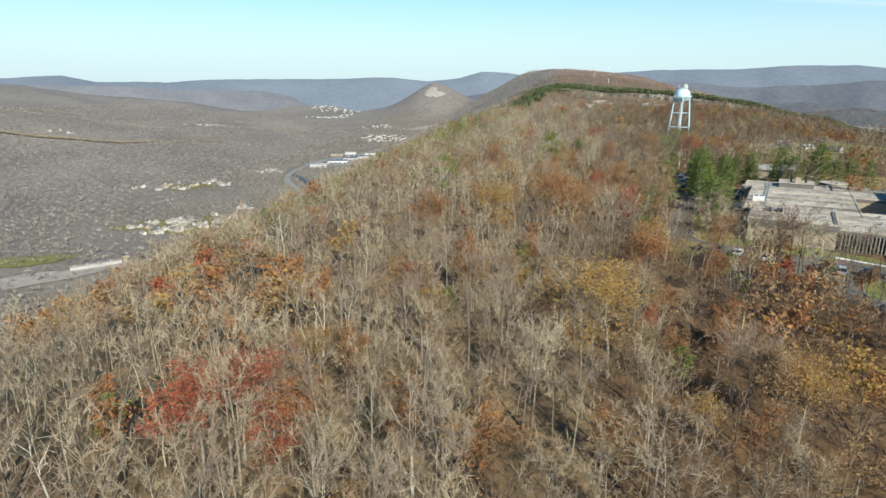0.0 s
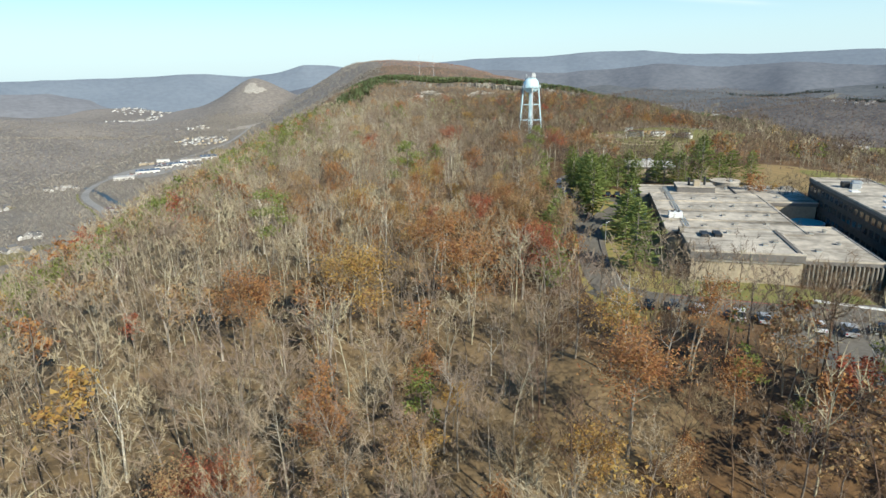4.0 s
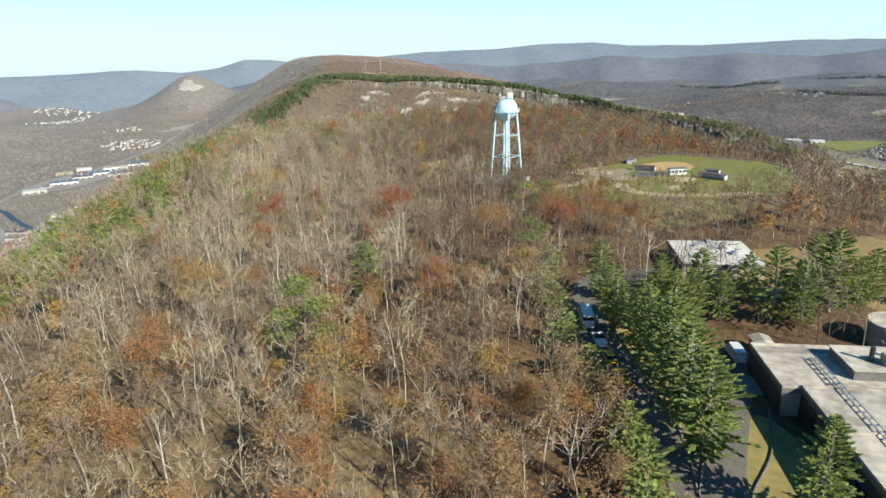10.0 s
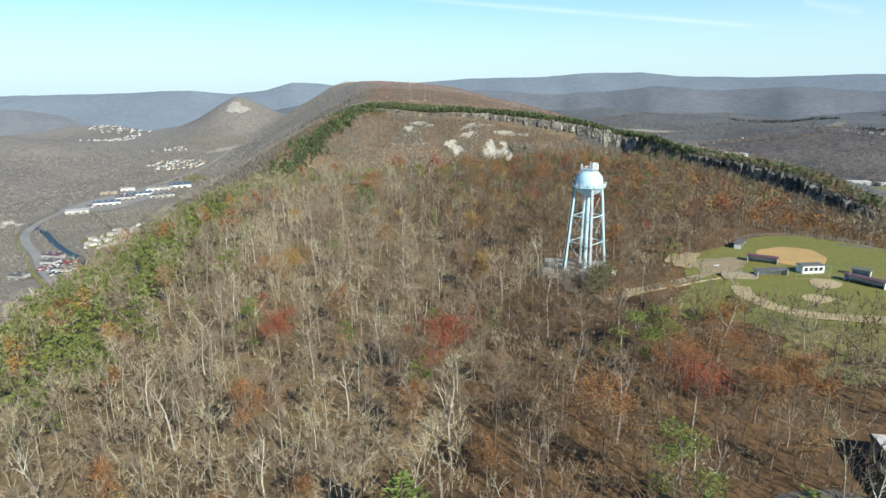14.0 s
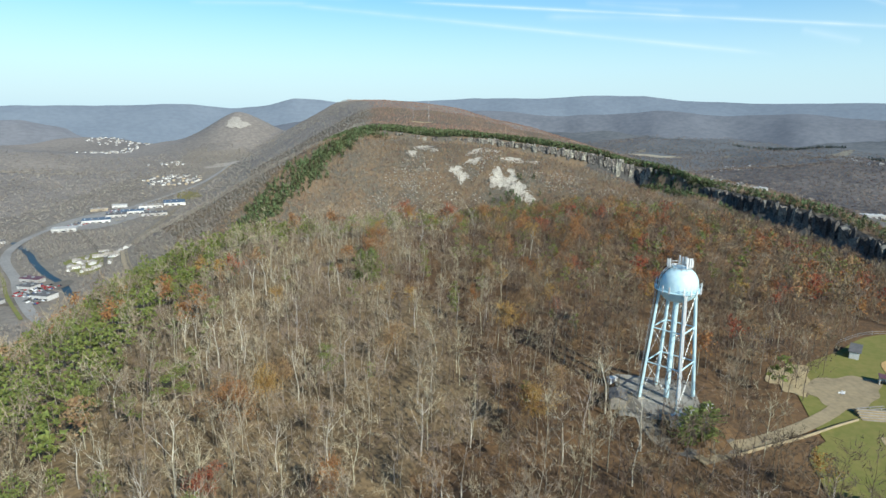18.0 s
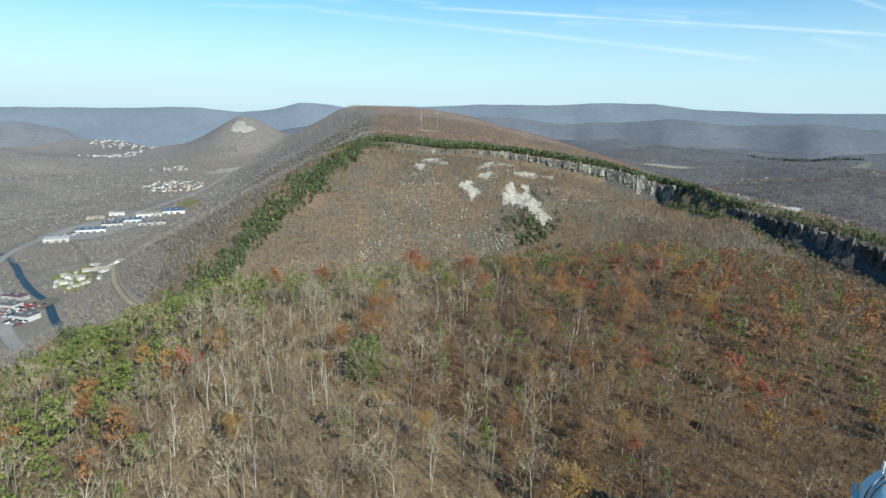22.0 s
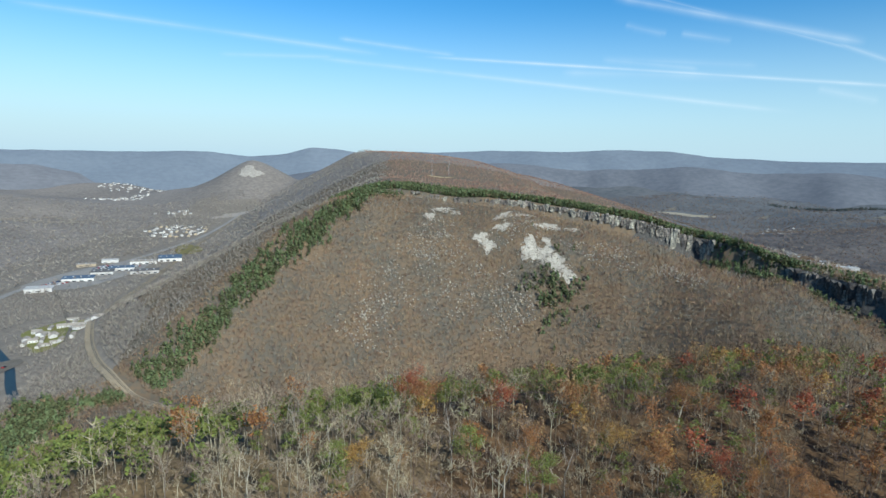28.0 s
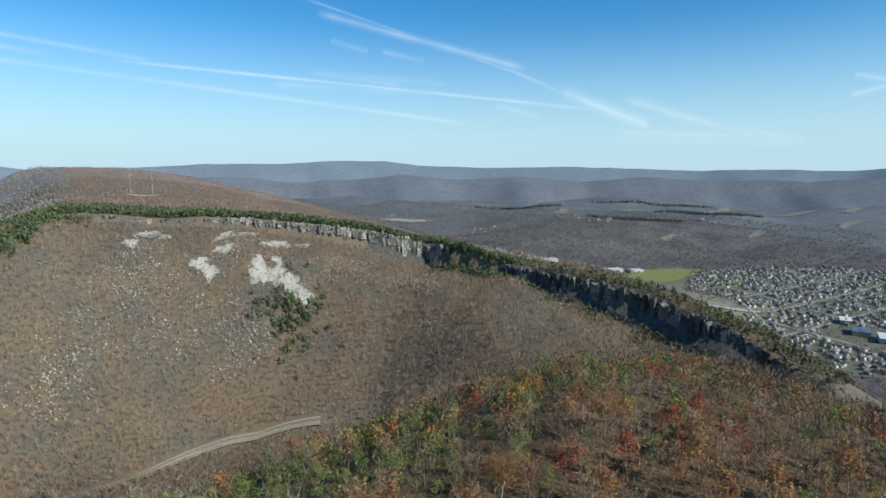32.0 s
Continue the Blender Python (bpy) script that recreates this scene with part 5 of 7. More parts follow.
# dark cables down the ladder leg and over the tank's shoulder
b0, b1 = legs[0]
out = Vector((b0.x, b0.y, 0)).normalized()
for k in (-0.42, 0.42):
    sd = Vector((-out.y, out.x, 0)) * k
    part("cable_run", beam_mesh(b0 + out * 0.5 + sd, b1 + out * 0.5 + sd, 0.1, sides=6), M_DARKMETAL, tower, "bundle of dark antenna cables")
    prev = b1 + out * 0.5 + sd
    for j in range(1, 8):
        e = radians(-14 + 11.5 * j)
        p = out * (4.65 * math.cos(e)) + sd + Vector((0, 0, 28.9 + 4.5 * math.sin(e)))
        part("cable_run", beam_mesh(prev, p, 0.1, sides=5), M_DARKMETAL, tower, "bundle of dark antenna cables")
        prev = p
# a curved stair rail over the dome
prev = None
for k in range(8):
    a = radians(8 + 11 * k)
    p = Vector((-4.55 * math.cos(a), 0.8, 28.95 + 4.45 * math.sin(a)))
    if prev:
        part("dome_ladder", beam_mesh(prev, p, 0.06, sides=5), M_WHITE, tower)
        part("dome_ladder", beam_mesh(prev + Vector((0, 0.5, 0)), p + Vector((0, 0.5, 0)), 0.06, sides=5), M_WHITE, tower)
    prev = p
part("crown_ring", turned([(2.5, 32.9), (2.6, 32.9), (2.6, 33.0), (2.5, 33.0), (2.5, 32.9)], 28, False), M_STEEL, tower)
part("crown_ring", turned([(2.5, 33.6), (2.6, 33.6), (2.6, 33.7), (2.5, 33.7), (2.5, 33.6)], 28, False), M_STEEL, tower)
for i in range(12):
    a = 2 * math.pi * i / 12
    part("ring_post", beam_mesh((2.55 * math.cos(a), 2.55 * math.sin(a), 32.4), (2.55 * math.cos(a), 2.55 * math.sin(a), 33.7), 0.05, sides=5), M_STEEL, tower)
rngA = random.Random(4)


def antenna(a, r, z0, h, w=0.28):
    c, s = math.cos(a), math.sin(a)
    ant = part("antenna", beam_mesh((r * c, r * s, z0), (r * c, r * s, z0 + h), 0.05, sides=6), M_STEEL, tower, "white panel antenna on a pipe")
    bm = box_mesh(-0.09, 0.09, -w / 2, w / 2, z0 + h * 0.2, z0 + h, 0.02)
    bmesh.ops.transform(bm, verts=bm.verts, matrix=Matrix.Rotation(a, 4, "Z") @ Matrix.Translation((r + 0.16, 0, 0)))
    part("antenna_panel", bm, M_WHITE, ant)


for a in (0.45, 0.7, 0.95, 2.6, 2.85, 3.1, 4.6, 4.85, 5.1, 5.35):
    antenna(a, 2.6, 32.6, rngA.uniform(1.9, 3.1), 0.4)
for a in (0.1, 0.32, 0.55, 1.5, 1.75, 2.0, 3.4, 3.7, 4.3, 4.6, 4.9, 5.2, 5.9):
    antenna(a, 5.2, walk_z - 0.5, rngA.uniform(1.5, 2.2), 0.3)

tower_pad = tagged(new("concrete_pad", bpy.data.meshes.new("concrete_pad")), "weathered concrete pad under the water tower", "pavement", kind="structure")
bm = box_mesh(-10, 9, -11, 11, -0.4, 0.06)
bmesh.ops.transform(bm, verts=bm.verts, matrix=Matrix.Translation((TX - 1.5, TY + 0.5, TZ)) @ Matrix.Rotation(radians(-30), 4, "Z"))
bm.to_mesh(tower_pad.data)
bm.free()
tower_pad.data.materials.append(M_CONCRETE)


def shed(name, label, x, y, turn, lx, ly, h, wall, roof, pitch=0.0, base=None, category="shed", overhang=0.25):
    z = ground_at(x, y) if base is None else base
    root = tagged(at_pose(new(name), x, y, z, turn), label, category)
    part("outer_wall", box_mesh(-lx / 2, lx / 2, -ly / 2, ly / 2, -0.3, h, 0.02), wall, root)
    o = overhang
    if pitch:
        bm = bmesh.new()
        pr = [(-ly / 2 - o, h), (0, h + pitch), (ly / 2 + o, h), (ly / 2 + o, h + 0.14), (0, h + pitch + 0.16), (-ly / 2 - o, h + 0.14)]
        a = [bm.verts.new((-lx / 2 - o, py, pz)) for py, pz in pr]
        b = [bm.verts.new((lx / 2 + o, py, pz)) for py, pz in pr]
        for i in range(6):
            j = (i + 1) % 6
            bm.faces.new((a[i], a[j], b[j], b[i]))
        bm.faces.new(a[::-1])
        bm.faces.new(b)
        bmesh.ops.recalc_face_normals(bm, faces=bm.faces)
        part("roof", bm, roof, root)
        gb = bmesh.new()
        for ex in (-lx / 2 + 0.02, lx / 2 - 0.02):
            gb.faces.new([gb.verts.new((ex, -ly / 2, h - 0.02)), gb.verts.new((ex, ly / 2, h - 0.02)), gb.verts.new((ex, 0, h + pitch))])
        part("gable", gb, wall, root)
    else:
        part("roof", box_mesh(-lx / 2 - o, lx / 2 + o, -ly / 2 - o, ly / 2 + o, h, h + 0.18, 0.03), roof, root)
    return root


hut = shed("equipment_hut", "white equipment hut beside the water tower pad", 143.6, 366.6, radians(24), 4.4, 2.4, 2.3, M_WHITE, M_WHITE, 0.3)
part("door", box_mesh(-0.5, 0.5, -1.26, -1.20, 0, 1.95), M_STEEL, hut)
shed("equipment_hut", "small concrete hut with a dark shingle roof beside the tower pad", 135.6, 379.0, radians(60), 5.0, 3.6, 2.4, M_CONCRETE, M_GREYROOF, 0.7)
shed("equipment_cabinet", "small white cabinet at the edge of the tower pad", 140.8, 389.5, radians(10), 2.0, 1.1, 1.3, M_WHITE, M_WHITE)
shed("equipment_cabinet", "small white cabinet at the edge of the tower pad", 154.6, 370.4, radians(-40), 1.4, 0.8, 1.2, M_WHITE, M_WHITE)
ribbon("service_lane", [(138.5, 386), (139.3, 381), (138.5, 375), (137, 366), (142, 359), (152, 358)], 3.6, M_ASPHALT, 0.12, "short asphalt lane beside the tower pad", "road")
# low fence round the pad
fence = tagged(at_pose(new("pipe_fence"), 0, 0, 0), "low dark pipe fence round the tower pad", "fence")
ring = [Matrix.Translation((TX - 1.5, TY + 0.5, 0)) @ Matrix.Rotation(radians(-30), 4, "Z") @ Vector(p) for p in ((-9, -10, TZ), (8, -10, TZ), (8, 10, TZ), (-9, 10, TZ))]
for i in range(2):
    p, q = ring[i], ring[(i + 1) % 4]
    k = 6
    for j in range(k + 1):
        c = p.lerp(q, j / k)
        part("post", beam_mesh(c, c + Vector((0, 0, 1.1)), 0.05, sides=6), M_DARKMETAL, fence)
    for h in (0.55, 1.05):
        part("rail", beam_mesh(p + Vector((0, 0, h)), q + Vector((0, 0, h)), 0.04, sides=6), M_DARKMETAL, fence)

# ---- hospital ----
HX, HY, HZ, HT = 80.9, 152.1, 20.0, radians(60)
hospital = tagged(at_pose(new("hospital_building"), HX, HY, HZ, HT), "low flat-roofed tan brick hospital with gravel roofs and dark fascia", "building")


def hbox(name, u0, u1, v0, v1, z0, z1, m, parent=None, bevel=0.0, label=""):
    """A block in the hospital's own axes: u along the wing, v across it to the east."""
    return part(name, box_mesh(u0, u1, -v1, -v0, z0, z1, bevel), m, parent or hospital, label)


def wing(u0, u1, v0, v1, top, fascia=1.3):
    w = hbox("wing", u0, u1, v0, v1, -0.5, top - fascia, M_BRICK)
    hbox("fascia", u0 - 0.25, u1 + 0.25, v0 - 0.25, v1 + 0.25, top - fascia, top - 0.25, M_FASCIA, w)
    hbox("roof", u0 + 0.2, u1 - 0.2, v0 + 0.2, v1 - 0.2, top - 0.25, top - 0.05, M_ROOF, w)
    for a in ((u0 - 0.25, u1 + 0.25, v0 - 0.25, v0 + 0.2), (u0 - 0.25, u1 + 0.25, v1 - 0.2, v1 + 0.25), (u0 - 0.25, u0 + 0.2, v0 + 0.2, v1 - 0.2), (u1 - 0.2, u1 + 0.25, v0 + 0.2, v1 - 0.2)):
        hbox("parapet", *a, top - 0.25, top + 0.08, M_ROOF, w)
    return w


w1 = wing(0, 18.3, 0, 20, 6.3, 1.6)
w2 = wing(18.6, 63, -2.4, 26.6, 5.3, 1.1)
w3 = wing(63.3, 77, -5, 26.6, 5.0, 1.1)
w4 = wing(0.5, 27, 20.4, 33.8, 5.2, 0.9)
w5 = wing(55, 79, 27, 39.6, 5.0, 1.1)
w6 = wing(-5, 64.5, 40.2, 54, 10.2, 1.0)
# near-black sheets added over the west walls to put their shade in colour
M_WALLSHADE = mat("painted_wall_shade", (0.075, 0.066, 0.058), (0.045, 0.04, 0.036), rough=0.6, size=0.8, big=6)
for w_, u0, u1, v, top in ((w1, 0.3, 18.3, 0, 4.6), (w2, 18.6, 63, -2.4, 4.15), (w3, 63.3, 77, -5, 3.85), (w6, -4.7, 64.2, 40.2, 9.15)):
    hbox("cladding", u0, u1, v - 0.2, v - 0.01, 0, top, M_WALLSHADE, w_, 0, "dark sheet that carries the west wall's shade")
# step joints across the big roof
for u in (29.5, 40.5, 51.5):
    hbox("roof_joint", u, u + 0.35, -1.9, 26.1, 5.24, 5.52, M_ROOF, w2)
hbox("roof_joint", 63.6, 76.6, 21.4, 21.8, 4.94, 5.25, M_FASCIA, w3)
hbox("roof_joint", 1, 17.8, 19.0, 19.6, 6.2, 6.45, M_FASCIA, w1)
# windows: the colonnade of the entrance front, the tall wing, the dark west side
for k in range(17):
    v = 21 + k * 0.76
    hbox("column", -0.35, 0.35, v, v + 0.22, 0, 4.3, M_CONCRETE, w4)
hbox("window", 0.38, 0.46, 20.8, 33.4, 0.5, 4.2, M_GLASS, w4)
for k in range(22):
    u = -2 + k * 3.0
    for z in (1.0, 4.2, 7.0):
        hbox("window", u, u + 1.9, 39.94, 39.99, z, z + 1.5, M_GLASS, w6)
for k in range(9):
    u = 21 + k * 4.6
    hbox("window", u, u + 2.6, -2.66, -2.61, 1.2, 2.9, M_GLASS, w2)
for k in range(3):
    hbox("door", 24 + k * 15, 25.6 + k * 15, -2.68, -2.61, 0, 2.2, M_DARKMETAL, w2)
hbox("lintel_band", -0.3, -0.2, 0.4, 19.6, 4.2, 4.5, M_CONCRETE, w1)
# roof plant
pent = hbox("penthouse", 66, 74, 5.5, 16, 4.95, 6.5, M_FASCIA, None)
hbox("roof", 65.8, 74.2, 5.3, 16.2, 6.5, 6.68, M_ROOF, pent)
for u, v in ((69, 9.0), (69.6, 13.5)):
    bm = drum_mesh(0.35, 6.6, 9.0, 12)
    bmesh.ops.translate(bm, verts=bm.verts, vec=(u, -v, 0))
    part("flue", bm, M_DARKMETAL, pent)
hbox("flue_block", 67.2, 69.0, 10.2, 11.8, 6.6, 8.4, M_BRICK, pent)
unit = hbox("air_handler", 30.7, 32.7, -0.9, 2.3, 5.35, 6.8, M_WHITE, None, 0.05, "white rooftop air handler")
for k in range(2):
    bm = drum_mesh(0.42, 6.8, 6.98, 12)
    bmesh.ops.translate(bm, verts=bm.verts, vec=(31.7, -1.4 * k, 0))
    part("fan", bm, M_DARKMETAL, unit)
for u, v, a, b, h in ((10.2, 3.4, 3.4, 1.5, 0.7), (10.6, 6.0, 3.4, 1.5, 0.7)):
    hbox("skylight", u, u + a, v, v + b, 6.2, 6.2 + h, M_DARKMETAL, None, 0.04, "long dark roof hatch")
# duct ladder along the west edge of the roof
for v in (1.9, 2.7):
    hbox("pipe_run", 20, 72, v, v + 0.12, 5.55, 5.67, M_STEEL, None)
for k in range(35):
    hbox("pipe_support", 20.5 + 1.5 * k, 20.62 + 1.5 * k, 1.8, 2.9, 5.2, 5.55, M_STEEL, None)
rngH = random.Random(9)
for u, v in [(24, 6), (26, 13), (27, 20), (33, 7), (34.5, 12), (35, 18), (36.5, 23), (44, 6), (45, 11.5), (46, 17), (47, 23), (55, 8), (56, 14.5), (57, 20), (72, 20), (5, 14), (7.5, 16.5), (14, 9), (6, 24), (12, 30), (20, 27), (22, 30.5), (60, 31), (66, 34), (71, 30), (75, 36)]:
    z = 6.2 if (u < 18.3 and v < 20) else 5.1
    if rngH.random() < 0.6:
        vent = hbox("roof_vent", u, u + 0.9, v, v + 0.9, z, z + 0.35, M_STEEL, None)
        hbox("vent_cap", u - 0.05, u + 0.95, v - 0.05, v + 0.95, z + 0.35, z + 0.5, M_CONCRETE, vent)
    else:
        bm = drum_mesh(0.4, z, z + 0.6, 10, 0.4)
        bmesh.ops.translate(bm, verts=bm.verts, vec=(u, -v, 0))
        vent = part("roof_fan", bm, M_STEEL, hospital)
        bm = drum_mesh(0.6, z + 0.6, z + 0.8, 10, 0.25)
        bmesh.ops.translate(bm, verts=bm.verts, vec=(u, -v, 0))
        part("fan_hood", bm, M_CONCRETE, vent)
for k in range(9):
    u = 6 + k * 6.3
    sky = hbox("skylight", u, u + 2.4, 43 + (k % 3) * 2.6, 45 + (k % 3) * 2.6, 10.1, 10.4, M_WHITE, None, 0.05, "domed white skylight")
for k, (u, v) in enumerate(((50, 43), (51.5, 46), (48, 44.5))):
    hbox("roof_unit", u, u + 1.6, v, v + 2, 10.1, 11.6, M_STEEL if k else M_DARKMETAL, None, 0.04)
# entrance canopy on posts
can = hbox("entrance_canopy", -15, -2, 34.5, 39.5, 3.3, 3.75, M_ROOF, None, 0.03)
for u in (-14, -8.5, -3):
    for v in (35, 39):
        hbox("canopy_post", u, u + 0.3, v, v + 0.3, 0, 3.3, M_CONCRETE, can)
# round tank behind the wing
cyl = tagged(at_pose(new("round_reservoir"), 144.9, 217.0, 20.0), "low round concrete reservoir beside the hospital", "reservoir")
part("wall", drum_mesh(4.4, -0.5, 4.7, 36), M_CONCRETE, cyl)
part("roof_slab", drum_mesh(4.6, 4.7, 4.95, 36), M_ROOF, cyl)
part("hatch", box_mesh(-0.6, 0.6, -3.2, -2.0, 4.95, 5.3, 0.03), M_STEEL, cyl)
pool = tagged(at_pose(new("round_basin"), 135.8, 176.3, 20.0), "round turquoise covered basin in the hospital courtyard", "basin")
part("rim", drum_mesh(4.3, 0, 1.2, 36), M_WHITE, pool)
part("cover", drum_mesh(3.9, 1.2, 1.3, 36), M_TURQ, pool)
red = shed("red_shed", "small red shed with a pale roof beside the hospital", 121.5, 224.5, radians(60), 4.4, 3.0, 2.5, M_REDBARN, M_ROOF, 0.5, 20.0)
part("door", box_mesh(-0.7, 0.7, 1.49, 1.56, 0, 2.1), M_WHITE, red)

flat_b = tagged(at_pose(new("flat_roofed_annex"), 150.8, 267.1, 20.0, radians(60)), "small flat-roofed annex among tall pines", "building")
part("outer_wall", box_mesh(-13, 6, -9.2, 9.2, -0.5, 3.2), M_BRICK, flat_b)
part("fascia", box_mesh(-13.3, 6.3, -9.5, 9.5, 3.2, 3.8), M_FASCIA, flat_b)
part("roof", box_mesh(-13.1, 6.1, -9.3, 9.3, 3.8, 4.0), mat("pale_gravel_roof", (0.70, 0.67, 0.60), (0.48, 0.45, 0.40), size=1.6, big=9, rough=0.95, patch=0.5), flat_b)
for k in range(4):
    part("window", box_mesh(-11 + 4 * k, -9 + 4 * k, 9.2, 9.27, 1, 2.6), M_GLASS, flat_b)
for a, b in ((2, 1), (4, -1.5), (-2, -3.5), (0, 2.5), (-6, -5)):
    part("roof_unit", box_mesh(a, a + 1.6, b, b + 1.3, 4.0, 4.7, 0.05), M_STEEL, flat_b)

# ---- paving and lawns round the hospital ----
blotch("lawn", 81.5, 177, 11.5, 44, radians(-30), M_DRYGRASS, 0.05, "dry golden-green lawn beside the hospital drive", "lawn", 0.06)
blotch("lawn", 86, 141, 20, 7.5, radians(-33), M_GRASS, 0.05, "green lawn along the hospital front", "lawn", 0.05, 2)
blotch("lawn", 112, 122, 10, 6, radians(-40), M_GRASS, 0.05, "green lawn before the hospital entrance", "lawn", 0.05, 3)
blotch("lawn", 104, 238, 14, 34, radians(-27), M_DRYGRASS, 0.045, "dry lawn strewn with pine needles under the pines", "lawn", 0.08, 4)
blotch("lawn", 195, 236, 52, 32, radians(-20), M_TAWNY, 0.06, "wide tawny lawn behind the hospital", "lawn", 0.15, 5)
ribbon("drive", [(64.5, 149), (65, 157), (68, 166), (73.5, 177), (80, 190), (88, 208), (93, 224), (101, 246), (110, 262), (118, 269), (127, 268)], 6.4, M_ASPHALT, 0.10, "grey asphalt drive past the hospital", "road")
ribbon("front_road", [(63.5, 156), (66.5, 147), (75, 139.8), (90, 128.5), (104, 116), (122, 100), (150, 76)], 8.4, M_ASPHALT, 0.11, "asphalt road along the hospital front", "road")
ribbon("lane", [(84, 196), (91, 203), (99, 210), (107, 217), (114, 226)], 5.4, M_ASPHALT, 0.12, "asphalt lane to the yard", "road")
blotch("yard", 112, 225, 8, 6, radians(-30), M_ASPHALT, 0.09, "asphalt yard with parked cars", "pavement", 0.05)
blotch("parking_lot", 97, 112, 27, 17, radians(-42), M_ASPHALT, 0.08, "asphalt parking lot before the hospital", "pavement", 0.06, 1)
blotch("turning_circle", 126, 266.5, 10, 6.5, -0.2, M_ASPHALT, 0.13, "asphalt turning circle at the end of the drive", "pavement", 0.04)
ISLAND = [(94, 121.5), (92.2, 116), (98, 109.5), (105, 102), (100, 98.5), (92, 99.5), (85, 104.5), (83, 108), (86, 114), (91, 120)]
island = tagged(new("grass_island", bpy.data.meshes.new("grass_island")), "dry green grass island in the parking lot", "lawn", kind="structure")
bm = poly_mesh(ISLAND, 19.9, 20.27)
bm.to_mesh(island.data)
bm.free()
island.data.materials.append(M_GRASS)
blotch("concrete_apron", 111.5, 217.5, 4.2, 3.2, radians(-30), M_CONCRETE, 0.15, "pale concrete apron by the hospital yard", "pavement", 0.03)


def kerb(pts, w=0.3, h=0.16, m=None, name="kerb"):
    c = smooth_line(pts, 2.0)
    v, f = [], []
    d = np.gradient(c, axis=0)
    d /= np.linalg.norm(d, axis=1)[:, None]
    for i, (p, t) in enumerate(zip(c, d)):
        sx, sy = t[1] * w / 2, -t[0] * w / 2
        z = ground_at(p[0], p[1])
        v += [(p[0] - sx, p[1] - sy, z - 0.1), (p[0] - sx, p[1] - sy, z + h + 0.1), (p[0] + sx, p[1] + sy, z + h + 0.1), (p[0] + sx, p[1] + sy, z - 0.1)]
        if i:
            k = 4 * i
            f += [(k - 4, k - 3, k + 1, k), (k - 3, k - 2, k + 2, k + 1), (k - 2, k - 1, k + 3, k + 2)]
    ob = new(name, mesh_from(name, v, f, [m or M_CONCRETE]))
    return tagged(ob, "low concrete kerb along the asphalt", "kerb", kind="structure")


kerb([(73.5, 144.7), (70.6, 147.4), (68.5, 150.4), (67.9, 154.7), (69.6, 161.1), (73.2, 171), (77.8, 181), (85.4, 194.4), (91.2, 198.5), (100, 203.5), (108, 211)], m=M_FASCIA)
kerb([(84.6, 200.5), (88.5, 206), (92.5, 213), (97, 224), (104.5, 245)], m=M_FASCIA)
kerb([(84.6, 200.5), (90, 205.5), (97, 213), (103, 221)], m=M_FASCIA)
kerb([(94, 135.2), (107, 122.2)], 0.9, 0.14, M_WHITE)
kerb([(72.5, 146.3), (80, 140.8), (94, 130)], 0.18, 0.05, mat("red_kerb_paint", (0.5, 0.12, 0.09), (0.4, 0.1, 0.08)))
kerb(ISLAND + ISLAND[:1], 0.3, 0.18, M_CONCRETE)
for k in range(6):
    kerb([(96.5 + 2.3 * k, 118.5 - 2.5 * k), (93.6 + 2.3 * k, 115.6 - 2.5 * k)], 0.14, 0.0, M_WHITE, "stall_line")


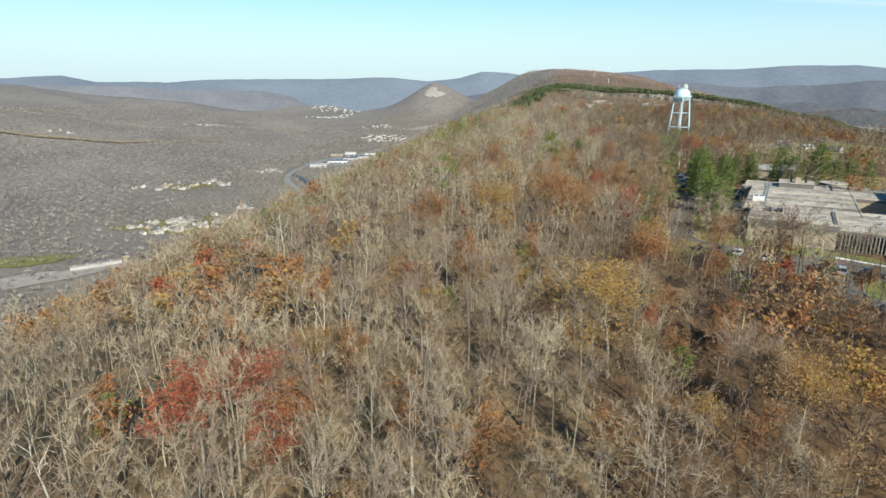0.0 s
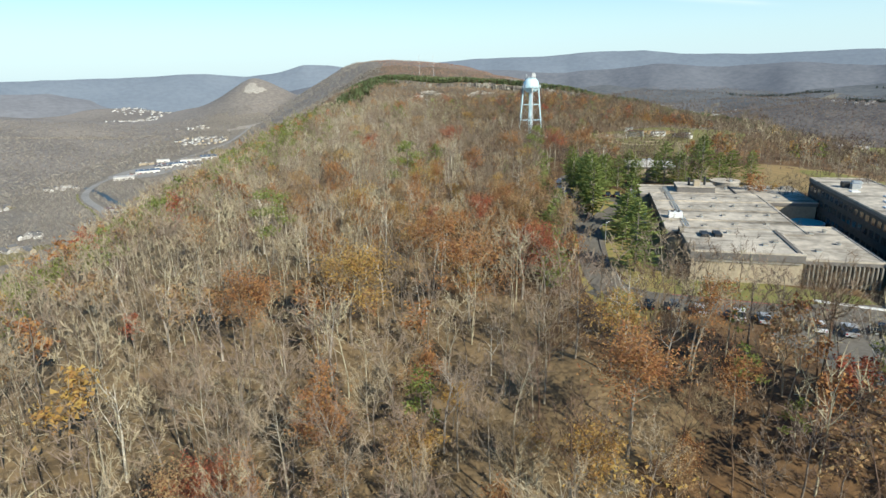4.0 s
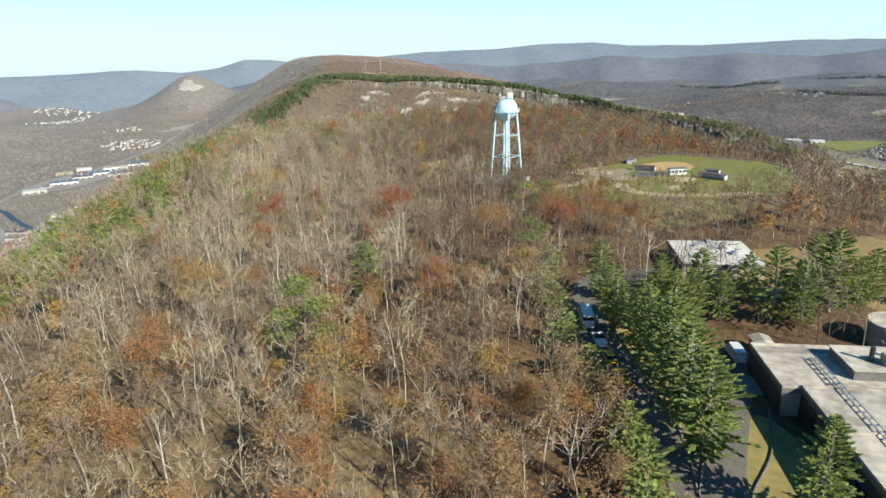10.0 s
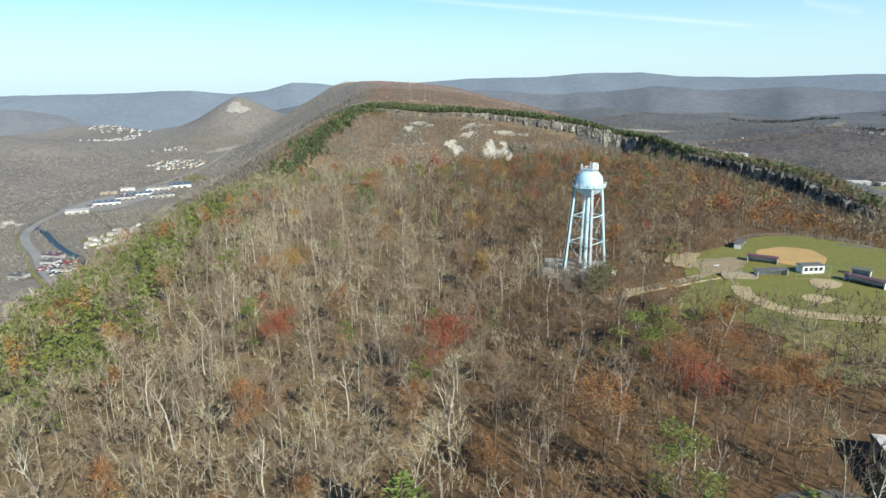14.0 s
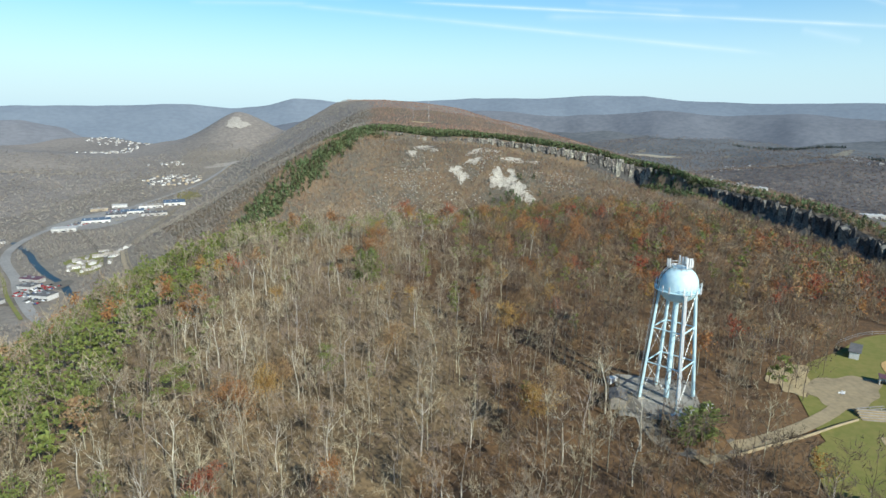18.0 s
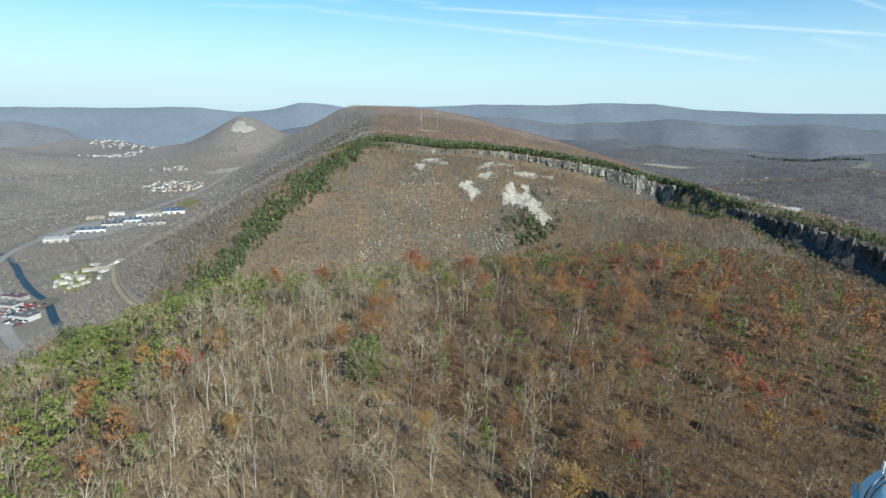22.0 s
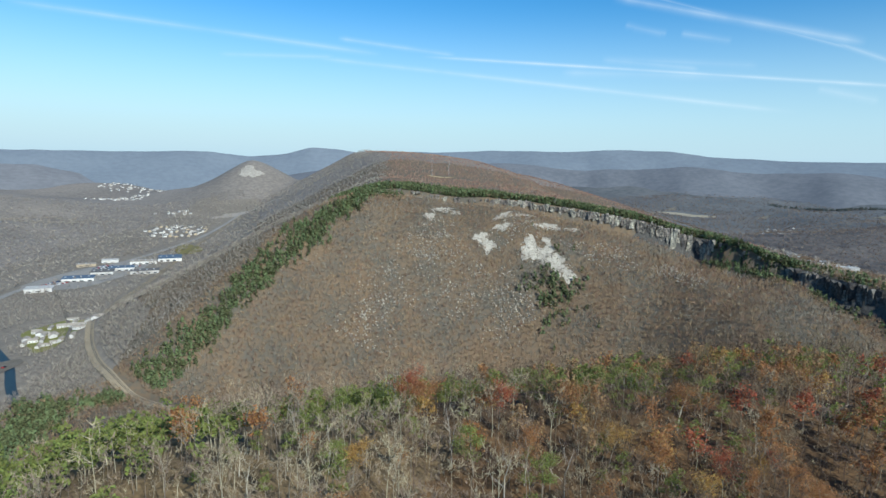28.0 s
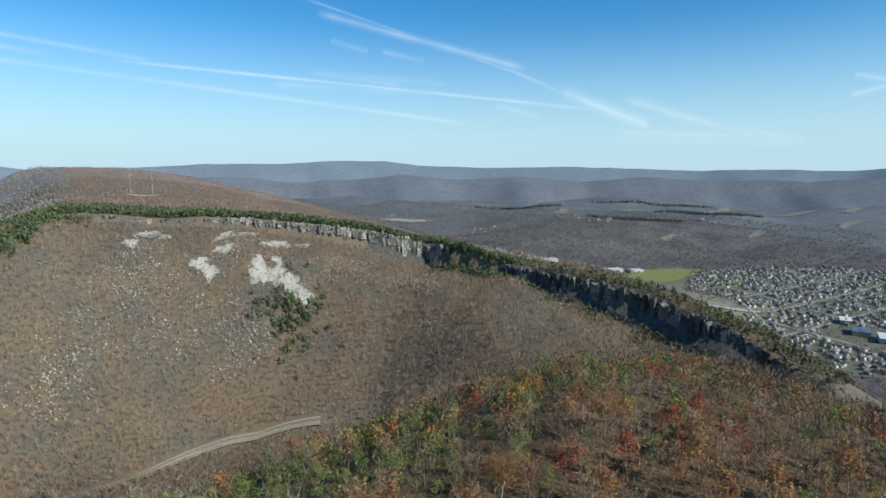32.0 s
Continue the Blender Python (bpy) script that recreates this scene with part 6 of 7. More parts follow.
# ---- vehicles ----
def vehicle(kind, paint):
    """A parked vehicle about its middle, nose towards +x."""
    L, W, H, hood, cab0, cab1 = {"car": (4.5, 1.78, 1.42, 0.82, -1.75, 0.95), "suv": (4.7, 1.85, 1.72, 1.0, -2.1, 0.85), "van": (5.6, 2.0, 2.3, 1.25, -2.7, 1.7), "bus": (8.2, 2.35, 2.95, 1.45, -4.0, 2.7), "pickup": (5.5, 1.95, 1.8, 1.0, -0.6, 1.2)}[kind]
    root = tagged(new({"car": "car", "suv": "car", "van": "van", "bus": "shuttle_bus", "pickup": "pickup_truck"}[kind]), "parked %s %s" % (paint, {"car": "saloon car on the asphalt", "suv": "sport utility car on the asphalt", "van": "panel van on the asphalt", "bus": "shuttle bus on the drive", "pickup": "pickup truck on the asphalt"}[kind]), "vehicle", "parked vehicles")
    m = M_CAR[paint]
    body = bmesh.new()
    low = [(-L / 2, 0.32), (-L / 2, hood * 0.95), (L / 2 - 0.25, hood * 0.92), (L / 2, hood * 0.62), (L / 2, 0.32)]
    a = [body.verts.new((px, -W / 2, pz)) for px, pz in low]
    b = [body.verts.new((px, W / 2, pz)) for px, pz in low]
    for i in range(5):
        j = (i + 1) % 5
        body.faces.new((a[i], a[j], b[j], b[i]))
    body.faces.new(a[::-1])
    body.faces.new(b)
    bmesh.ops.recalc_face_normals(body, faces=body.faces)
    bmesh.ops.bevel(body, geom=body.edges[:], offset=0.08, segments=2, affect="EDGES", profile=0.6)
    part("body", body, m, root)

    def cabin(z0, z1, inset, slope):
        c = bmesh.new()
        q0 = [(cab0 + 0.05, -W / 2 + 0.06), (cab1, -W / 2 + 0.06), (cab1, W / 2 - 0.06), (cab0 + 0.05, W / 2 - 0.06)]
        q1 = [(cab0 + 0.05 + slope * 0.6, -W / 2 + inset), (cab1 - slope, -W / 2 + inset), (cab1 - slope, W / 2 - inset), (cab0 + 0.05 + slope * 0.6, W / 2 - inset)]
        lo, hi = [c.verts.new((*p, z0)) for p in q0], [c.verts.new((*p, z1)) for p in q1]
        for i in range(4):
            c.faces.new((lo[i], lo[(i + 1) % 4], hi[(i + 1) % 4], hi[i]))
        c.faces.new(hi)
        return c
    sl = 0.7 if kind in ("car", "suv", "pickup") else 0.35
    part("cabin_glass", cabin(hood * 0.9, H - 0.07, 0.2, sl), M_GLASS, root)
    roof = box_mesh(cab0 + 0.05 + sl * 0.55, cab1 - sl * 0.95, -W / 2 + 0.17, W / 2 - 0.17, H - 0.09, H, 0.04)
    part("roof", roof, m, root)
    if kind in ("van", "bus"):
        part("side_panel", box_mesh(cab0, cab1 - 0.9, -W / 2 + 0.02, W / 2 - 0.02, hood * 0.9, H - (1.15 if kind == "bus" else 0.55), 0.03), m, root)
        part("side_panel", box_mesh(cab0, cab1 - 0.7, -W / 2 + 0.1, W / 2 - 0.1, H - 0.4, H - 0.02, 0.05), m, root)
    for px in (-L * 0.3, L * 0.31):
        for sd in (-1, 1):
            tyre = part("wheel", beam_mesh((px, sd * (W / 2 - 0.24), 0.34), (px, sd * (W / 2 + 0.01), 0.34), 0.34, sides=14), M_BLACK, root)
            part("rim", beam_mesh((px, sd * (W / 2 - 0.02), 0.34), (px, sd * (W / 2 + 0.025), 0.34), 0.2, sides=10), M_STEEL, tyre)
    for sd in (-1, 1):
        part("headlight", box_mesh(L / 2 - 0.06, L / 2 + 0.015, sd * W * 0.36 - 0.18, sd * W * 0.36 + 0.18, hood * 0.6, hood * 0.75), M_WHITE, root)
        part("tail_light", box_mesh(-L / 2 - 0.015, -L / 2 + 0.05, sd * W * 0.4 - 0.12, sd * W * 0.4 + 0.12, hood * 0.6, hood * 0.85), M_CAR["red"], root)
    part("bumper", box_mesh(L / 2 - 0.05, L / 2 + 0.08, -W / 2 + 0.1, W / 2 - 0.1, 0.35, 0.55, 0.03), M_DARKMETAL, root)
    return root


fleet = {}


def put_vehicle(kind, paint, x, y, turn):
    m = Matrix.Translation((x, y, ground_at(x, y) + 0.13)) @ Matrix.Rotation(radians(turn), 4, "Z")
    key = (kind, paint)
    if key in fleet:
        return copy_thing(fleet[key], m)
    fleet[key] = vehicle(kind, paint)
    fleet[key].matrix_basis = m
    return fleet[key]


for kind, paint, x, y, turn in [("suv", "black", 109.2, 229.2, 62), ("suv", "black", 111.8, 227.8, 62), ("van", "white", 116.5, 225.6, 62), ("bus", "white", 101.5, 249.5, 64), ("pickup", "white", 98.4, 240.5, 68),
                                ("car", "yellow", 96.0, 234.0, 69), ("pickup", "yellow", 93.4, 227.0, 70), ("car", "silver", 97.4, 190.6, 60), ("pickup", "white", 101.5, 197.0, 60),
                                ("car", "black", 65.2, 142.8, 52), ("car", "white", 71.8, 137.6, 52), ("suv", "white", 76.2, 133.4, 52), ("car", "silver", 79.0, 131.0, 52), ("suv", "grey", 68.6, 140.4, 52), ("car", "white", 84.5, 125.5, 52), ("suv", "silver", 87.5, 122.8, 52),
                                ("suv", "black", 92.3, 120.4, -40), ("car", "silver", 100.5, 113.6, 140), ("suv", "grey", 103.8, 111.6, 140), ("car", "blue", 106.8, 108.6, 140), ("car", "grey", 81.0, 101.0, 140), ("suv", "black", 84.0, 98.6, 140), ("car", "white", 90.0, 94.5, 140)]:
    put_vehicle(kind, paint, x, y, turn)

lamp = tagged(at_pose(new("lamp_post"), 78.0, 179.0, 20.0), "slim grey lamp post beside the drive", "street lamp")
part("pole", beam_mesh((0, 0, -0.2), (0, 0, 6.0), 0.09, 0.06), M_STEEL, lamp)
part("arm", beam_mesh((0, 0, 5.9), (1.1, 0, 6.2), 0.05), M_STEEL, lamp)
part("lantern", box_mesh(0.9, 1.6, -0.16, 0.16, 6.1, 6.25, 0.03), M_DARKMETAL, lamp)

# ---- pines and bare trees of the grounds ----
pine_protos = [tree_thing("pine_tree", "tall dark green white pine in the hospital grounds", t, [M_BARK, M_TWIG, M_PINE], "pines in the hospital grounds") for t in PINE1]
for o in pine_protos:
    o["used"] = 0
PINES = [(73.8, 160.3, 1.0), (85.2, 181.5, 0.95), (92.5, 191.2, 0.9), (89.5, 205.0, 1.1), (92.8, 212.0, 1.15), (96.0, 218.5, 1.05), (99.5, 224.0, 0.95), (100.8, 230.0, 0.95), (104.2, 236.0, 0.9), (103.6, 242.5, 0.8), (106.5, 248.0, 0.85),
         (111.5, 259.0, 0.8), (113.2, 237.6, 0.8), (119.0, 239.0, 0.78), (116.8, 246.0, 0.8), (128.8, 247.5, 0.85), (126.0, 238.5, 0.72), (133.6, 233.2, 0.95), (136.4, 229.2, 0.8), (141.5, 234.0, 0.72), (147.5, 231.5, 1.2), (154.0, 230.5, 0.8), (160.5, 232.0, 0.85), (166.5, 229.2, 0.75), (150.5, 238.0, 0.9), (122.5, 252.0, 0.7), (137.5, 243.0, 0.75)]
for i, (px, py, g) in enumerate(PINES):
    base = pine_protos[i % len(pine_protos)]
    m = Matrix.Translation((px, py, ground_at(px, py))) @ Matrix.Rotation(i * 1.7, 4, "Z") @ Matrix.Diagonal((*(2 * [g * (1.15, 1.45, 1.0)[i] if i < 3 else g * 1.1]), g * (1.02, 0.9, 1.25)[i] if i < 3 else g * 1.1, 1))
    if base["used"]:
        base2 = base.copy()
        scene.collection.objects.link(base2)
        for ch in base.children:
            c2 = ch.copy()
            scene.collection.objects.link(c2)
            c2.parent = base2
        base2.matrix_basis = m
    else:
        base["used"] = 1
        base.matrix_basis = m
for o in pine_protos:
    del o["used"]
for o in scene.objects:
    if "used" in o:
        del o["used"]
YARD = [branching(rngT, rngT.uniform(8, 9.5), 10, 3, 240, 6, 1.1, 0.035, spread=0.42) for _ in range(3)]
yard_protos = [tree_thing("yard_tree", "small bare brown yard tree on the hospital lawn", t, [M_TWIG, M_TWIG], "bare trees on the lawn") for t in YARD]
spots = [(82.2, 146.0, 0.75), (89.8, 141.0, 0.72), (98.5, 135.6, 0.7), (109.0, 126.0, 0.7), (115, 150, 0.7), (128, 172, 0.6), (124, 165, 0.6), (118, 246, 0.8), (128.5, 232, 0.85), (130, 281, 1.2), (121, 284, 1.1), (137, 288, 1.1), (139, 243.5, 1.0), (178, 232, 1.0), (190, 246, 1.0), (171, 250, 1.1), (205, 228, 1.1)]
for i, (px, py, g) in enumerate(spots):
    m = Matrix.Translation((px, py, ground_at(px, py))) @ Matrix.Rotation(i * 2.1, 4, "Z") @ Matrix.Scale(g, 4)
    if i < 3:
        yard_protos[i].matrix_basis = m
    else:
        copy_thing(yard_protos[i % 3], m)
SHRUB = conifer(np.random.default_rng(3), 8.0, 12, 9, 9, 4, 0.85, 0.46, 0.03)
sh = tree_thing("evergreen_shrub", "bushy grey-green evergreen beside the drive", SHRUB, [M_BARK, M_TWIG, M_PINE], "evergreens beside the drive")
for i, (px, py) in enumerate([(60.5, 173.5), (58.2, 166.0), (63.5, 180.0), (66.5, 186.0), (69.5, 191.0), (73.5, 197.0), (78.8, 203.5), (81.5, 210.5), (86.5, 226.5), (90.5, 240.5), (95.5, 252.5), (98.0, 261.0), (104.0, 268.0), (55.0, 160.5), (142.5, 362.6), (146.5, 362.0)]):
    m = Matrix.Translation((px, py, ground_at(px, py))) @ Matrix.Rotation(i * 1.3, 4, "Z")
    if i:
        copy_thing(sh, m)
    else:
        sh.matrix_basis = m

# ---- ball fields ----
blotch("ball_field", 222, 352, 54, 40, radians(30), M_FIELD, 0.14, "mown green ball field on the ridge top", "field", 0.05, 1, 7, 56)
blotch("outfield", 181, 341, 25, 17, radians(18), M_FIELD, 0.18, "olive green outer part of the ball field", "field", 0.08, 6)
blotch("side_field", 217, 220, 20, 30, radians(-10), M_FIELD, 0.12, "mown green field behind the hospital", "field", 0.1, 9)
blotch("rough_grass", 182, 308, 22, 15, radians(-20), M_ROUGH, 0.04, "rough dry olive grass under scattered trees", "field", 0.2, 8)
blotch("infield", 227, 370, 13, 11, radians(35), M_DIRT, 0.24, "orange clay infield of the ball field", "field", 0.05, 2)
blotch("pitching_mound", 198.5, 334, 4.5, 3.6, 0, M_PALEDIRT, 0.26, "worn pitching mound on the turf", "field", 0.05, 3)
blotch("home_plate_circle", 211.5, 343, 5.2, 4.2, radians(20), M_PALEDIRT, 0.26, "worn earth round home plate", "field", 0.05, 4)
ribbon("base_path", [(186, 350), (182, 344), (181, 335), (184, 327), (192, 320), (203, 314), (216, 311)], 5.5, M_PALEDIRT, 0.30, "worn pale base path curving over the turf", "field")
blotch("gravel_lot", 196, 370, 12, 7, radians(15), M_TANGRAVEL, 0.22, "tan gravel lot beside the ball field", "pavement", 0.12, 2)
ribbon("field_road", [(141, 357), (152, 357.5), (166, 358.5), (182, 362.5), (196, 368)], 3.4, M_TANGRAVEL, 0.26, "tan gravel road to the ball field", "road")
blotch("earth_bank", 189, 380, 10, 5, radians(40), M_PALEDIRT, 0.2, "bare eroded earth bank", "ground", 0.2, 3)
ribbon("track", [(262, 352), (266, 362), (262, 372), (256, 378)], 3.0, M_ASPHALT, 0.10, "curved grey path at the field's edge", "path")


def dugout(x, y, turn, lx, roof, label):
    d = tagged(at_pose(new("dugout"), x, y, ground_at(x, y), turn), label, "dugout", "dugouts of the ball field")
    part("back_wall", box_mesh(-lx / 2, lx / 2, 1.05, 1.2, 0, 2.2), M_WHITE, d)
    for e in (-1, 1):
        part("end_wall", box_mesh(e * lx / 2 - 0.08, e * lx / 2 + 0.08, -1.2, 1.05, 0, 2.2), M_WHITE, d)
    part("bench", box_mesh(-lx / 2 + 0.3, lx / 2 - 0.3, 0.5, 0.95, 0.4, 0.5), M_CONCRETE, d)
    bm = box_mesh(-lx / 2 - 0.3, lx / 2 + 0.3, -1.6, 1.5, 2.2, 2.36, 0.03)
    part("roof", bm, roof, d)
    for k in range(int(lx // 2.2) + 1):
        px = -lx / 2 + 0.1 + k * (lx - 0.2) / int(lx // 2.2)
        part("post", beam_mesh((px, -1.15, 0), (px, -1.15, 2.2), 0.06, sides=6), M_STEEL, d)
    return d


dugout(219.5, 386.5, radians(35), 7.5, M_GREYROOF, "white open-fronted dugout with a grey roof")
dugout(211.5, 367.5, radians(-47), 9, M_MAROON, "open dugout with a maroon metal roof")
dugout(202.5, 355.0, radians(-12), 10, M_GREYROOF, "long white dugout with a flat roof")
dugout(222.0, 338.5, radians(-75), 11, M_MAROON, "long white dugout with a maroon roof")
dugout(229.0, 345.5, radians(-60), 5, M_GREYROOF, "small white dugout with a grey roof")
booth = shed("score_booth", "white scorer's booth with open hatches behind the diamond", 217, 353.5, radians(-12), 7.5, 3.2, 2.7, M_WHITE, M_GREYROOF)
for k in range(4):
    part("hatch", box_mesh(-3.2 + 1.7 * k, -2.1 + 1.7 * k, -1.66, -1.58, 1.0, 2.1), M_GLASS, booth)
stand = tagged(at_pose(new("bleachers"), 192.5, 360, ground_at(192.5, 360), radians(-8)), "low pale bleachers beside the field", "bleachers")
for k in range(4):
    part("plank", box_mesh(-3.6, 3.6, 0.55 * k - 1, 0.55 * k - 0.62, 0.35 + 0.28 * k, 0.42 + 0.28 * k), M_CONCRETE, stand)
for px in (-3.2, 0, 3.2):
    part("frame", box_mesh(px - 0.05, px + 0.05, -1, 1.1, 0, 0.36), M_STEEL, stand)
    part("frame", box_mesh(px - 0.05, px + 0.05, 0.9, 1.1, 0.3, 1.2), M_STEEL, stand)
net = tagged(at_pose(new("backstop_fence"), 0, 0, 0), "tall wire backstop fence behind home plate", "fence")
bz = ground_at(214, 346)
bp = [(207, 349.5), (212, 348.2), (216, 345.5), (218.5, 341)]
for px, py in bp:
    part("post", beam_mesh((px, py, bz - 0.2), (px, py, bz + 4.5), 0.06, sides=6), M_STEEL, net)
for (ax, ay), (bx, by) in zip(bp, bp[1:]):
    for h in (0.1, 1.6, 3.1, 4.4):
        part("rail", beam_mesh((ax, ay, bz + h), (bx, by, bz + h), 0.035, sides=5), M_STEEL, net)
ff = tagged(at_pose(new("outfield_fence"), 0, 0, 0), "low outfield fence of posts and rails", "fence")
fp = smooth_line([(222, 394), (240, 397), (256, 388), (268, 372), (272, 355), (266, 336)], 5.0)
for i, (px, py) in enumerate(fp):
    gz = ground_at(px, py)
    part("post", beam_mesh((px, py, gz - 0.2), (px, py, gz + 1.3), 0.06, sides=5), M_STEEL, ff)
    if i:
        qx, qy = fp[i - 1]
        qz = ground_at(qx, qy)
        for h in (0.6, 1.25):
            part("rail", beam_mesh((qx, qy, qz + h), (px, py, gz + h), 0.04, sides=5), M_STEEL, ff)

# retaining wall of the field road, bleachers and a crumpled tarpaulin
wall = kerb([(150, 355.8), (160, 355.6), (168, 356.2), (178, 357.6), (186, 358.4)], 0.4, 0.5, M_TANGRAVEL, "retaining_wall")
tagged(wall, "low weathered concrete retaining wall beside the field road", "wall", kind="structure")
bl = tagged(at_pose(new("bleachers"), 192.4, 357.6, ground_at(192.4, 357.6), radians(-26)), "pale concrete bleachers beside the ball field", "bleachers")
for k in range(5):
    part("step", box_mesh(-5.2, 5.2, -2.0 + 0.8 * k, -1.24 + 0.8 * k, -0.4, 0.22 + 0.24 * k, 0.03), M_TANGRAVEL, bl)
    part("seat_board", box_mesh(-5.1, 5.1, -1.95 + 0.8 * k, -1.6 + 0.8 * k, 0.25 + 0.24 * k, 0.31 + 0.24 * k, 0.01), M_GRAVEL, bl)
rngB = np.random.default_rng(8)
tv = [(0.34 * i - 1.0 + rngB.normal() * 0.06, 0.3 * j - 0.6 + rngB.normal() * 0.06, abs(rngB.normal()) * 0.22 + 0.05) for i in range(7) for j in range(5)]
tf = [(5 * i + j, 5 * i + j + 5, 5 * i + j + 6, 5 * i + j + 1) for i in range(6) for j in range(4)]
tarp = tagged(at_pose(new("tarpaulin", mesh_from("tarpaulin", tv, tf, [M_WHITE])), 194.3, 369.4, ground_at(194.3, 369.4) + 0.1, 0.4), "crumpled white tarpaulin lying on the tan gravel", "tarpaulin")


# ---- cliffs and talus of the far mountain ----
M_SCAR = mat("quarry_rock", (0.45, 0.415, 0.36), (0.28, 0.26, 0.23), size=9, big=40, bump=0.5)
M_HIGHWAY = mat("worn_highway", (0.34, 0.325, 0.30), (0.25, 0.24, 0.225), size=3, big=40)
M_CLIFF = mat("grey_tan_sandstone", (0.36, 0.325, 0.27), (0.075, 0.07, 0.066), size=2.5, big=9, bump=0.8, vary="object", amount=0.35)
rngC = np.random.default_rng(61)


def boulder(rng, n=2):
    """A rough block about one metre across."""
    bm = bmesh.new()
    bmesh.ops.create_cube(bm, size=1)
    bmesh.ops.subdivide_edges(bm, edges=bm.edges[:], cuts=1, use_grid_fill=True)
    for v in bm.verts:
        v.co += Vector(rng.normal(size=3) * 0.11)
    me = bpy.data.meshes.new("rock")
    bm.to_mesh(me)
    bm.free()
    return me


def along_rim(a):
    run = 0.0
    for (s0, n0), (s1, n1) in zip(RIM, RIM[1:]):
        length = math.hypot(s1 - s0, n1 - n0)
        if a <= run + length:
            t = (a - run) / length
            return s0 + (s1 - s0) * t, n0 + (n1 - n0) * t, math.atan2(n1 - n0, s1 - s0)
        run += length
    return None


cliff = tagged(new("cliff"), "broken grey and tan sandstone cliff band along the mountain's edge", "cliff", kind="structure")
blocks = [boulder(rngC) for _ in range(8)]
# dark copy of the cliff rock, with the eastern stretch's shade in its colour
M_CLIFFDARK = mat("shade_darkened_sandstone", (0.17, 0.16, 0.145), (0.045, 0.043, 0.043), size=2.5, big=9, bump=0.8, vary="object", amount=0.5)
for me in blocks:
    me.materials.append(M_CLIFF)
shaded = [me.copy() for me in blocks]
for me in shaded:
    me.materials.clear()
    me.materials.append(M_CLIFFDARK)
a = 885.0
count = 0
while a < 1835 and count < 340:
    p = along_rim(a)
    high = float(np.interp(a, [850, 900, 1085, 1200, 1260, 1330, 1372, 1390, 1485, 1510, 1560, 1680, 1760, 1850], [3, 7, 10, 13, 18, 30, 36, 9, 9, 28, 34, 38, 28, 8]))
    wide = rngC.uniform(2.4, 7.0) * (0.7 + high / 60)
    if rngC.random() < (0.9 if a > 1490 else 0.1 if a > 1385 else 0.9 if a > 1060 else 0.45):
        s_, n_, tn = p
        off = rngC.uniform(-0.6, 1.8) + (2.5 if a < 1300 else 1.2)
        fs, fn = -math.sin(tn), math.cos(tn)
        qx, qy = to_xy(s_ + fs * off, n_ + fn * off)
        hz = high * rngC.uniform(0.45, 0.95)
        topz = ground_at(*to_xy(s_ - fs * 3, n_ - fn * 3)) + rngC.uniform(-2.0, 1.2) - high * rngC.choice([0, 0, 0.08, 0.25])
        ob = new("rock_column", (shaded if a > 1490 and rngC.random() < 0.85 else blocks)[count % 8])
        ob.parent = cliff
        ob.matrix_basis = Matrix.Translation((qx, qy, topz - hz / 2)) @ Matrix.Rotation(radians(90) - TH - tn + rngC.normal() * 0.22, 4, "Z") @ Matrix.Rotation(rngC.normal() * 0.06, 4, "X") @ Matrix.Diagonal((wide, wide * rngC.uniform(0.7, 1.2), hz, 1))
        count += 1
    a += wide * (0.55 if a > 1060 else 1.0)


def rubble(name, label, spots, seed, mats, category="rocks"):
    """Loose blocks scattered over patches (x, y, rx, ry, turn, number, size)."""
    rng = np.random.default_rng(seed)
    tv = np.array([[1, 0, 0], [-1, 0, 0], [0, 1, 0], [0, -1, 0], [0, 0, 1], [0, 0, -0.6]], float)
    tf = np.array([[0, 2, 4], [2, 1, 4], [1, 3, 4], [3, 0, 4], [2, 0, 5], [1, 2, 5], [3, 1, 5], [0, 3, 5]])
    V, F, off = [], [], 0
    for x0, y0, rx, ry, turn, num, sz in spots:
        r, c = np.sqrt(rng.random(num)), rng.uniform(0, 2 * math.pi, num)
        r *= 1 + 0.3 * np.sin(3 * c + x0) + 0.15 * np.sin(5 * c + y0)
        u, w = r * np.cos(c) * rx, r * np.sin(c) * ry
        x, y = x0 + u * math.cos(turn) - w * math.sin(turn), y0 + u * math.sin(turn) + w * math.cos(turn)
        z = land(x, y)
        for k in range(num):
            g = sz * rng.uniform(0.4, 1.3)
            v = tv * rng.uniform(0.6, 1.2, (6, 3)) * g
            q = rng.uniform(0, 6.28)
            v = np.stack([v[:, 0] * math.cos(q) - v[:, 1] * math.sin(q), v[:, 0] * math.sin(q) + v[:, 1] * math.cos(q), v[:, 2]], -1)
            V.append(v + (x[k], y[k], z[k] + 0.15 * g))
            F.append(tf + off)
            off += 6
    return tagged(new(name, mesh_from(name, np.concatenate(V), np.concatenate(F), mats)), label, category, kind="stuff")


for i, (x_, y_, rx, ry, tn) in enumerate(TALUS):
    blotch("talus_slope", x_, y_, rx, ry, tn, M_ROCK, 0.7, "pale scree of broken sandstone on the mountain face", "scree", 0.28, i * 1.7, 6, 36)
rubble("talus_blocks", "loose pale sandstone blocks on the scree", [(x_, y_, rx * 1.15, ry * 1.15, tn, int(rx * ry * 0.55), 1.5) for x_, y_, rx, ry, tn in TALUS], 62, [M_ROCK])
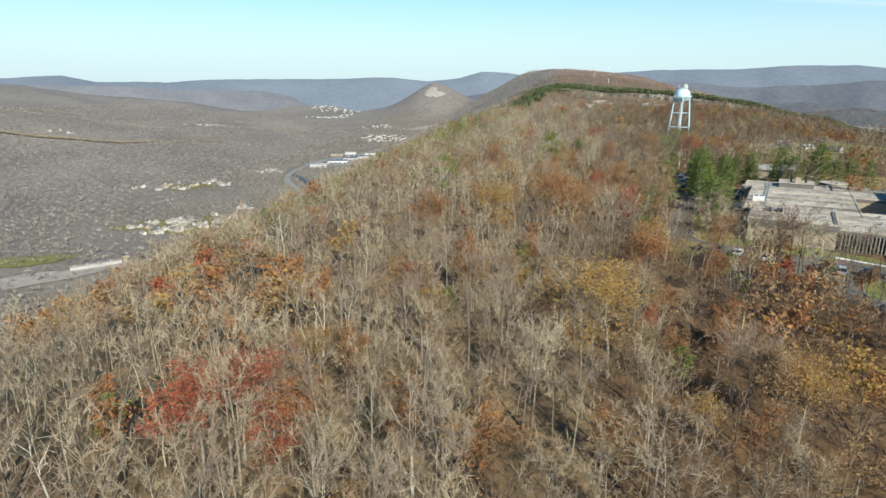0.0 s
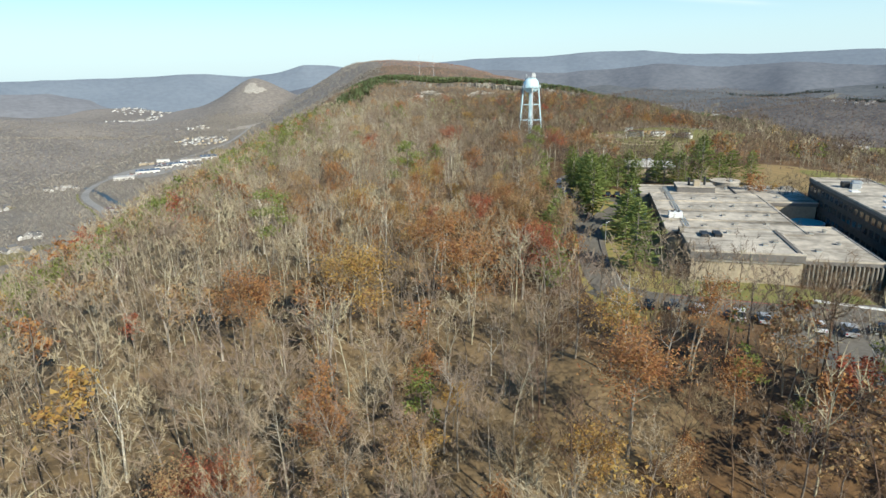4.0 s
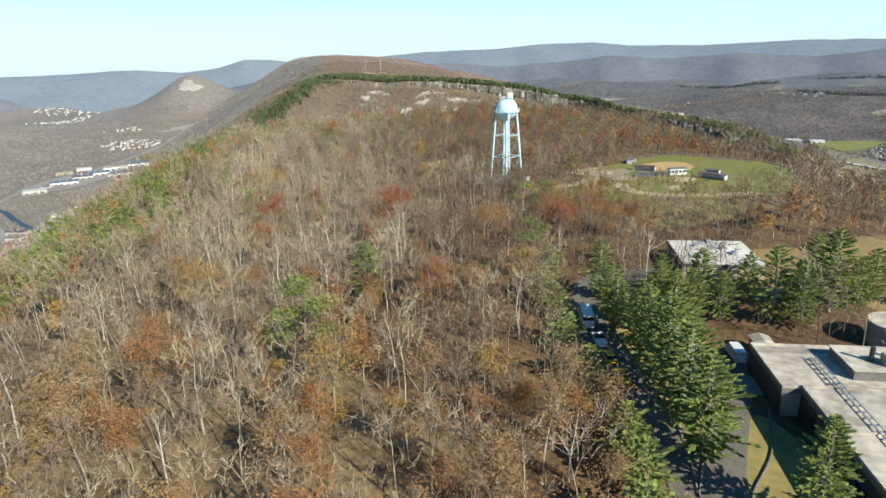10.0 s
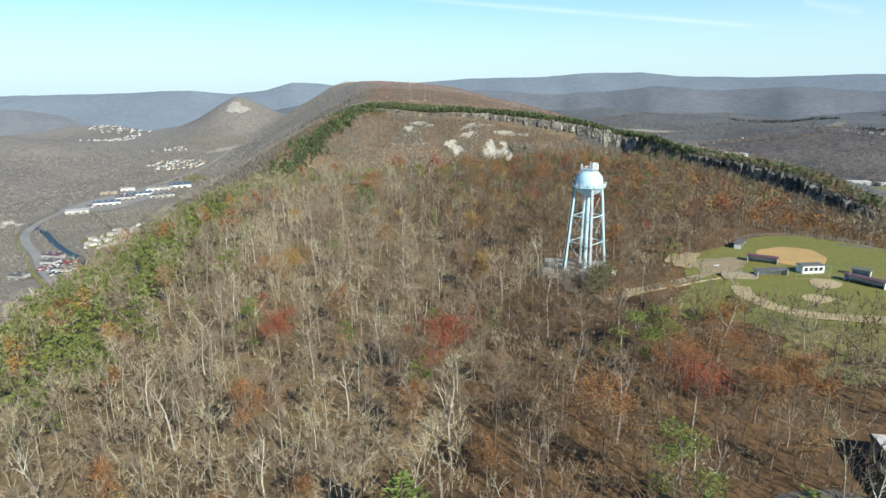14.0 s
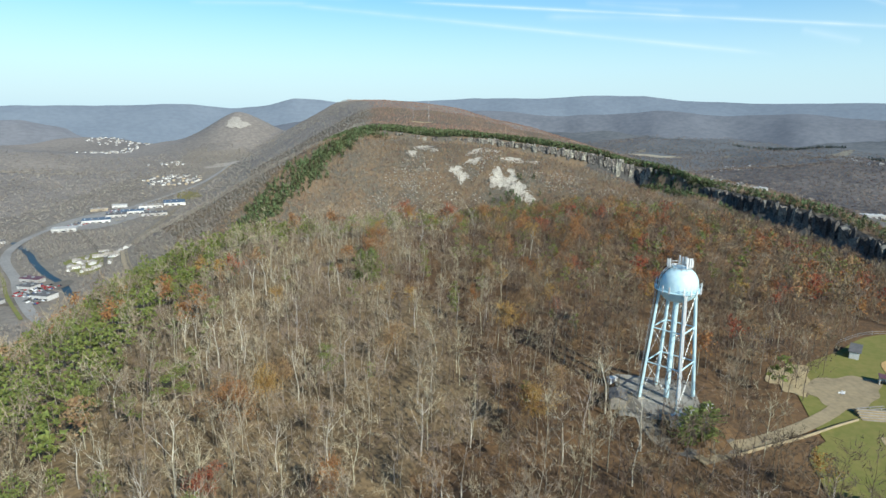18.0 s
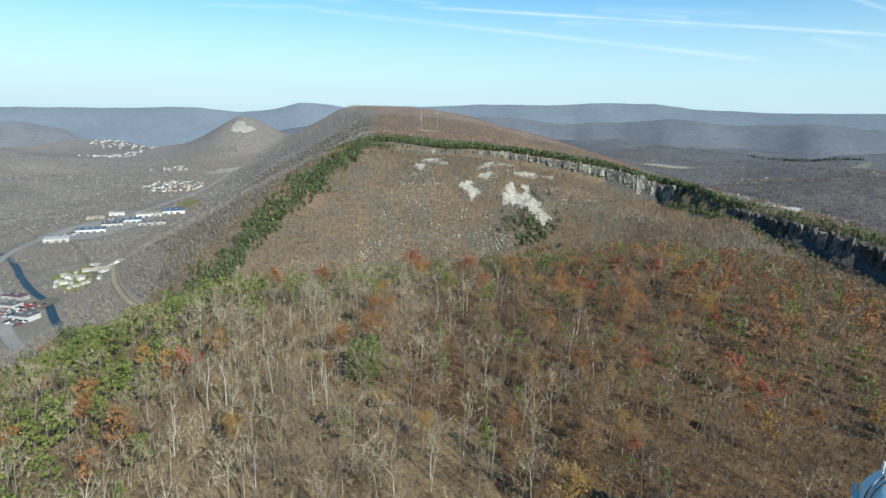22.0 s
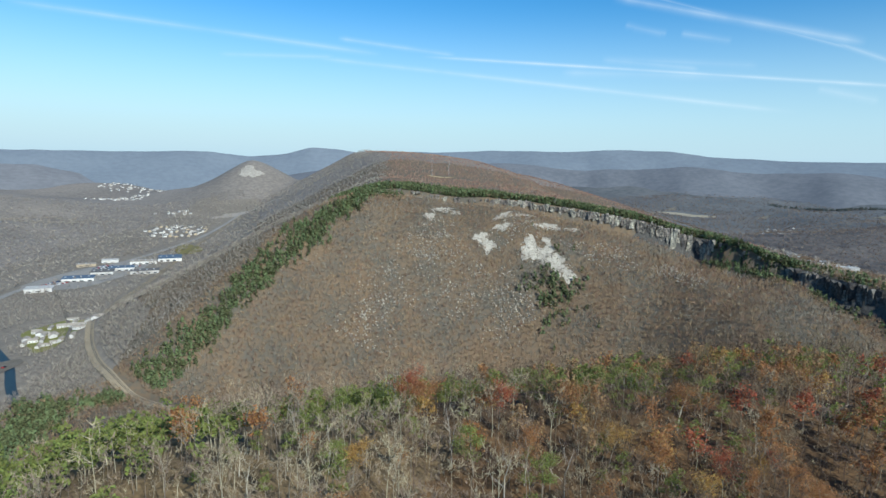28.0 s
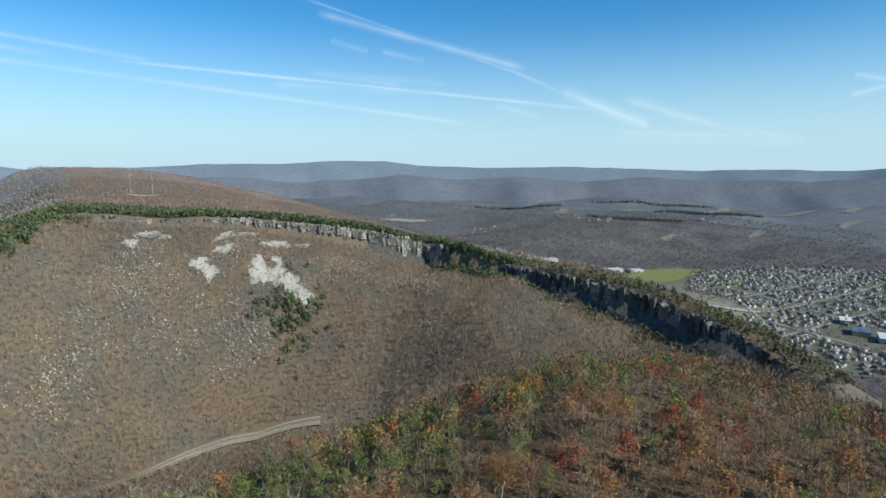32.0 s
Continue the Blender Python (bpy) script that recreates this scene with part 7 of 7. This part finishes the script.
GREYS = [(250, 1190, 60, 45, 0.4), (330, 1160, 50, 40, 0.2), (300, 1230, 40, 30, 0), (420, 1215, 50, 30, 0.5), (520, 1130, 45, 30, -0.6), (590, 1060, 30, 40, -0.4), (200, 1150, 40, 30, 0), (380, 1110, 40, 30, 0)]
rubble("scree_stones", "scattered grey stones between the trees of the slope", [(x_, y_, rx, ry, tn, 330, 1.5) for x_, y_, rx, ry, tn in GREYS], 63, [M_ROCK])

# masts on the mountain
for mx, my, mh in ((459, 1868, 62), (505, 1874, 60)):
    gz = ground_at(mx, my)
    mast = tagged(at_pose(new("radio_mast"), mx, my, gz), "slender steel lattice radio mast on the mountain top", "radio mast", "radio masts")
    for k in range(3):
        c = 2 * math.pi * k / 3
        part("leg", beam_mesh((0.7 * math.cos(c), 0.7 * math.sin(c), -1), (0.5 * math.cos(c), 0.5 * math.sin(c), mh), 0.06, sides=4), M_STEEL if k else M_CAR["red"], mast)
    for j in range(int(mh // 4)):
        for k in range(3):
            c, e = 2 * math.pi * k / 3, 2 * math.pi * (k + 1) / 3
            part("brace", beam_mesh((0.7 * math.cos(c), 0.7 * math.sin(c), 4 * j), (0.65 * math.cos(e), 0.65 * math.sin(e), 4 * j + 4), 0.08, sides=3), M_STEEL, mast)
blotch("mast_clearing", 482, 1868, 34, 9, radians(-8), M_PALEDIRT, 1.2, "pale bare clearing at the foot of the masts", "ground", 0.15, 1)

# ---- valley floor ----
M_BALLAST = mat("rail_ballast", (0.36, 0.30, 0.21), (0.25, 0.21, 0.15), size=2, big=30)
ribbon("railway_bed", RAIL, 11, M_BALLAST, 0.9, "curved gravel bed of a double-track railway", "railway", 12, None, 4)
for off in (-3.2, -1.75, 1.75, 3.2):
    c = smooth_line(RAIL, 14)
    dd = np.gradient(c, axis=0)
    dd /= np.linalg.norm(dd, axis=1)[:, None]
    ribbon("rail", (c + np.stack([dd[:, 1], -dd[:, 0]], -1) * off).tolist(), 0.45, M_DARKMETAL, 1.35, "rusty steel rail on the railway bed", "railway", 14, None, 2)
ribbon("highway", [(-120, 960), (-190, 1050), (-232, 1104), (-285, 1215), (-320, 1307), (-372, 1420), (-398, 1510), (-405, 1606), (-396, 1700), (-372, 1790), (-330, 1890), (-270, 2030), (-215, 2200), (-160, 2420), (-115, 2700), (-60, 3000)], 15, M_HIGHWAY, 1.0, "wide grey highway along the valley floor", "road", 15, None, 4)
ribbon("highway_shoulder", [(-246, 1100), (-300, 1213), (-336, 1305), (-388, 1420), (-414, 1510)], 5, M_GRASS, 1.2, "strip of grass beside the highway", "verge", 15)
ribbon("stream", [(-420, 1600), (-360, 1490), (-330, 1420), (-285, 1330), (-242, 1258), (-205, 1168), (-160, 1085), (-70, 1015), (60, 985), (250, 975)], 11, M_WATER, 0.3, "dark blue-grey creek winding through the valley", "water", 12, None, 4)
ribbon("country_road", [(-200, 1330), (-214, 1400), (-240, 1470), (-290, 1600), (-330, 1690)], 6, M_ASPHALT, 0.9, "narrow road through the valley settlement", "road", 12)
ribbon("power_line_cut", [(-2300, 1500), (-1700, 1760), (-1250, 1900), (-1050, 1985), (-800, 2150)], 34, M_TANGRAVEL, 2.5, "pale grassy strip along the far hillside", "verge", 25, None, 4)
blotch("valley_field", -566, 765, 60, 26, 0.3, M_GRASS, 1.0, "green field on the valley floor", "field", 0.1)
blotch("valley_field", -160, 2190, 35, 90, 0.15, M_ROUGH, 1.0, "dry green field beside the shops", "field", 0.1, 2)
blotch("shoulder_field", 1800, 2625, 120, 62, -1.05, mat("tan_stubble", (0.43, 0.38, 0.28), (0.33, 0.29, 0.21), size=6, big=60), 0.8, "tan stubble field on the low eastern shoulder", "field", 0.1, 12)
blotch("lot_surface", -300, 1860, 70, 190, -0.38, M_HIGHWAY, 0.7, "asphalt lots round the valley shops", "pavement", 0.08, 3)
blotch("lot_surface", -266, 1225, 24, 62, -0.45, M_ASPHALT, 0.8, "asphalt car lot beside the highway", "pavement", 0.06, 4)
blotch("settlement_grass", -222, 1405, 48, 85, -0.25, M_GRASS, 0.6, "patchy grass round the valley homes", "field", 0.15, 5)
blotch("settlement_grass", -432, 985, 105, 62, 0.4, M_ROUGH, 0.7, "patchy grass round the valley homes", "field", 0.2, 6)
blotch("settlement_grass", -590, 1375, 80, 40, 0.3, M_ROUGH, 0.7, "patchy ground round the valley homes", "field", 0.2, 7)
blotch("gravel_works", -500, 690, 85, 26, 0.62, M_GRAVEL, 1.0, "pale gravel yard on the valley floor", "pavement", 0.15, 8)
blotch("gravel_works", -425, 752, 40, 12, 0.7, M_GRAVEL, 1.2, "pale gravel yard on the valley floor", "pavement", 0.15, 9)
blotch("bare_ground", -60, 2950, 120, 40, 0.3, M_GRAVEL, 1.0, "bare pale earth beside the railway", "ground", 0.2, 3)
for qx, qy, qr, qs in ((-58, 3500, 34, 50), (-30, 3470, 40, 34), (-75, 3462, 26, 24)):
    blotch("quarry_scar", qx, qy, qr, qs, 0.3, M_SCAR, 2.0 + qr * 0.01, "pale rock scar of a quarry on a conical hill", "quarry", 0.16, qx)
blotch("ridge_field", 1065, 1690, 95, 45, -0.2, M_PALEDIRT, 1.5, "tan mown field on the mountain's shoulder", "field", 0.1, 2)
blotch("ridge_field", 1610, 1262, 150, 50, -0.35, M_GRASS, 1.5, "green field beside long white sheds", "field", 0.12, 4)
blotch("ridge_field", 1560, 1240, 175, 48, -0.1, M_GRASS, 1.5, "green field below the wooded edge", "field", 0.12, 7)
blotch("hill_field", 1260, 1525, 60, 18, -0.3, M_PALEDIRT, 1.5, "bare tan field on the hillside", "field", 0.14, 3)
blotch("hill_field", 1105, 1520, 50, 20, -0.3, M_PALEDIRT, 1.5, "bare tan field on the hillside", "field", 0.12, 5)
blotch("town_grass", 1620, 1090, 130, 40, 0.05, M_GRASS, 1.0, "green park on the edge of the town", "field", 0.12, 6)
M_TOWNYARD = mat("town_yards", (0.16, 0.16, 0.085), (0.15, 0.135, 0.11), size=14, big=45, patch=0.5)
blotch("town_ground", 1500, 860, 520, 330, 0.1, M_TOWNYARD, 0.5, "streets and gardens of the valley town", "ground", 0.08, 2, 10, 60)

M_OFFWHITE = mat("weathered_white_siding", (0.60, 0.59, 0.565), (0.46, 0.45, 0.43), size=2, big=9, vary="object", amount=0.25)
M_FARPINE = mat("distant_evergreens", (0.135, 0.15, 0.135), (0.10, 0.115, 0.107), size=25, big=100)
M_FARFIELD = mat("distant_stubble", (0.26, 0.235, 0.18), (0.19, 0.18, 0.15), size=20, big=120)
for fx, fy, frx, fry, ft in ((3829, 3015, 150, 40, 0.4), (3259, 1815, 150, 45, 0.2), (3187, 1437, 180, 35, -0.2), (2600, 2350, 110, 30, 0.3), (3000, 2900, 140, 40, 0.5), (3500, 2500, 160, 45, 0.3), (2900, 1150, 120, 30, 0.0), (2250, 2050, 70, 16, 0.4), (2420, 1320, 80, 18, 0.1), (2050, 2450, 60, 14, 0.5), (2750, 2050, 90, 20, 0.3), (3100, 3300, 120, 26, 0.6), (2100, 1500, 60, 15, 0.2), (3350, 1250, 130, 26, 0.0), (1850, 2800, 60, 14, 0.6), (3700, 2250, 150, 30, 0.2)):
    blotch("distant_field", fx, fy, frx, fry, ft, M_FARFIELD, 2.0, "pale tan field between distant woods", "field", 0.2, fx * 0.01)
rngE = np.random.default_rng(91)
ex, ey = [], []
for fx, fy, frx, fry, ft in ((3183, 2163, 330, 16, -0.95), (3396, 3237, 300, 18, -0.8), (2750, 1650, 240, 13, -1.05), (3600, 1900, 320, 16, -1.1), (2300, 1750, 200, 10, -0.9), (2600, 2650, 260, 13, -0.75)):
    r, c = np.sqrt(rngE.random(260)), rngE.uniform(0, 2 * math.pi, 260)
    u, w = r * np.cos(c) * frx, r * np.sin(c) * fry
    ex.append(fx + u * math.cos(ft) - w * math.sin(ft))
    ey.append(fy + u * math.sin(ft) + w * math.cos(ft))
ex, ey = np.concatenate(ex), np.concatenate(ey)
grove("evergreen_belt", "dark belts of distant evergreens between the fields", PUFF, rising(ex, ey), rngE.uniform(0.9, 1.5, len(ex)), [M_FARPINE] * 3, 92, "woodland")


def warehouse(x, y, turn, lx, ly, h, wall, roof, label):
    z = ground_at(x, y)
    w = tagged(at_pose(new("warehouse"), x, y, z, turn), label, "building", "valley shops")
    part("outer_wall", box_mesh(-lx / 2, lx / 2, -ly / 2, ly / 2, -1, h), wall, w)
    part("roof", box_mesh(-lx / 2 - 0.5, lx / 2 + 0.5, -ly / 2 - 0.5, ly / 2 + 0.5, h, h + 0.7), roof, w)
    for k in range(max(2, int(lx // 14))):
        part("window", box_mesh(-lx / 2 + 5 + 14 * k, -lx / 2 + 12 + 14 * k, -ly / 2 - 0.12, -ly / 2 - 0.03, 0.8, h - 4), M_GLASS, w)
        part("roof_unit", box_mesh(-lx / 2 + 4 + 14 * k, -lx / 2 + 7 + 14 * k, -2, 1.5, h + 0.7, h + 2.2), M_STEEL, w)
    return w


for x_, y_, tn, lx, ly, h, wall, roof, label in [
        (-358, 1700, 0.15, 46, 30, 7, M_OFFWHITE, M_OFFWHITE, "long low white shop with a white roof in the valley"), (-318, 1795, 0.15, 58, 34, 7, M_OFFWHITE, M_BLUEROOF, "low shop with a blue-grey roof in the valley"),
        (-290, 1862, 0.15, 44, 36, 7, M_OFFWHITE, M_GREYROOF, "low shop with a grey roof in the valley"), (-262, 1905, 0.15, 52, 30, 7, M_OFFWHITE, M_BLUEROOF, "low shop with a blue-grey roof in the valley"),
        (-232, 1985, 0.15, 58, 30, 7, M_OFFWHITE, M_GRAVEL, "long pale shop in the valley"), (-205, 1862, 0.15, 58, 26, 7, M_OFFWHITE, M_GREYROOF, "long white shop with a grey roof in the valley"),
        (-180, 2030, 0.15, 54, 56, 8, M_OFFWHITE, M_BLUEROOF, "large store with a dark blue-grey roof in the valley"), (-312, 2010, 0.2, 36, 22, 6, M_OFFWHITE, M_OFFWHITE, "small white shop in the valley"),
        (-350, 1960, 0.3, 40, 18, 6, M_BRICK, M_GRAVEL, "low tan shop in the valley"), (-292, 1290, -0.5, 34, 14, 6, M_OFFWHITE, M_MAROON, "car dealer's hall with a maroon roof"),
        (-284, 1250, -0.5, 24, 18, 6, M_OFFWHITE, M_GREYROOF, "car dealer's hall with a grey roof"), (-246, 1192, -0.5, 26, 20, 7, M_OFFWHITE, M_GREYROOF, "white car dealer's hall with a dark roof"),
        (-305, 1180, -0.5, 22, 18, 6, M_OFFWHITE, M_GREYROOF, "white car dealer's hall with a dark roof"), (-455, 742, 0.65, 60, 7, 5, M_OFFWHITE, M_GRAVEL, "long low shed at the gravel yard"), (-430, 770, 0.65, 8, 7, 9, M_BRICK, M_MAROON, "small tall tan building at the gravel yard"),
        (820, 1030, -0.5, 30, 12, 7, M_OFFWHITE, M_OFFWHITE, "white block on the mountain's shoulder"), (790, 1052, -0.5, 22, 9, 5, M_OFFWHITE, M_GREYROOF, "low white building on the mountain's shoulder"), (770, 1075, -0.5, 12, 8, 4, M_OFFWHITE, M_GREYROOF, "small white building on the mountain's shoulder"),
        (1530, 1362, -0.5, 52, 26, 8, M_OFFWHITE, M_OFFWHITE, "long white shed beside a green field"), (1574, 1318, -0.5, 36, 22, 8, M_OFFWHITE, M_OFFWHITE, "long white shed beside a green field"), (1478, 1392, -0.5, 22, 14, 5, M_OFFWHITE, M_OFFWHITE, "small white shed beside a green field"),
        (1290, 690, 0.3, 44, 30, 9, M_OFFWHITE, M_OFFWHITE, "large white industrial hall in the town"), (1310, 735, 0.3, 40, 26, 8, M_BRICK, M_BLUEROOF, "industrial hall with a blue roof in the town"), (1380, 775, 0.3, 36, 18, 8, M_BRICK, M_OFFWHITE, "brick hall with a pale roof in the town")]:
    warehouse(x_, y_, tn, lx, ly, h, wall, roof, label)


# ---- houses ----
def house_mesh(lx, ly, h, pitch, which):
    if which == "walls":
        bm = bmesh.new()
        pr = [(-ly / 2, -1.5), (ly / 2, -1.5), (ly / 2, h), (0, h + pitch), (-ly / 2, h)]
        a = [bm.verts.new((-lx / 2, py, pz)) for py, pz in pr]
        b = [bm.verts.new((lx / 2, py, pz)) for py, pz in pr]
        for i in range(5):
            j = (i + 1) % 5
            bm.faces.new((a[i], a[j], b[j], b[i]))
        bm.faces.new(a[::-1])
        bm.faces.new(b)
        bmesh.ops.recalc_face_normals(bm, faces=bm.faces)
        return bm
    bm = bmesh.new()
    o = 0.5
    pr = [(-ly / 2 - o, h - 0.3), (0, h + pitch + 0.1), (ly / 2 + o, h - 0.3), (ly / 2 + o, h - 0.05), (0, h + pitch + 0.4), (-ly / 2 - o, h - 0.05)]
    a = [bm.verts.new((-lx / 2 - o, py, pz)) for py, pz in pr]
    b = [bm.verts.new((lx / 2 + o, py, pz)) for py, pz in pr]
    for i in range(6):
        j = (i + 1) % 6
        bm.faces.new((a[i], a[j], b[j], b[i]))
    bm.faces.new(a[::-1])
    bm.faces.new(b)
    bmesh.ops.recalc_face_normals(bm, faces=bm.faces)
    return bm


def house_thing(name, label, lx, ly, h, pitch, wall, roof, group):
    r = tagged(new(name), label, "house", group)
    part("outer_wall", house_mesh(lx, ly, h, pitch, "walls"), wall, r)
    part("roof", house_mesh(lx, ly, h, pitch, "roof"), roof, r)
    for k in range(3):
        part("window", box_mesh(-lx / 2 + 1.5 + k * (lx - 4) / 2, -lx / 2 + 2.7 + k * (lx - 4) / 2, -ly / 2 - 0.06, -ly / 2 - 0.01, 1, 2.4), M_GLASS, r)
    return r


homes = [house_thing("mobile_home", "long low white mobile home in the valley", 16, 5, 3.2, 0.8, M_OFFWHITE, M_GRAVEL, "homes in the valley"),
         house_thing("house", "small white house with a grey roof in the valley", 11, 8, 4.5, 2.4, M_OFFWHITE, M_GREYROOF, "homes in the valley"),
         house_thing("house", "pale house with a light roof in the valley", 12, 9, 4.0, 2.0, M_OFFWHITE, M_GRAVEL, "homes in the valley"),
         house_thing("house", "tan house with a grey roof in the valley", 12, 9, 5.0, 2.5, M_BRICK, M_GREYROOF, "homes in the valley")]
rngV = random.Random(21)
first = [True] * 4
for cx_, cy_, rx_, ry_, tn, num, kinds in [(-215, 1405, 44, 92, -0.25, 44, (0, 0, 0, 2)), (-432, 985, 95, 60, 0.5, 46, (0, 1, 2, 2, 3)), (-600, 1385, 120, 55, 0.3, 34, (1, 2, 2, 3)), (-470, 1600, 40, 25, 0.3, 9, (1, 2)), (-380, 1120, 30, 30, 0, 8, (1, 2)),
                                          (-250, 2580, 95, 150, 0, 78, (1, 1, 2, 3)), (-720, 4150, 190, 220, 0.3, 60, (1, 2)), (-640, 3620, 110, 70, 0.2, 26, (1, 2)), (-300, 3040, 110, 50, 0.2, 14, (1, 2)), (2300, 1900, 260, 120, 0.4, 16, (1, 2)), (2700, 1500, 260, 130, 0.2, 16, (1, 2)), (1750, 2100, 160, 60, 0.5, 12, (1, 2)), (-1075, 2700, 90, 30, 0.3, 14, (1, 2)), (-1265, 1985, 40, 20, 0, 5, (1, 2)), (800, 1090, 60, 25, -0.5, 7, (1, 2)), (1160, 1490, 70, 25, -0.3, 12, (1, 2)), (960, 1250, 60, 30, -0.6, 6, (1, 2)), (-680, 3650, 160, 90, 0.2, 22, (1, 2))]:
    for _ in range(num):
        r, c = math.sqrt(rngV.random()), rngV.uniform(0, 6.28)
        u, w = r * math.cos(c) * rx_, r * math.sin(c) * ry_
        px, py = cx_ + u * math.cos(tn) - w * math.sin(tn), cy_ + u * math.sin(tn) + w * math.cos(tn)
        k = rngV.choice(kinds)
        m = Matrix.Translation((px, py, ground_at(px, py) + 0.4)) @ Matrix.Rotation(tn + rngV.choice((0.3, 1.87, 0.5, 2.0)), 4, "Z")
        if first[k]:
            first[k] = False
            homes[k].matrix_basis = m
        else:
            copy_thing(homes[k], m)

# the town beyond the mountain's shoulder: streets, and rows of houses too many to count
M_TWALL = mat("town_walls", (0.56, 0.545, 0.505), (0.24, 0.23, 0.205), size=7, big=14, vary="island", amount=0.5)
M_TROOF = mat("town_roofs", (0.24, 0.23, 0.22), (0.10, 0.097, 0.095), size=6, big=30, vary="island", amount=0.6)
streets = [((1215, 700), (1330, 1010)), ((1330, 640), (1560, 1060)), ((1450, 600), (1760, 1080)), ((1590, 600), (1930, 1060)), ((1120, 830), (1900, 700)), ((1150, 930), (2000, 800)), ((1200, 1030), (2050, 900))]
for a_, b_ in streets:
    ribbon("street", [a_, ((a_[0] + b_[0]) / 2 + 4, (a_[1] + b_[1]) / 2), b_], 7, M_HIGHWAY, 1.0, "pale town street between rows of houses", "road", 30)
rows_v, rows_f, rows_m, off = [], [], [], 0
rngN = np.random.default_rng(77)
hx, hy = np.meshgrid(np.arange(1080, 2150, 13.0), np.arange(560, 1230, 17.5))
hx, hy = hx.ravel() + rngN.uniform(-7, 7, hx.size), hy.ravel() + rngN.uniform(-9, 9, hy.size)
ok = (np.hypot((hx - 1500) / 560, (hy - 880) / 360) < 1) & (rngN.random(hx.size) < 0.8)
for a_, b_ in streets:
    ok &= ~near_line(hx, hy, [a_, b_], 10)
ok &= np.hypot((hx - 1290) / 90, (hy - 715) / 70) > 1
hz = land(hx, hy)
ok &= (hz < -150) & (hx > 1225 + 2.15 * (hy - 1000))
for x_, y_, z_ in zip(hx[ok], hy[ok], hz[ok]):
    lx, ly, h, p = rngN.uniform(5.5, 9.5), rngN.uniform(5, 6.8), rngN.uniform(3.5, 5.6), rngN.uniform(1.8, 2.8)
    tn = 1.03 + (1.57 if rngN.random() < 0.4 else 0)
    c, s = math.cos(tn), math.sin(tn)
    base = [(-lx / 2, -ly / 2, -1), (lx / 2, -ly / 2, -1), (lx / 2, ly / 2, -1), (-lx / 2, ly / 2, -1), (-lx / 2, -ly / 2, h), (lx / 2, -ly / 2, h), (lx / 2, ly / 2, h), (-lx / 2, ly / 2, h), (-lx / 2, 0, h + p), (lx / 2, 0, h + p)]
    roof = [(-lx / 2 - 0.4, -ly / 2 - 0.4, h - 0.2), (lx / 2 + 0.4, -ly / 2 - 0.4, h - 0.2), (lx / 2 + 0.4, 0, h + p + 0.15), (-lx / 2 - 0.4, 0, h + p + 0.15), (-lx / 2 - 0.4, ly / 2 + 0.4, h - 0.2), (lx / 2 + 0.4, ly / 2 + 0.4, h - 0.2)]
    for px, py, pz in base + roof:
        rows_v.append((x_ + px * c - py * s, y_ + px * s + py * c, z_ + pz))
    for f in ((0, 1, 5), (0, 5, 4), (1, 2, 6), (1, 6, 5), (2, 3, 7), (2, 7, 6), (3, 0, 4), (3, 4, 7), (4, 7, 8), (5, 9, 6)):
        rows_f.append([q + off for q in f])
        rows_m.append(0)
    for f in ((10, 11, 12), (10, 12, 13), (13, 12, 15), (13, 15, 14)):
        rows_f.append([q + off for q in f])
        rows_m.append(1)
    off += 16
tagged(new("town_houses", mesh_from("town_houses", rows_v, rows_f, [M_TWALL, M_TROOF], rows_m)), "dense rows of small grey and white town houses", "houses", kind="stuff")
tx, ty = rngN.uniform(1080, 2050, 5200), rngN.uniform(560, 1220, 5200)
okt = (np.hypot((tx - 1500) / 540, (ty - 880) / 350) < 1) & (tx > 1200 + 2.15 * (ty - 1000))
grove("town_trees", "bare trees between the town houses", FAR2, rising(tx[okt], ty[okt]), rngN.uniform(0.5, 0.9, okt.sum()), [M_EASTTREE, M_EASTTREE], 85)
# cars on the valley lots, too small and many to part
lot_v, lot_f, lot_m, off = [], [], [], 0
LOT_PAINT = [M_CAR[k] for k in ("white", "silver", "black", "red", "blue", "grey")]
for x0, y0, nx_, ny_, tn in ((-266, 1232, 5, 18, -0.45), (-250, 1180, 4, 9, -0.45), (-345, 1760, 4, 14, -0.38), (-300, 1935, 4, 14, -0.38), (-240, 1930, 3, 12, -0.38)):
    for i in range(nx_):
        for j in range(ny_):
            if rngN.random() < 0.3:
                continue
            u, w = (i - nx_ / 2) * 8.0, (j - ny_ / 2) * 3.4
            px, py = x0 + u * math.cos(tn) - w * math.sin(tn), y0 + u * math.sin(tn) + w * math.cos(tn)
            pz = -177 + 1.2
            k = int(rngN.integers(0, 6))
            for (l, wd, z0, z1, sh_) in ((2.2, 0.9, 0.2, 0.9, 0), (1.1, 0.75, 0.9, 1.5, -0.2)):
                q = [(-l + sh_, -wd, z0), (l + sh_, -wd, z0), (l + sh_, wd, z0), (-l + sh_, wd, z0), (-l * 0.9 + sh_, -wd, z1), (l * 0.8 + sh_, -wd, z1), (l * 0.8 + sh_, wd, z1), (-l * 0.9 + sh_, wd, z1)]
                for ax, ay, az in q:
                    lot_v.append((px + ax * math.cos(tn) - ay * math.sin(tn), py + ax * math.sin(tn) + ay * math.cos(tn), pz + az))
                for f in ((0, 1, 5, 4), (1, 2, 6, 5), (2, 3, 7, 6), (3, 0, 4, 7), (4, 5, 6, 7)):
                    lot_f.append([g_ + off for g_ in f])
                    lot_m.append(k)
                off += 8
tagged(new("lot_cars", mesh_from("lot_cars", lot_v, lot_f, LOT_PAINT, lot_m)), "rows of parked cars of many colours on the valley lots", "vehicles", kind="stuff")
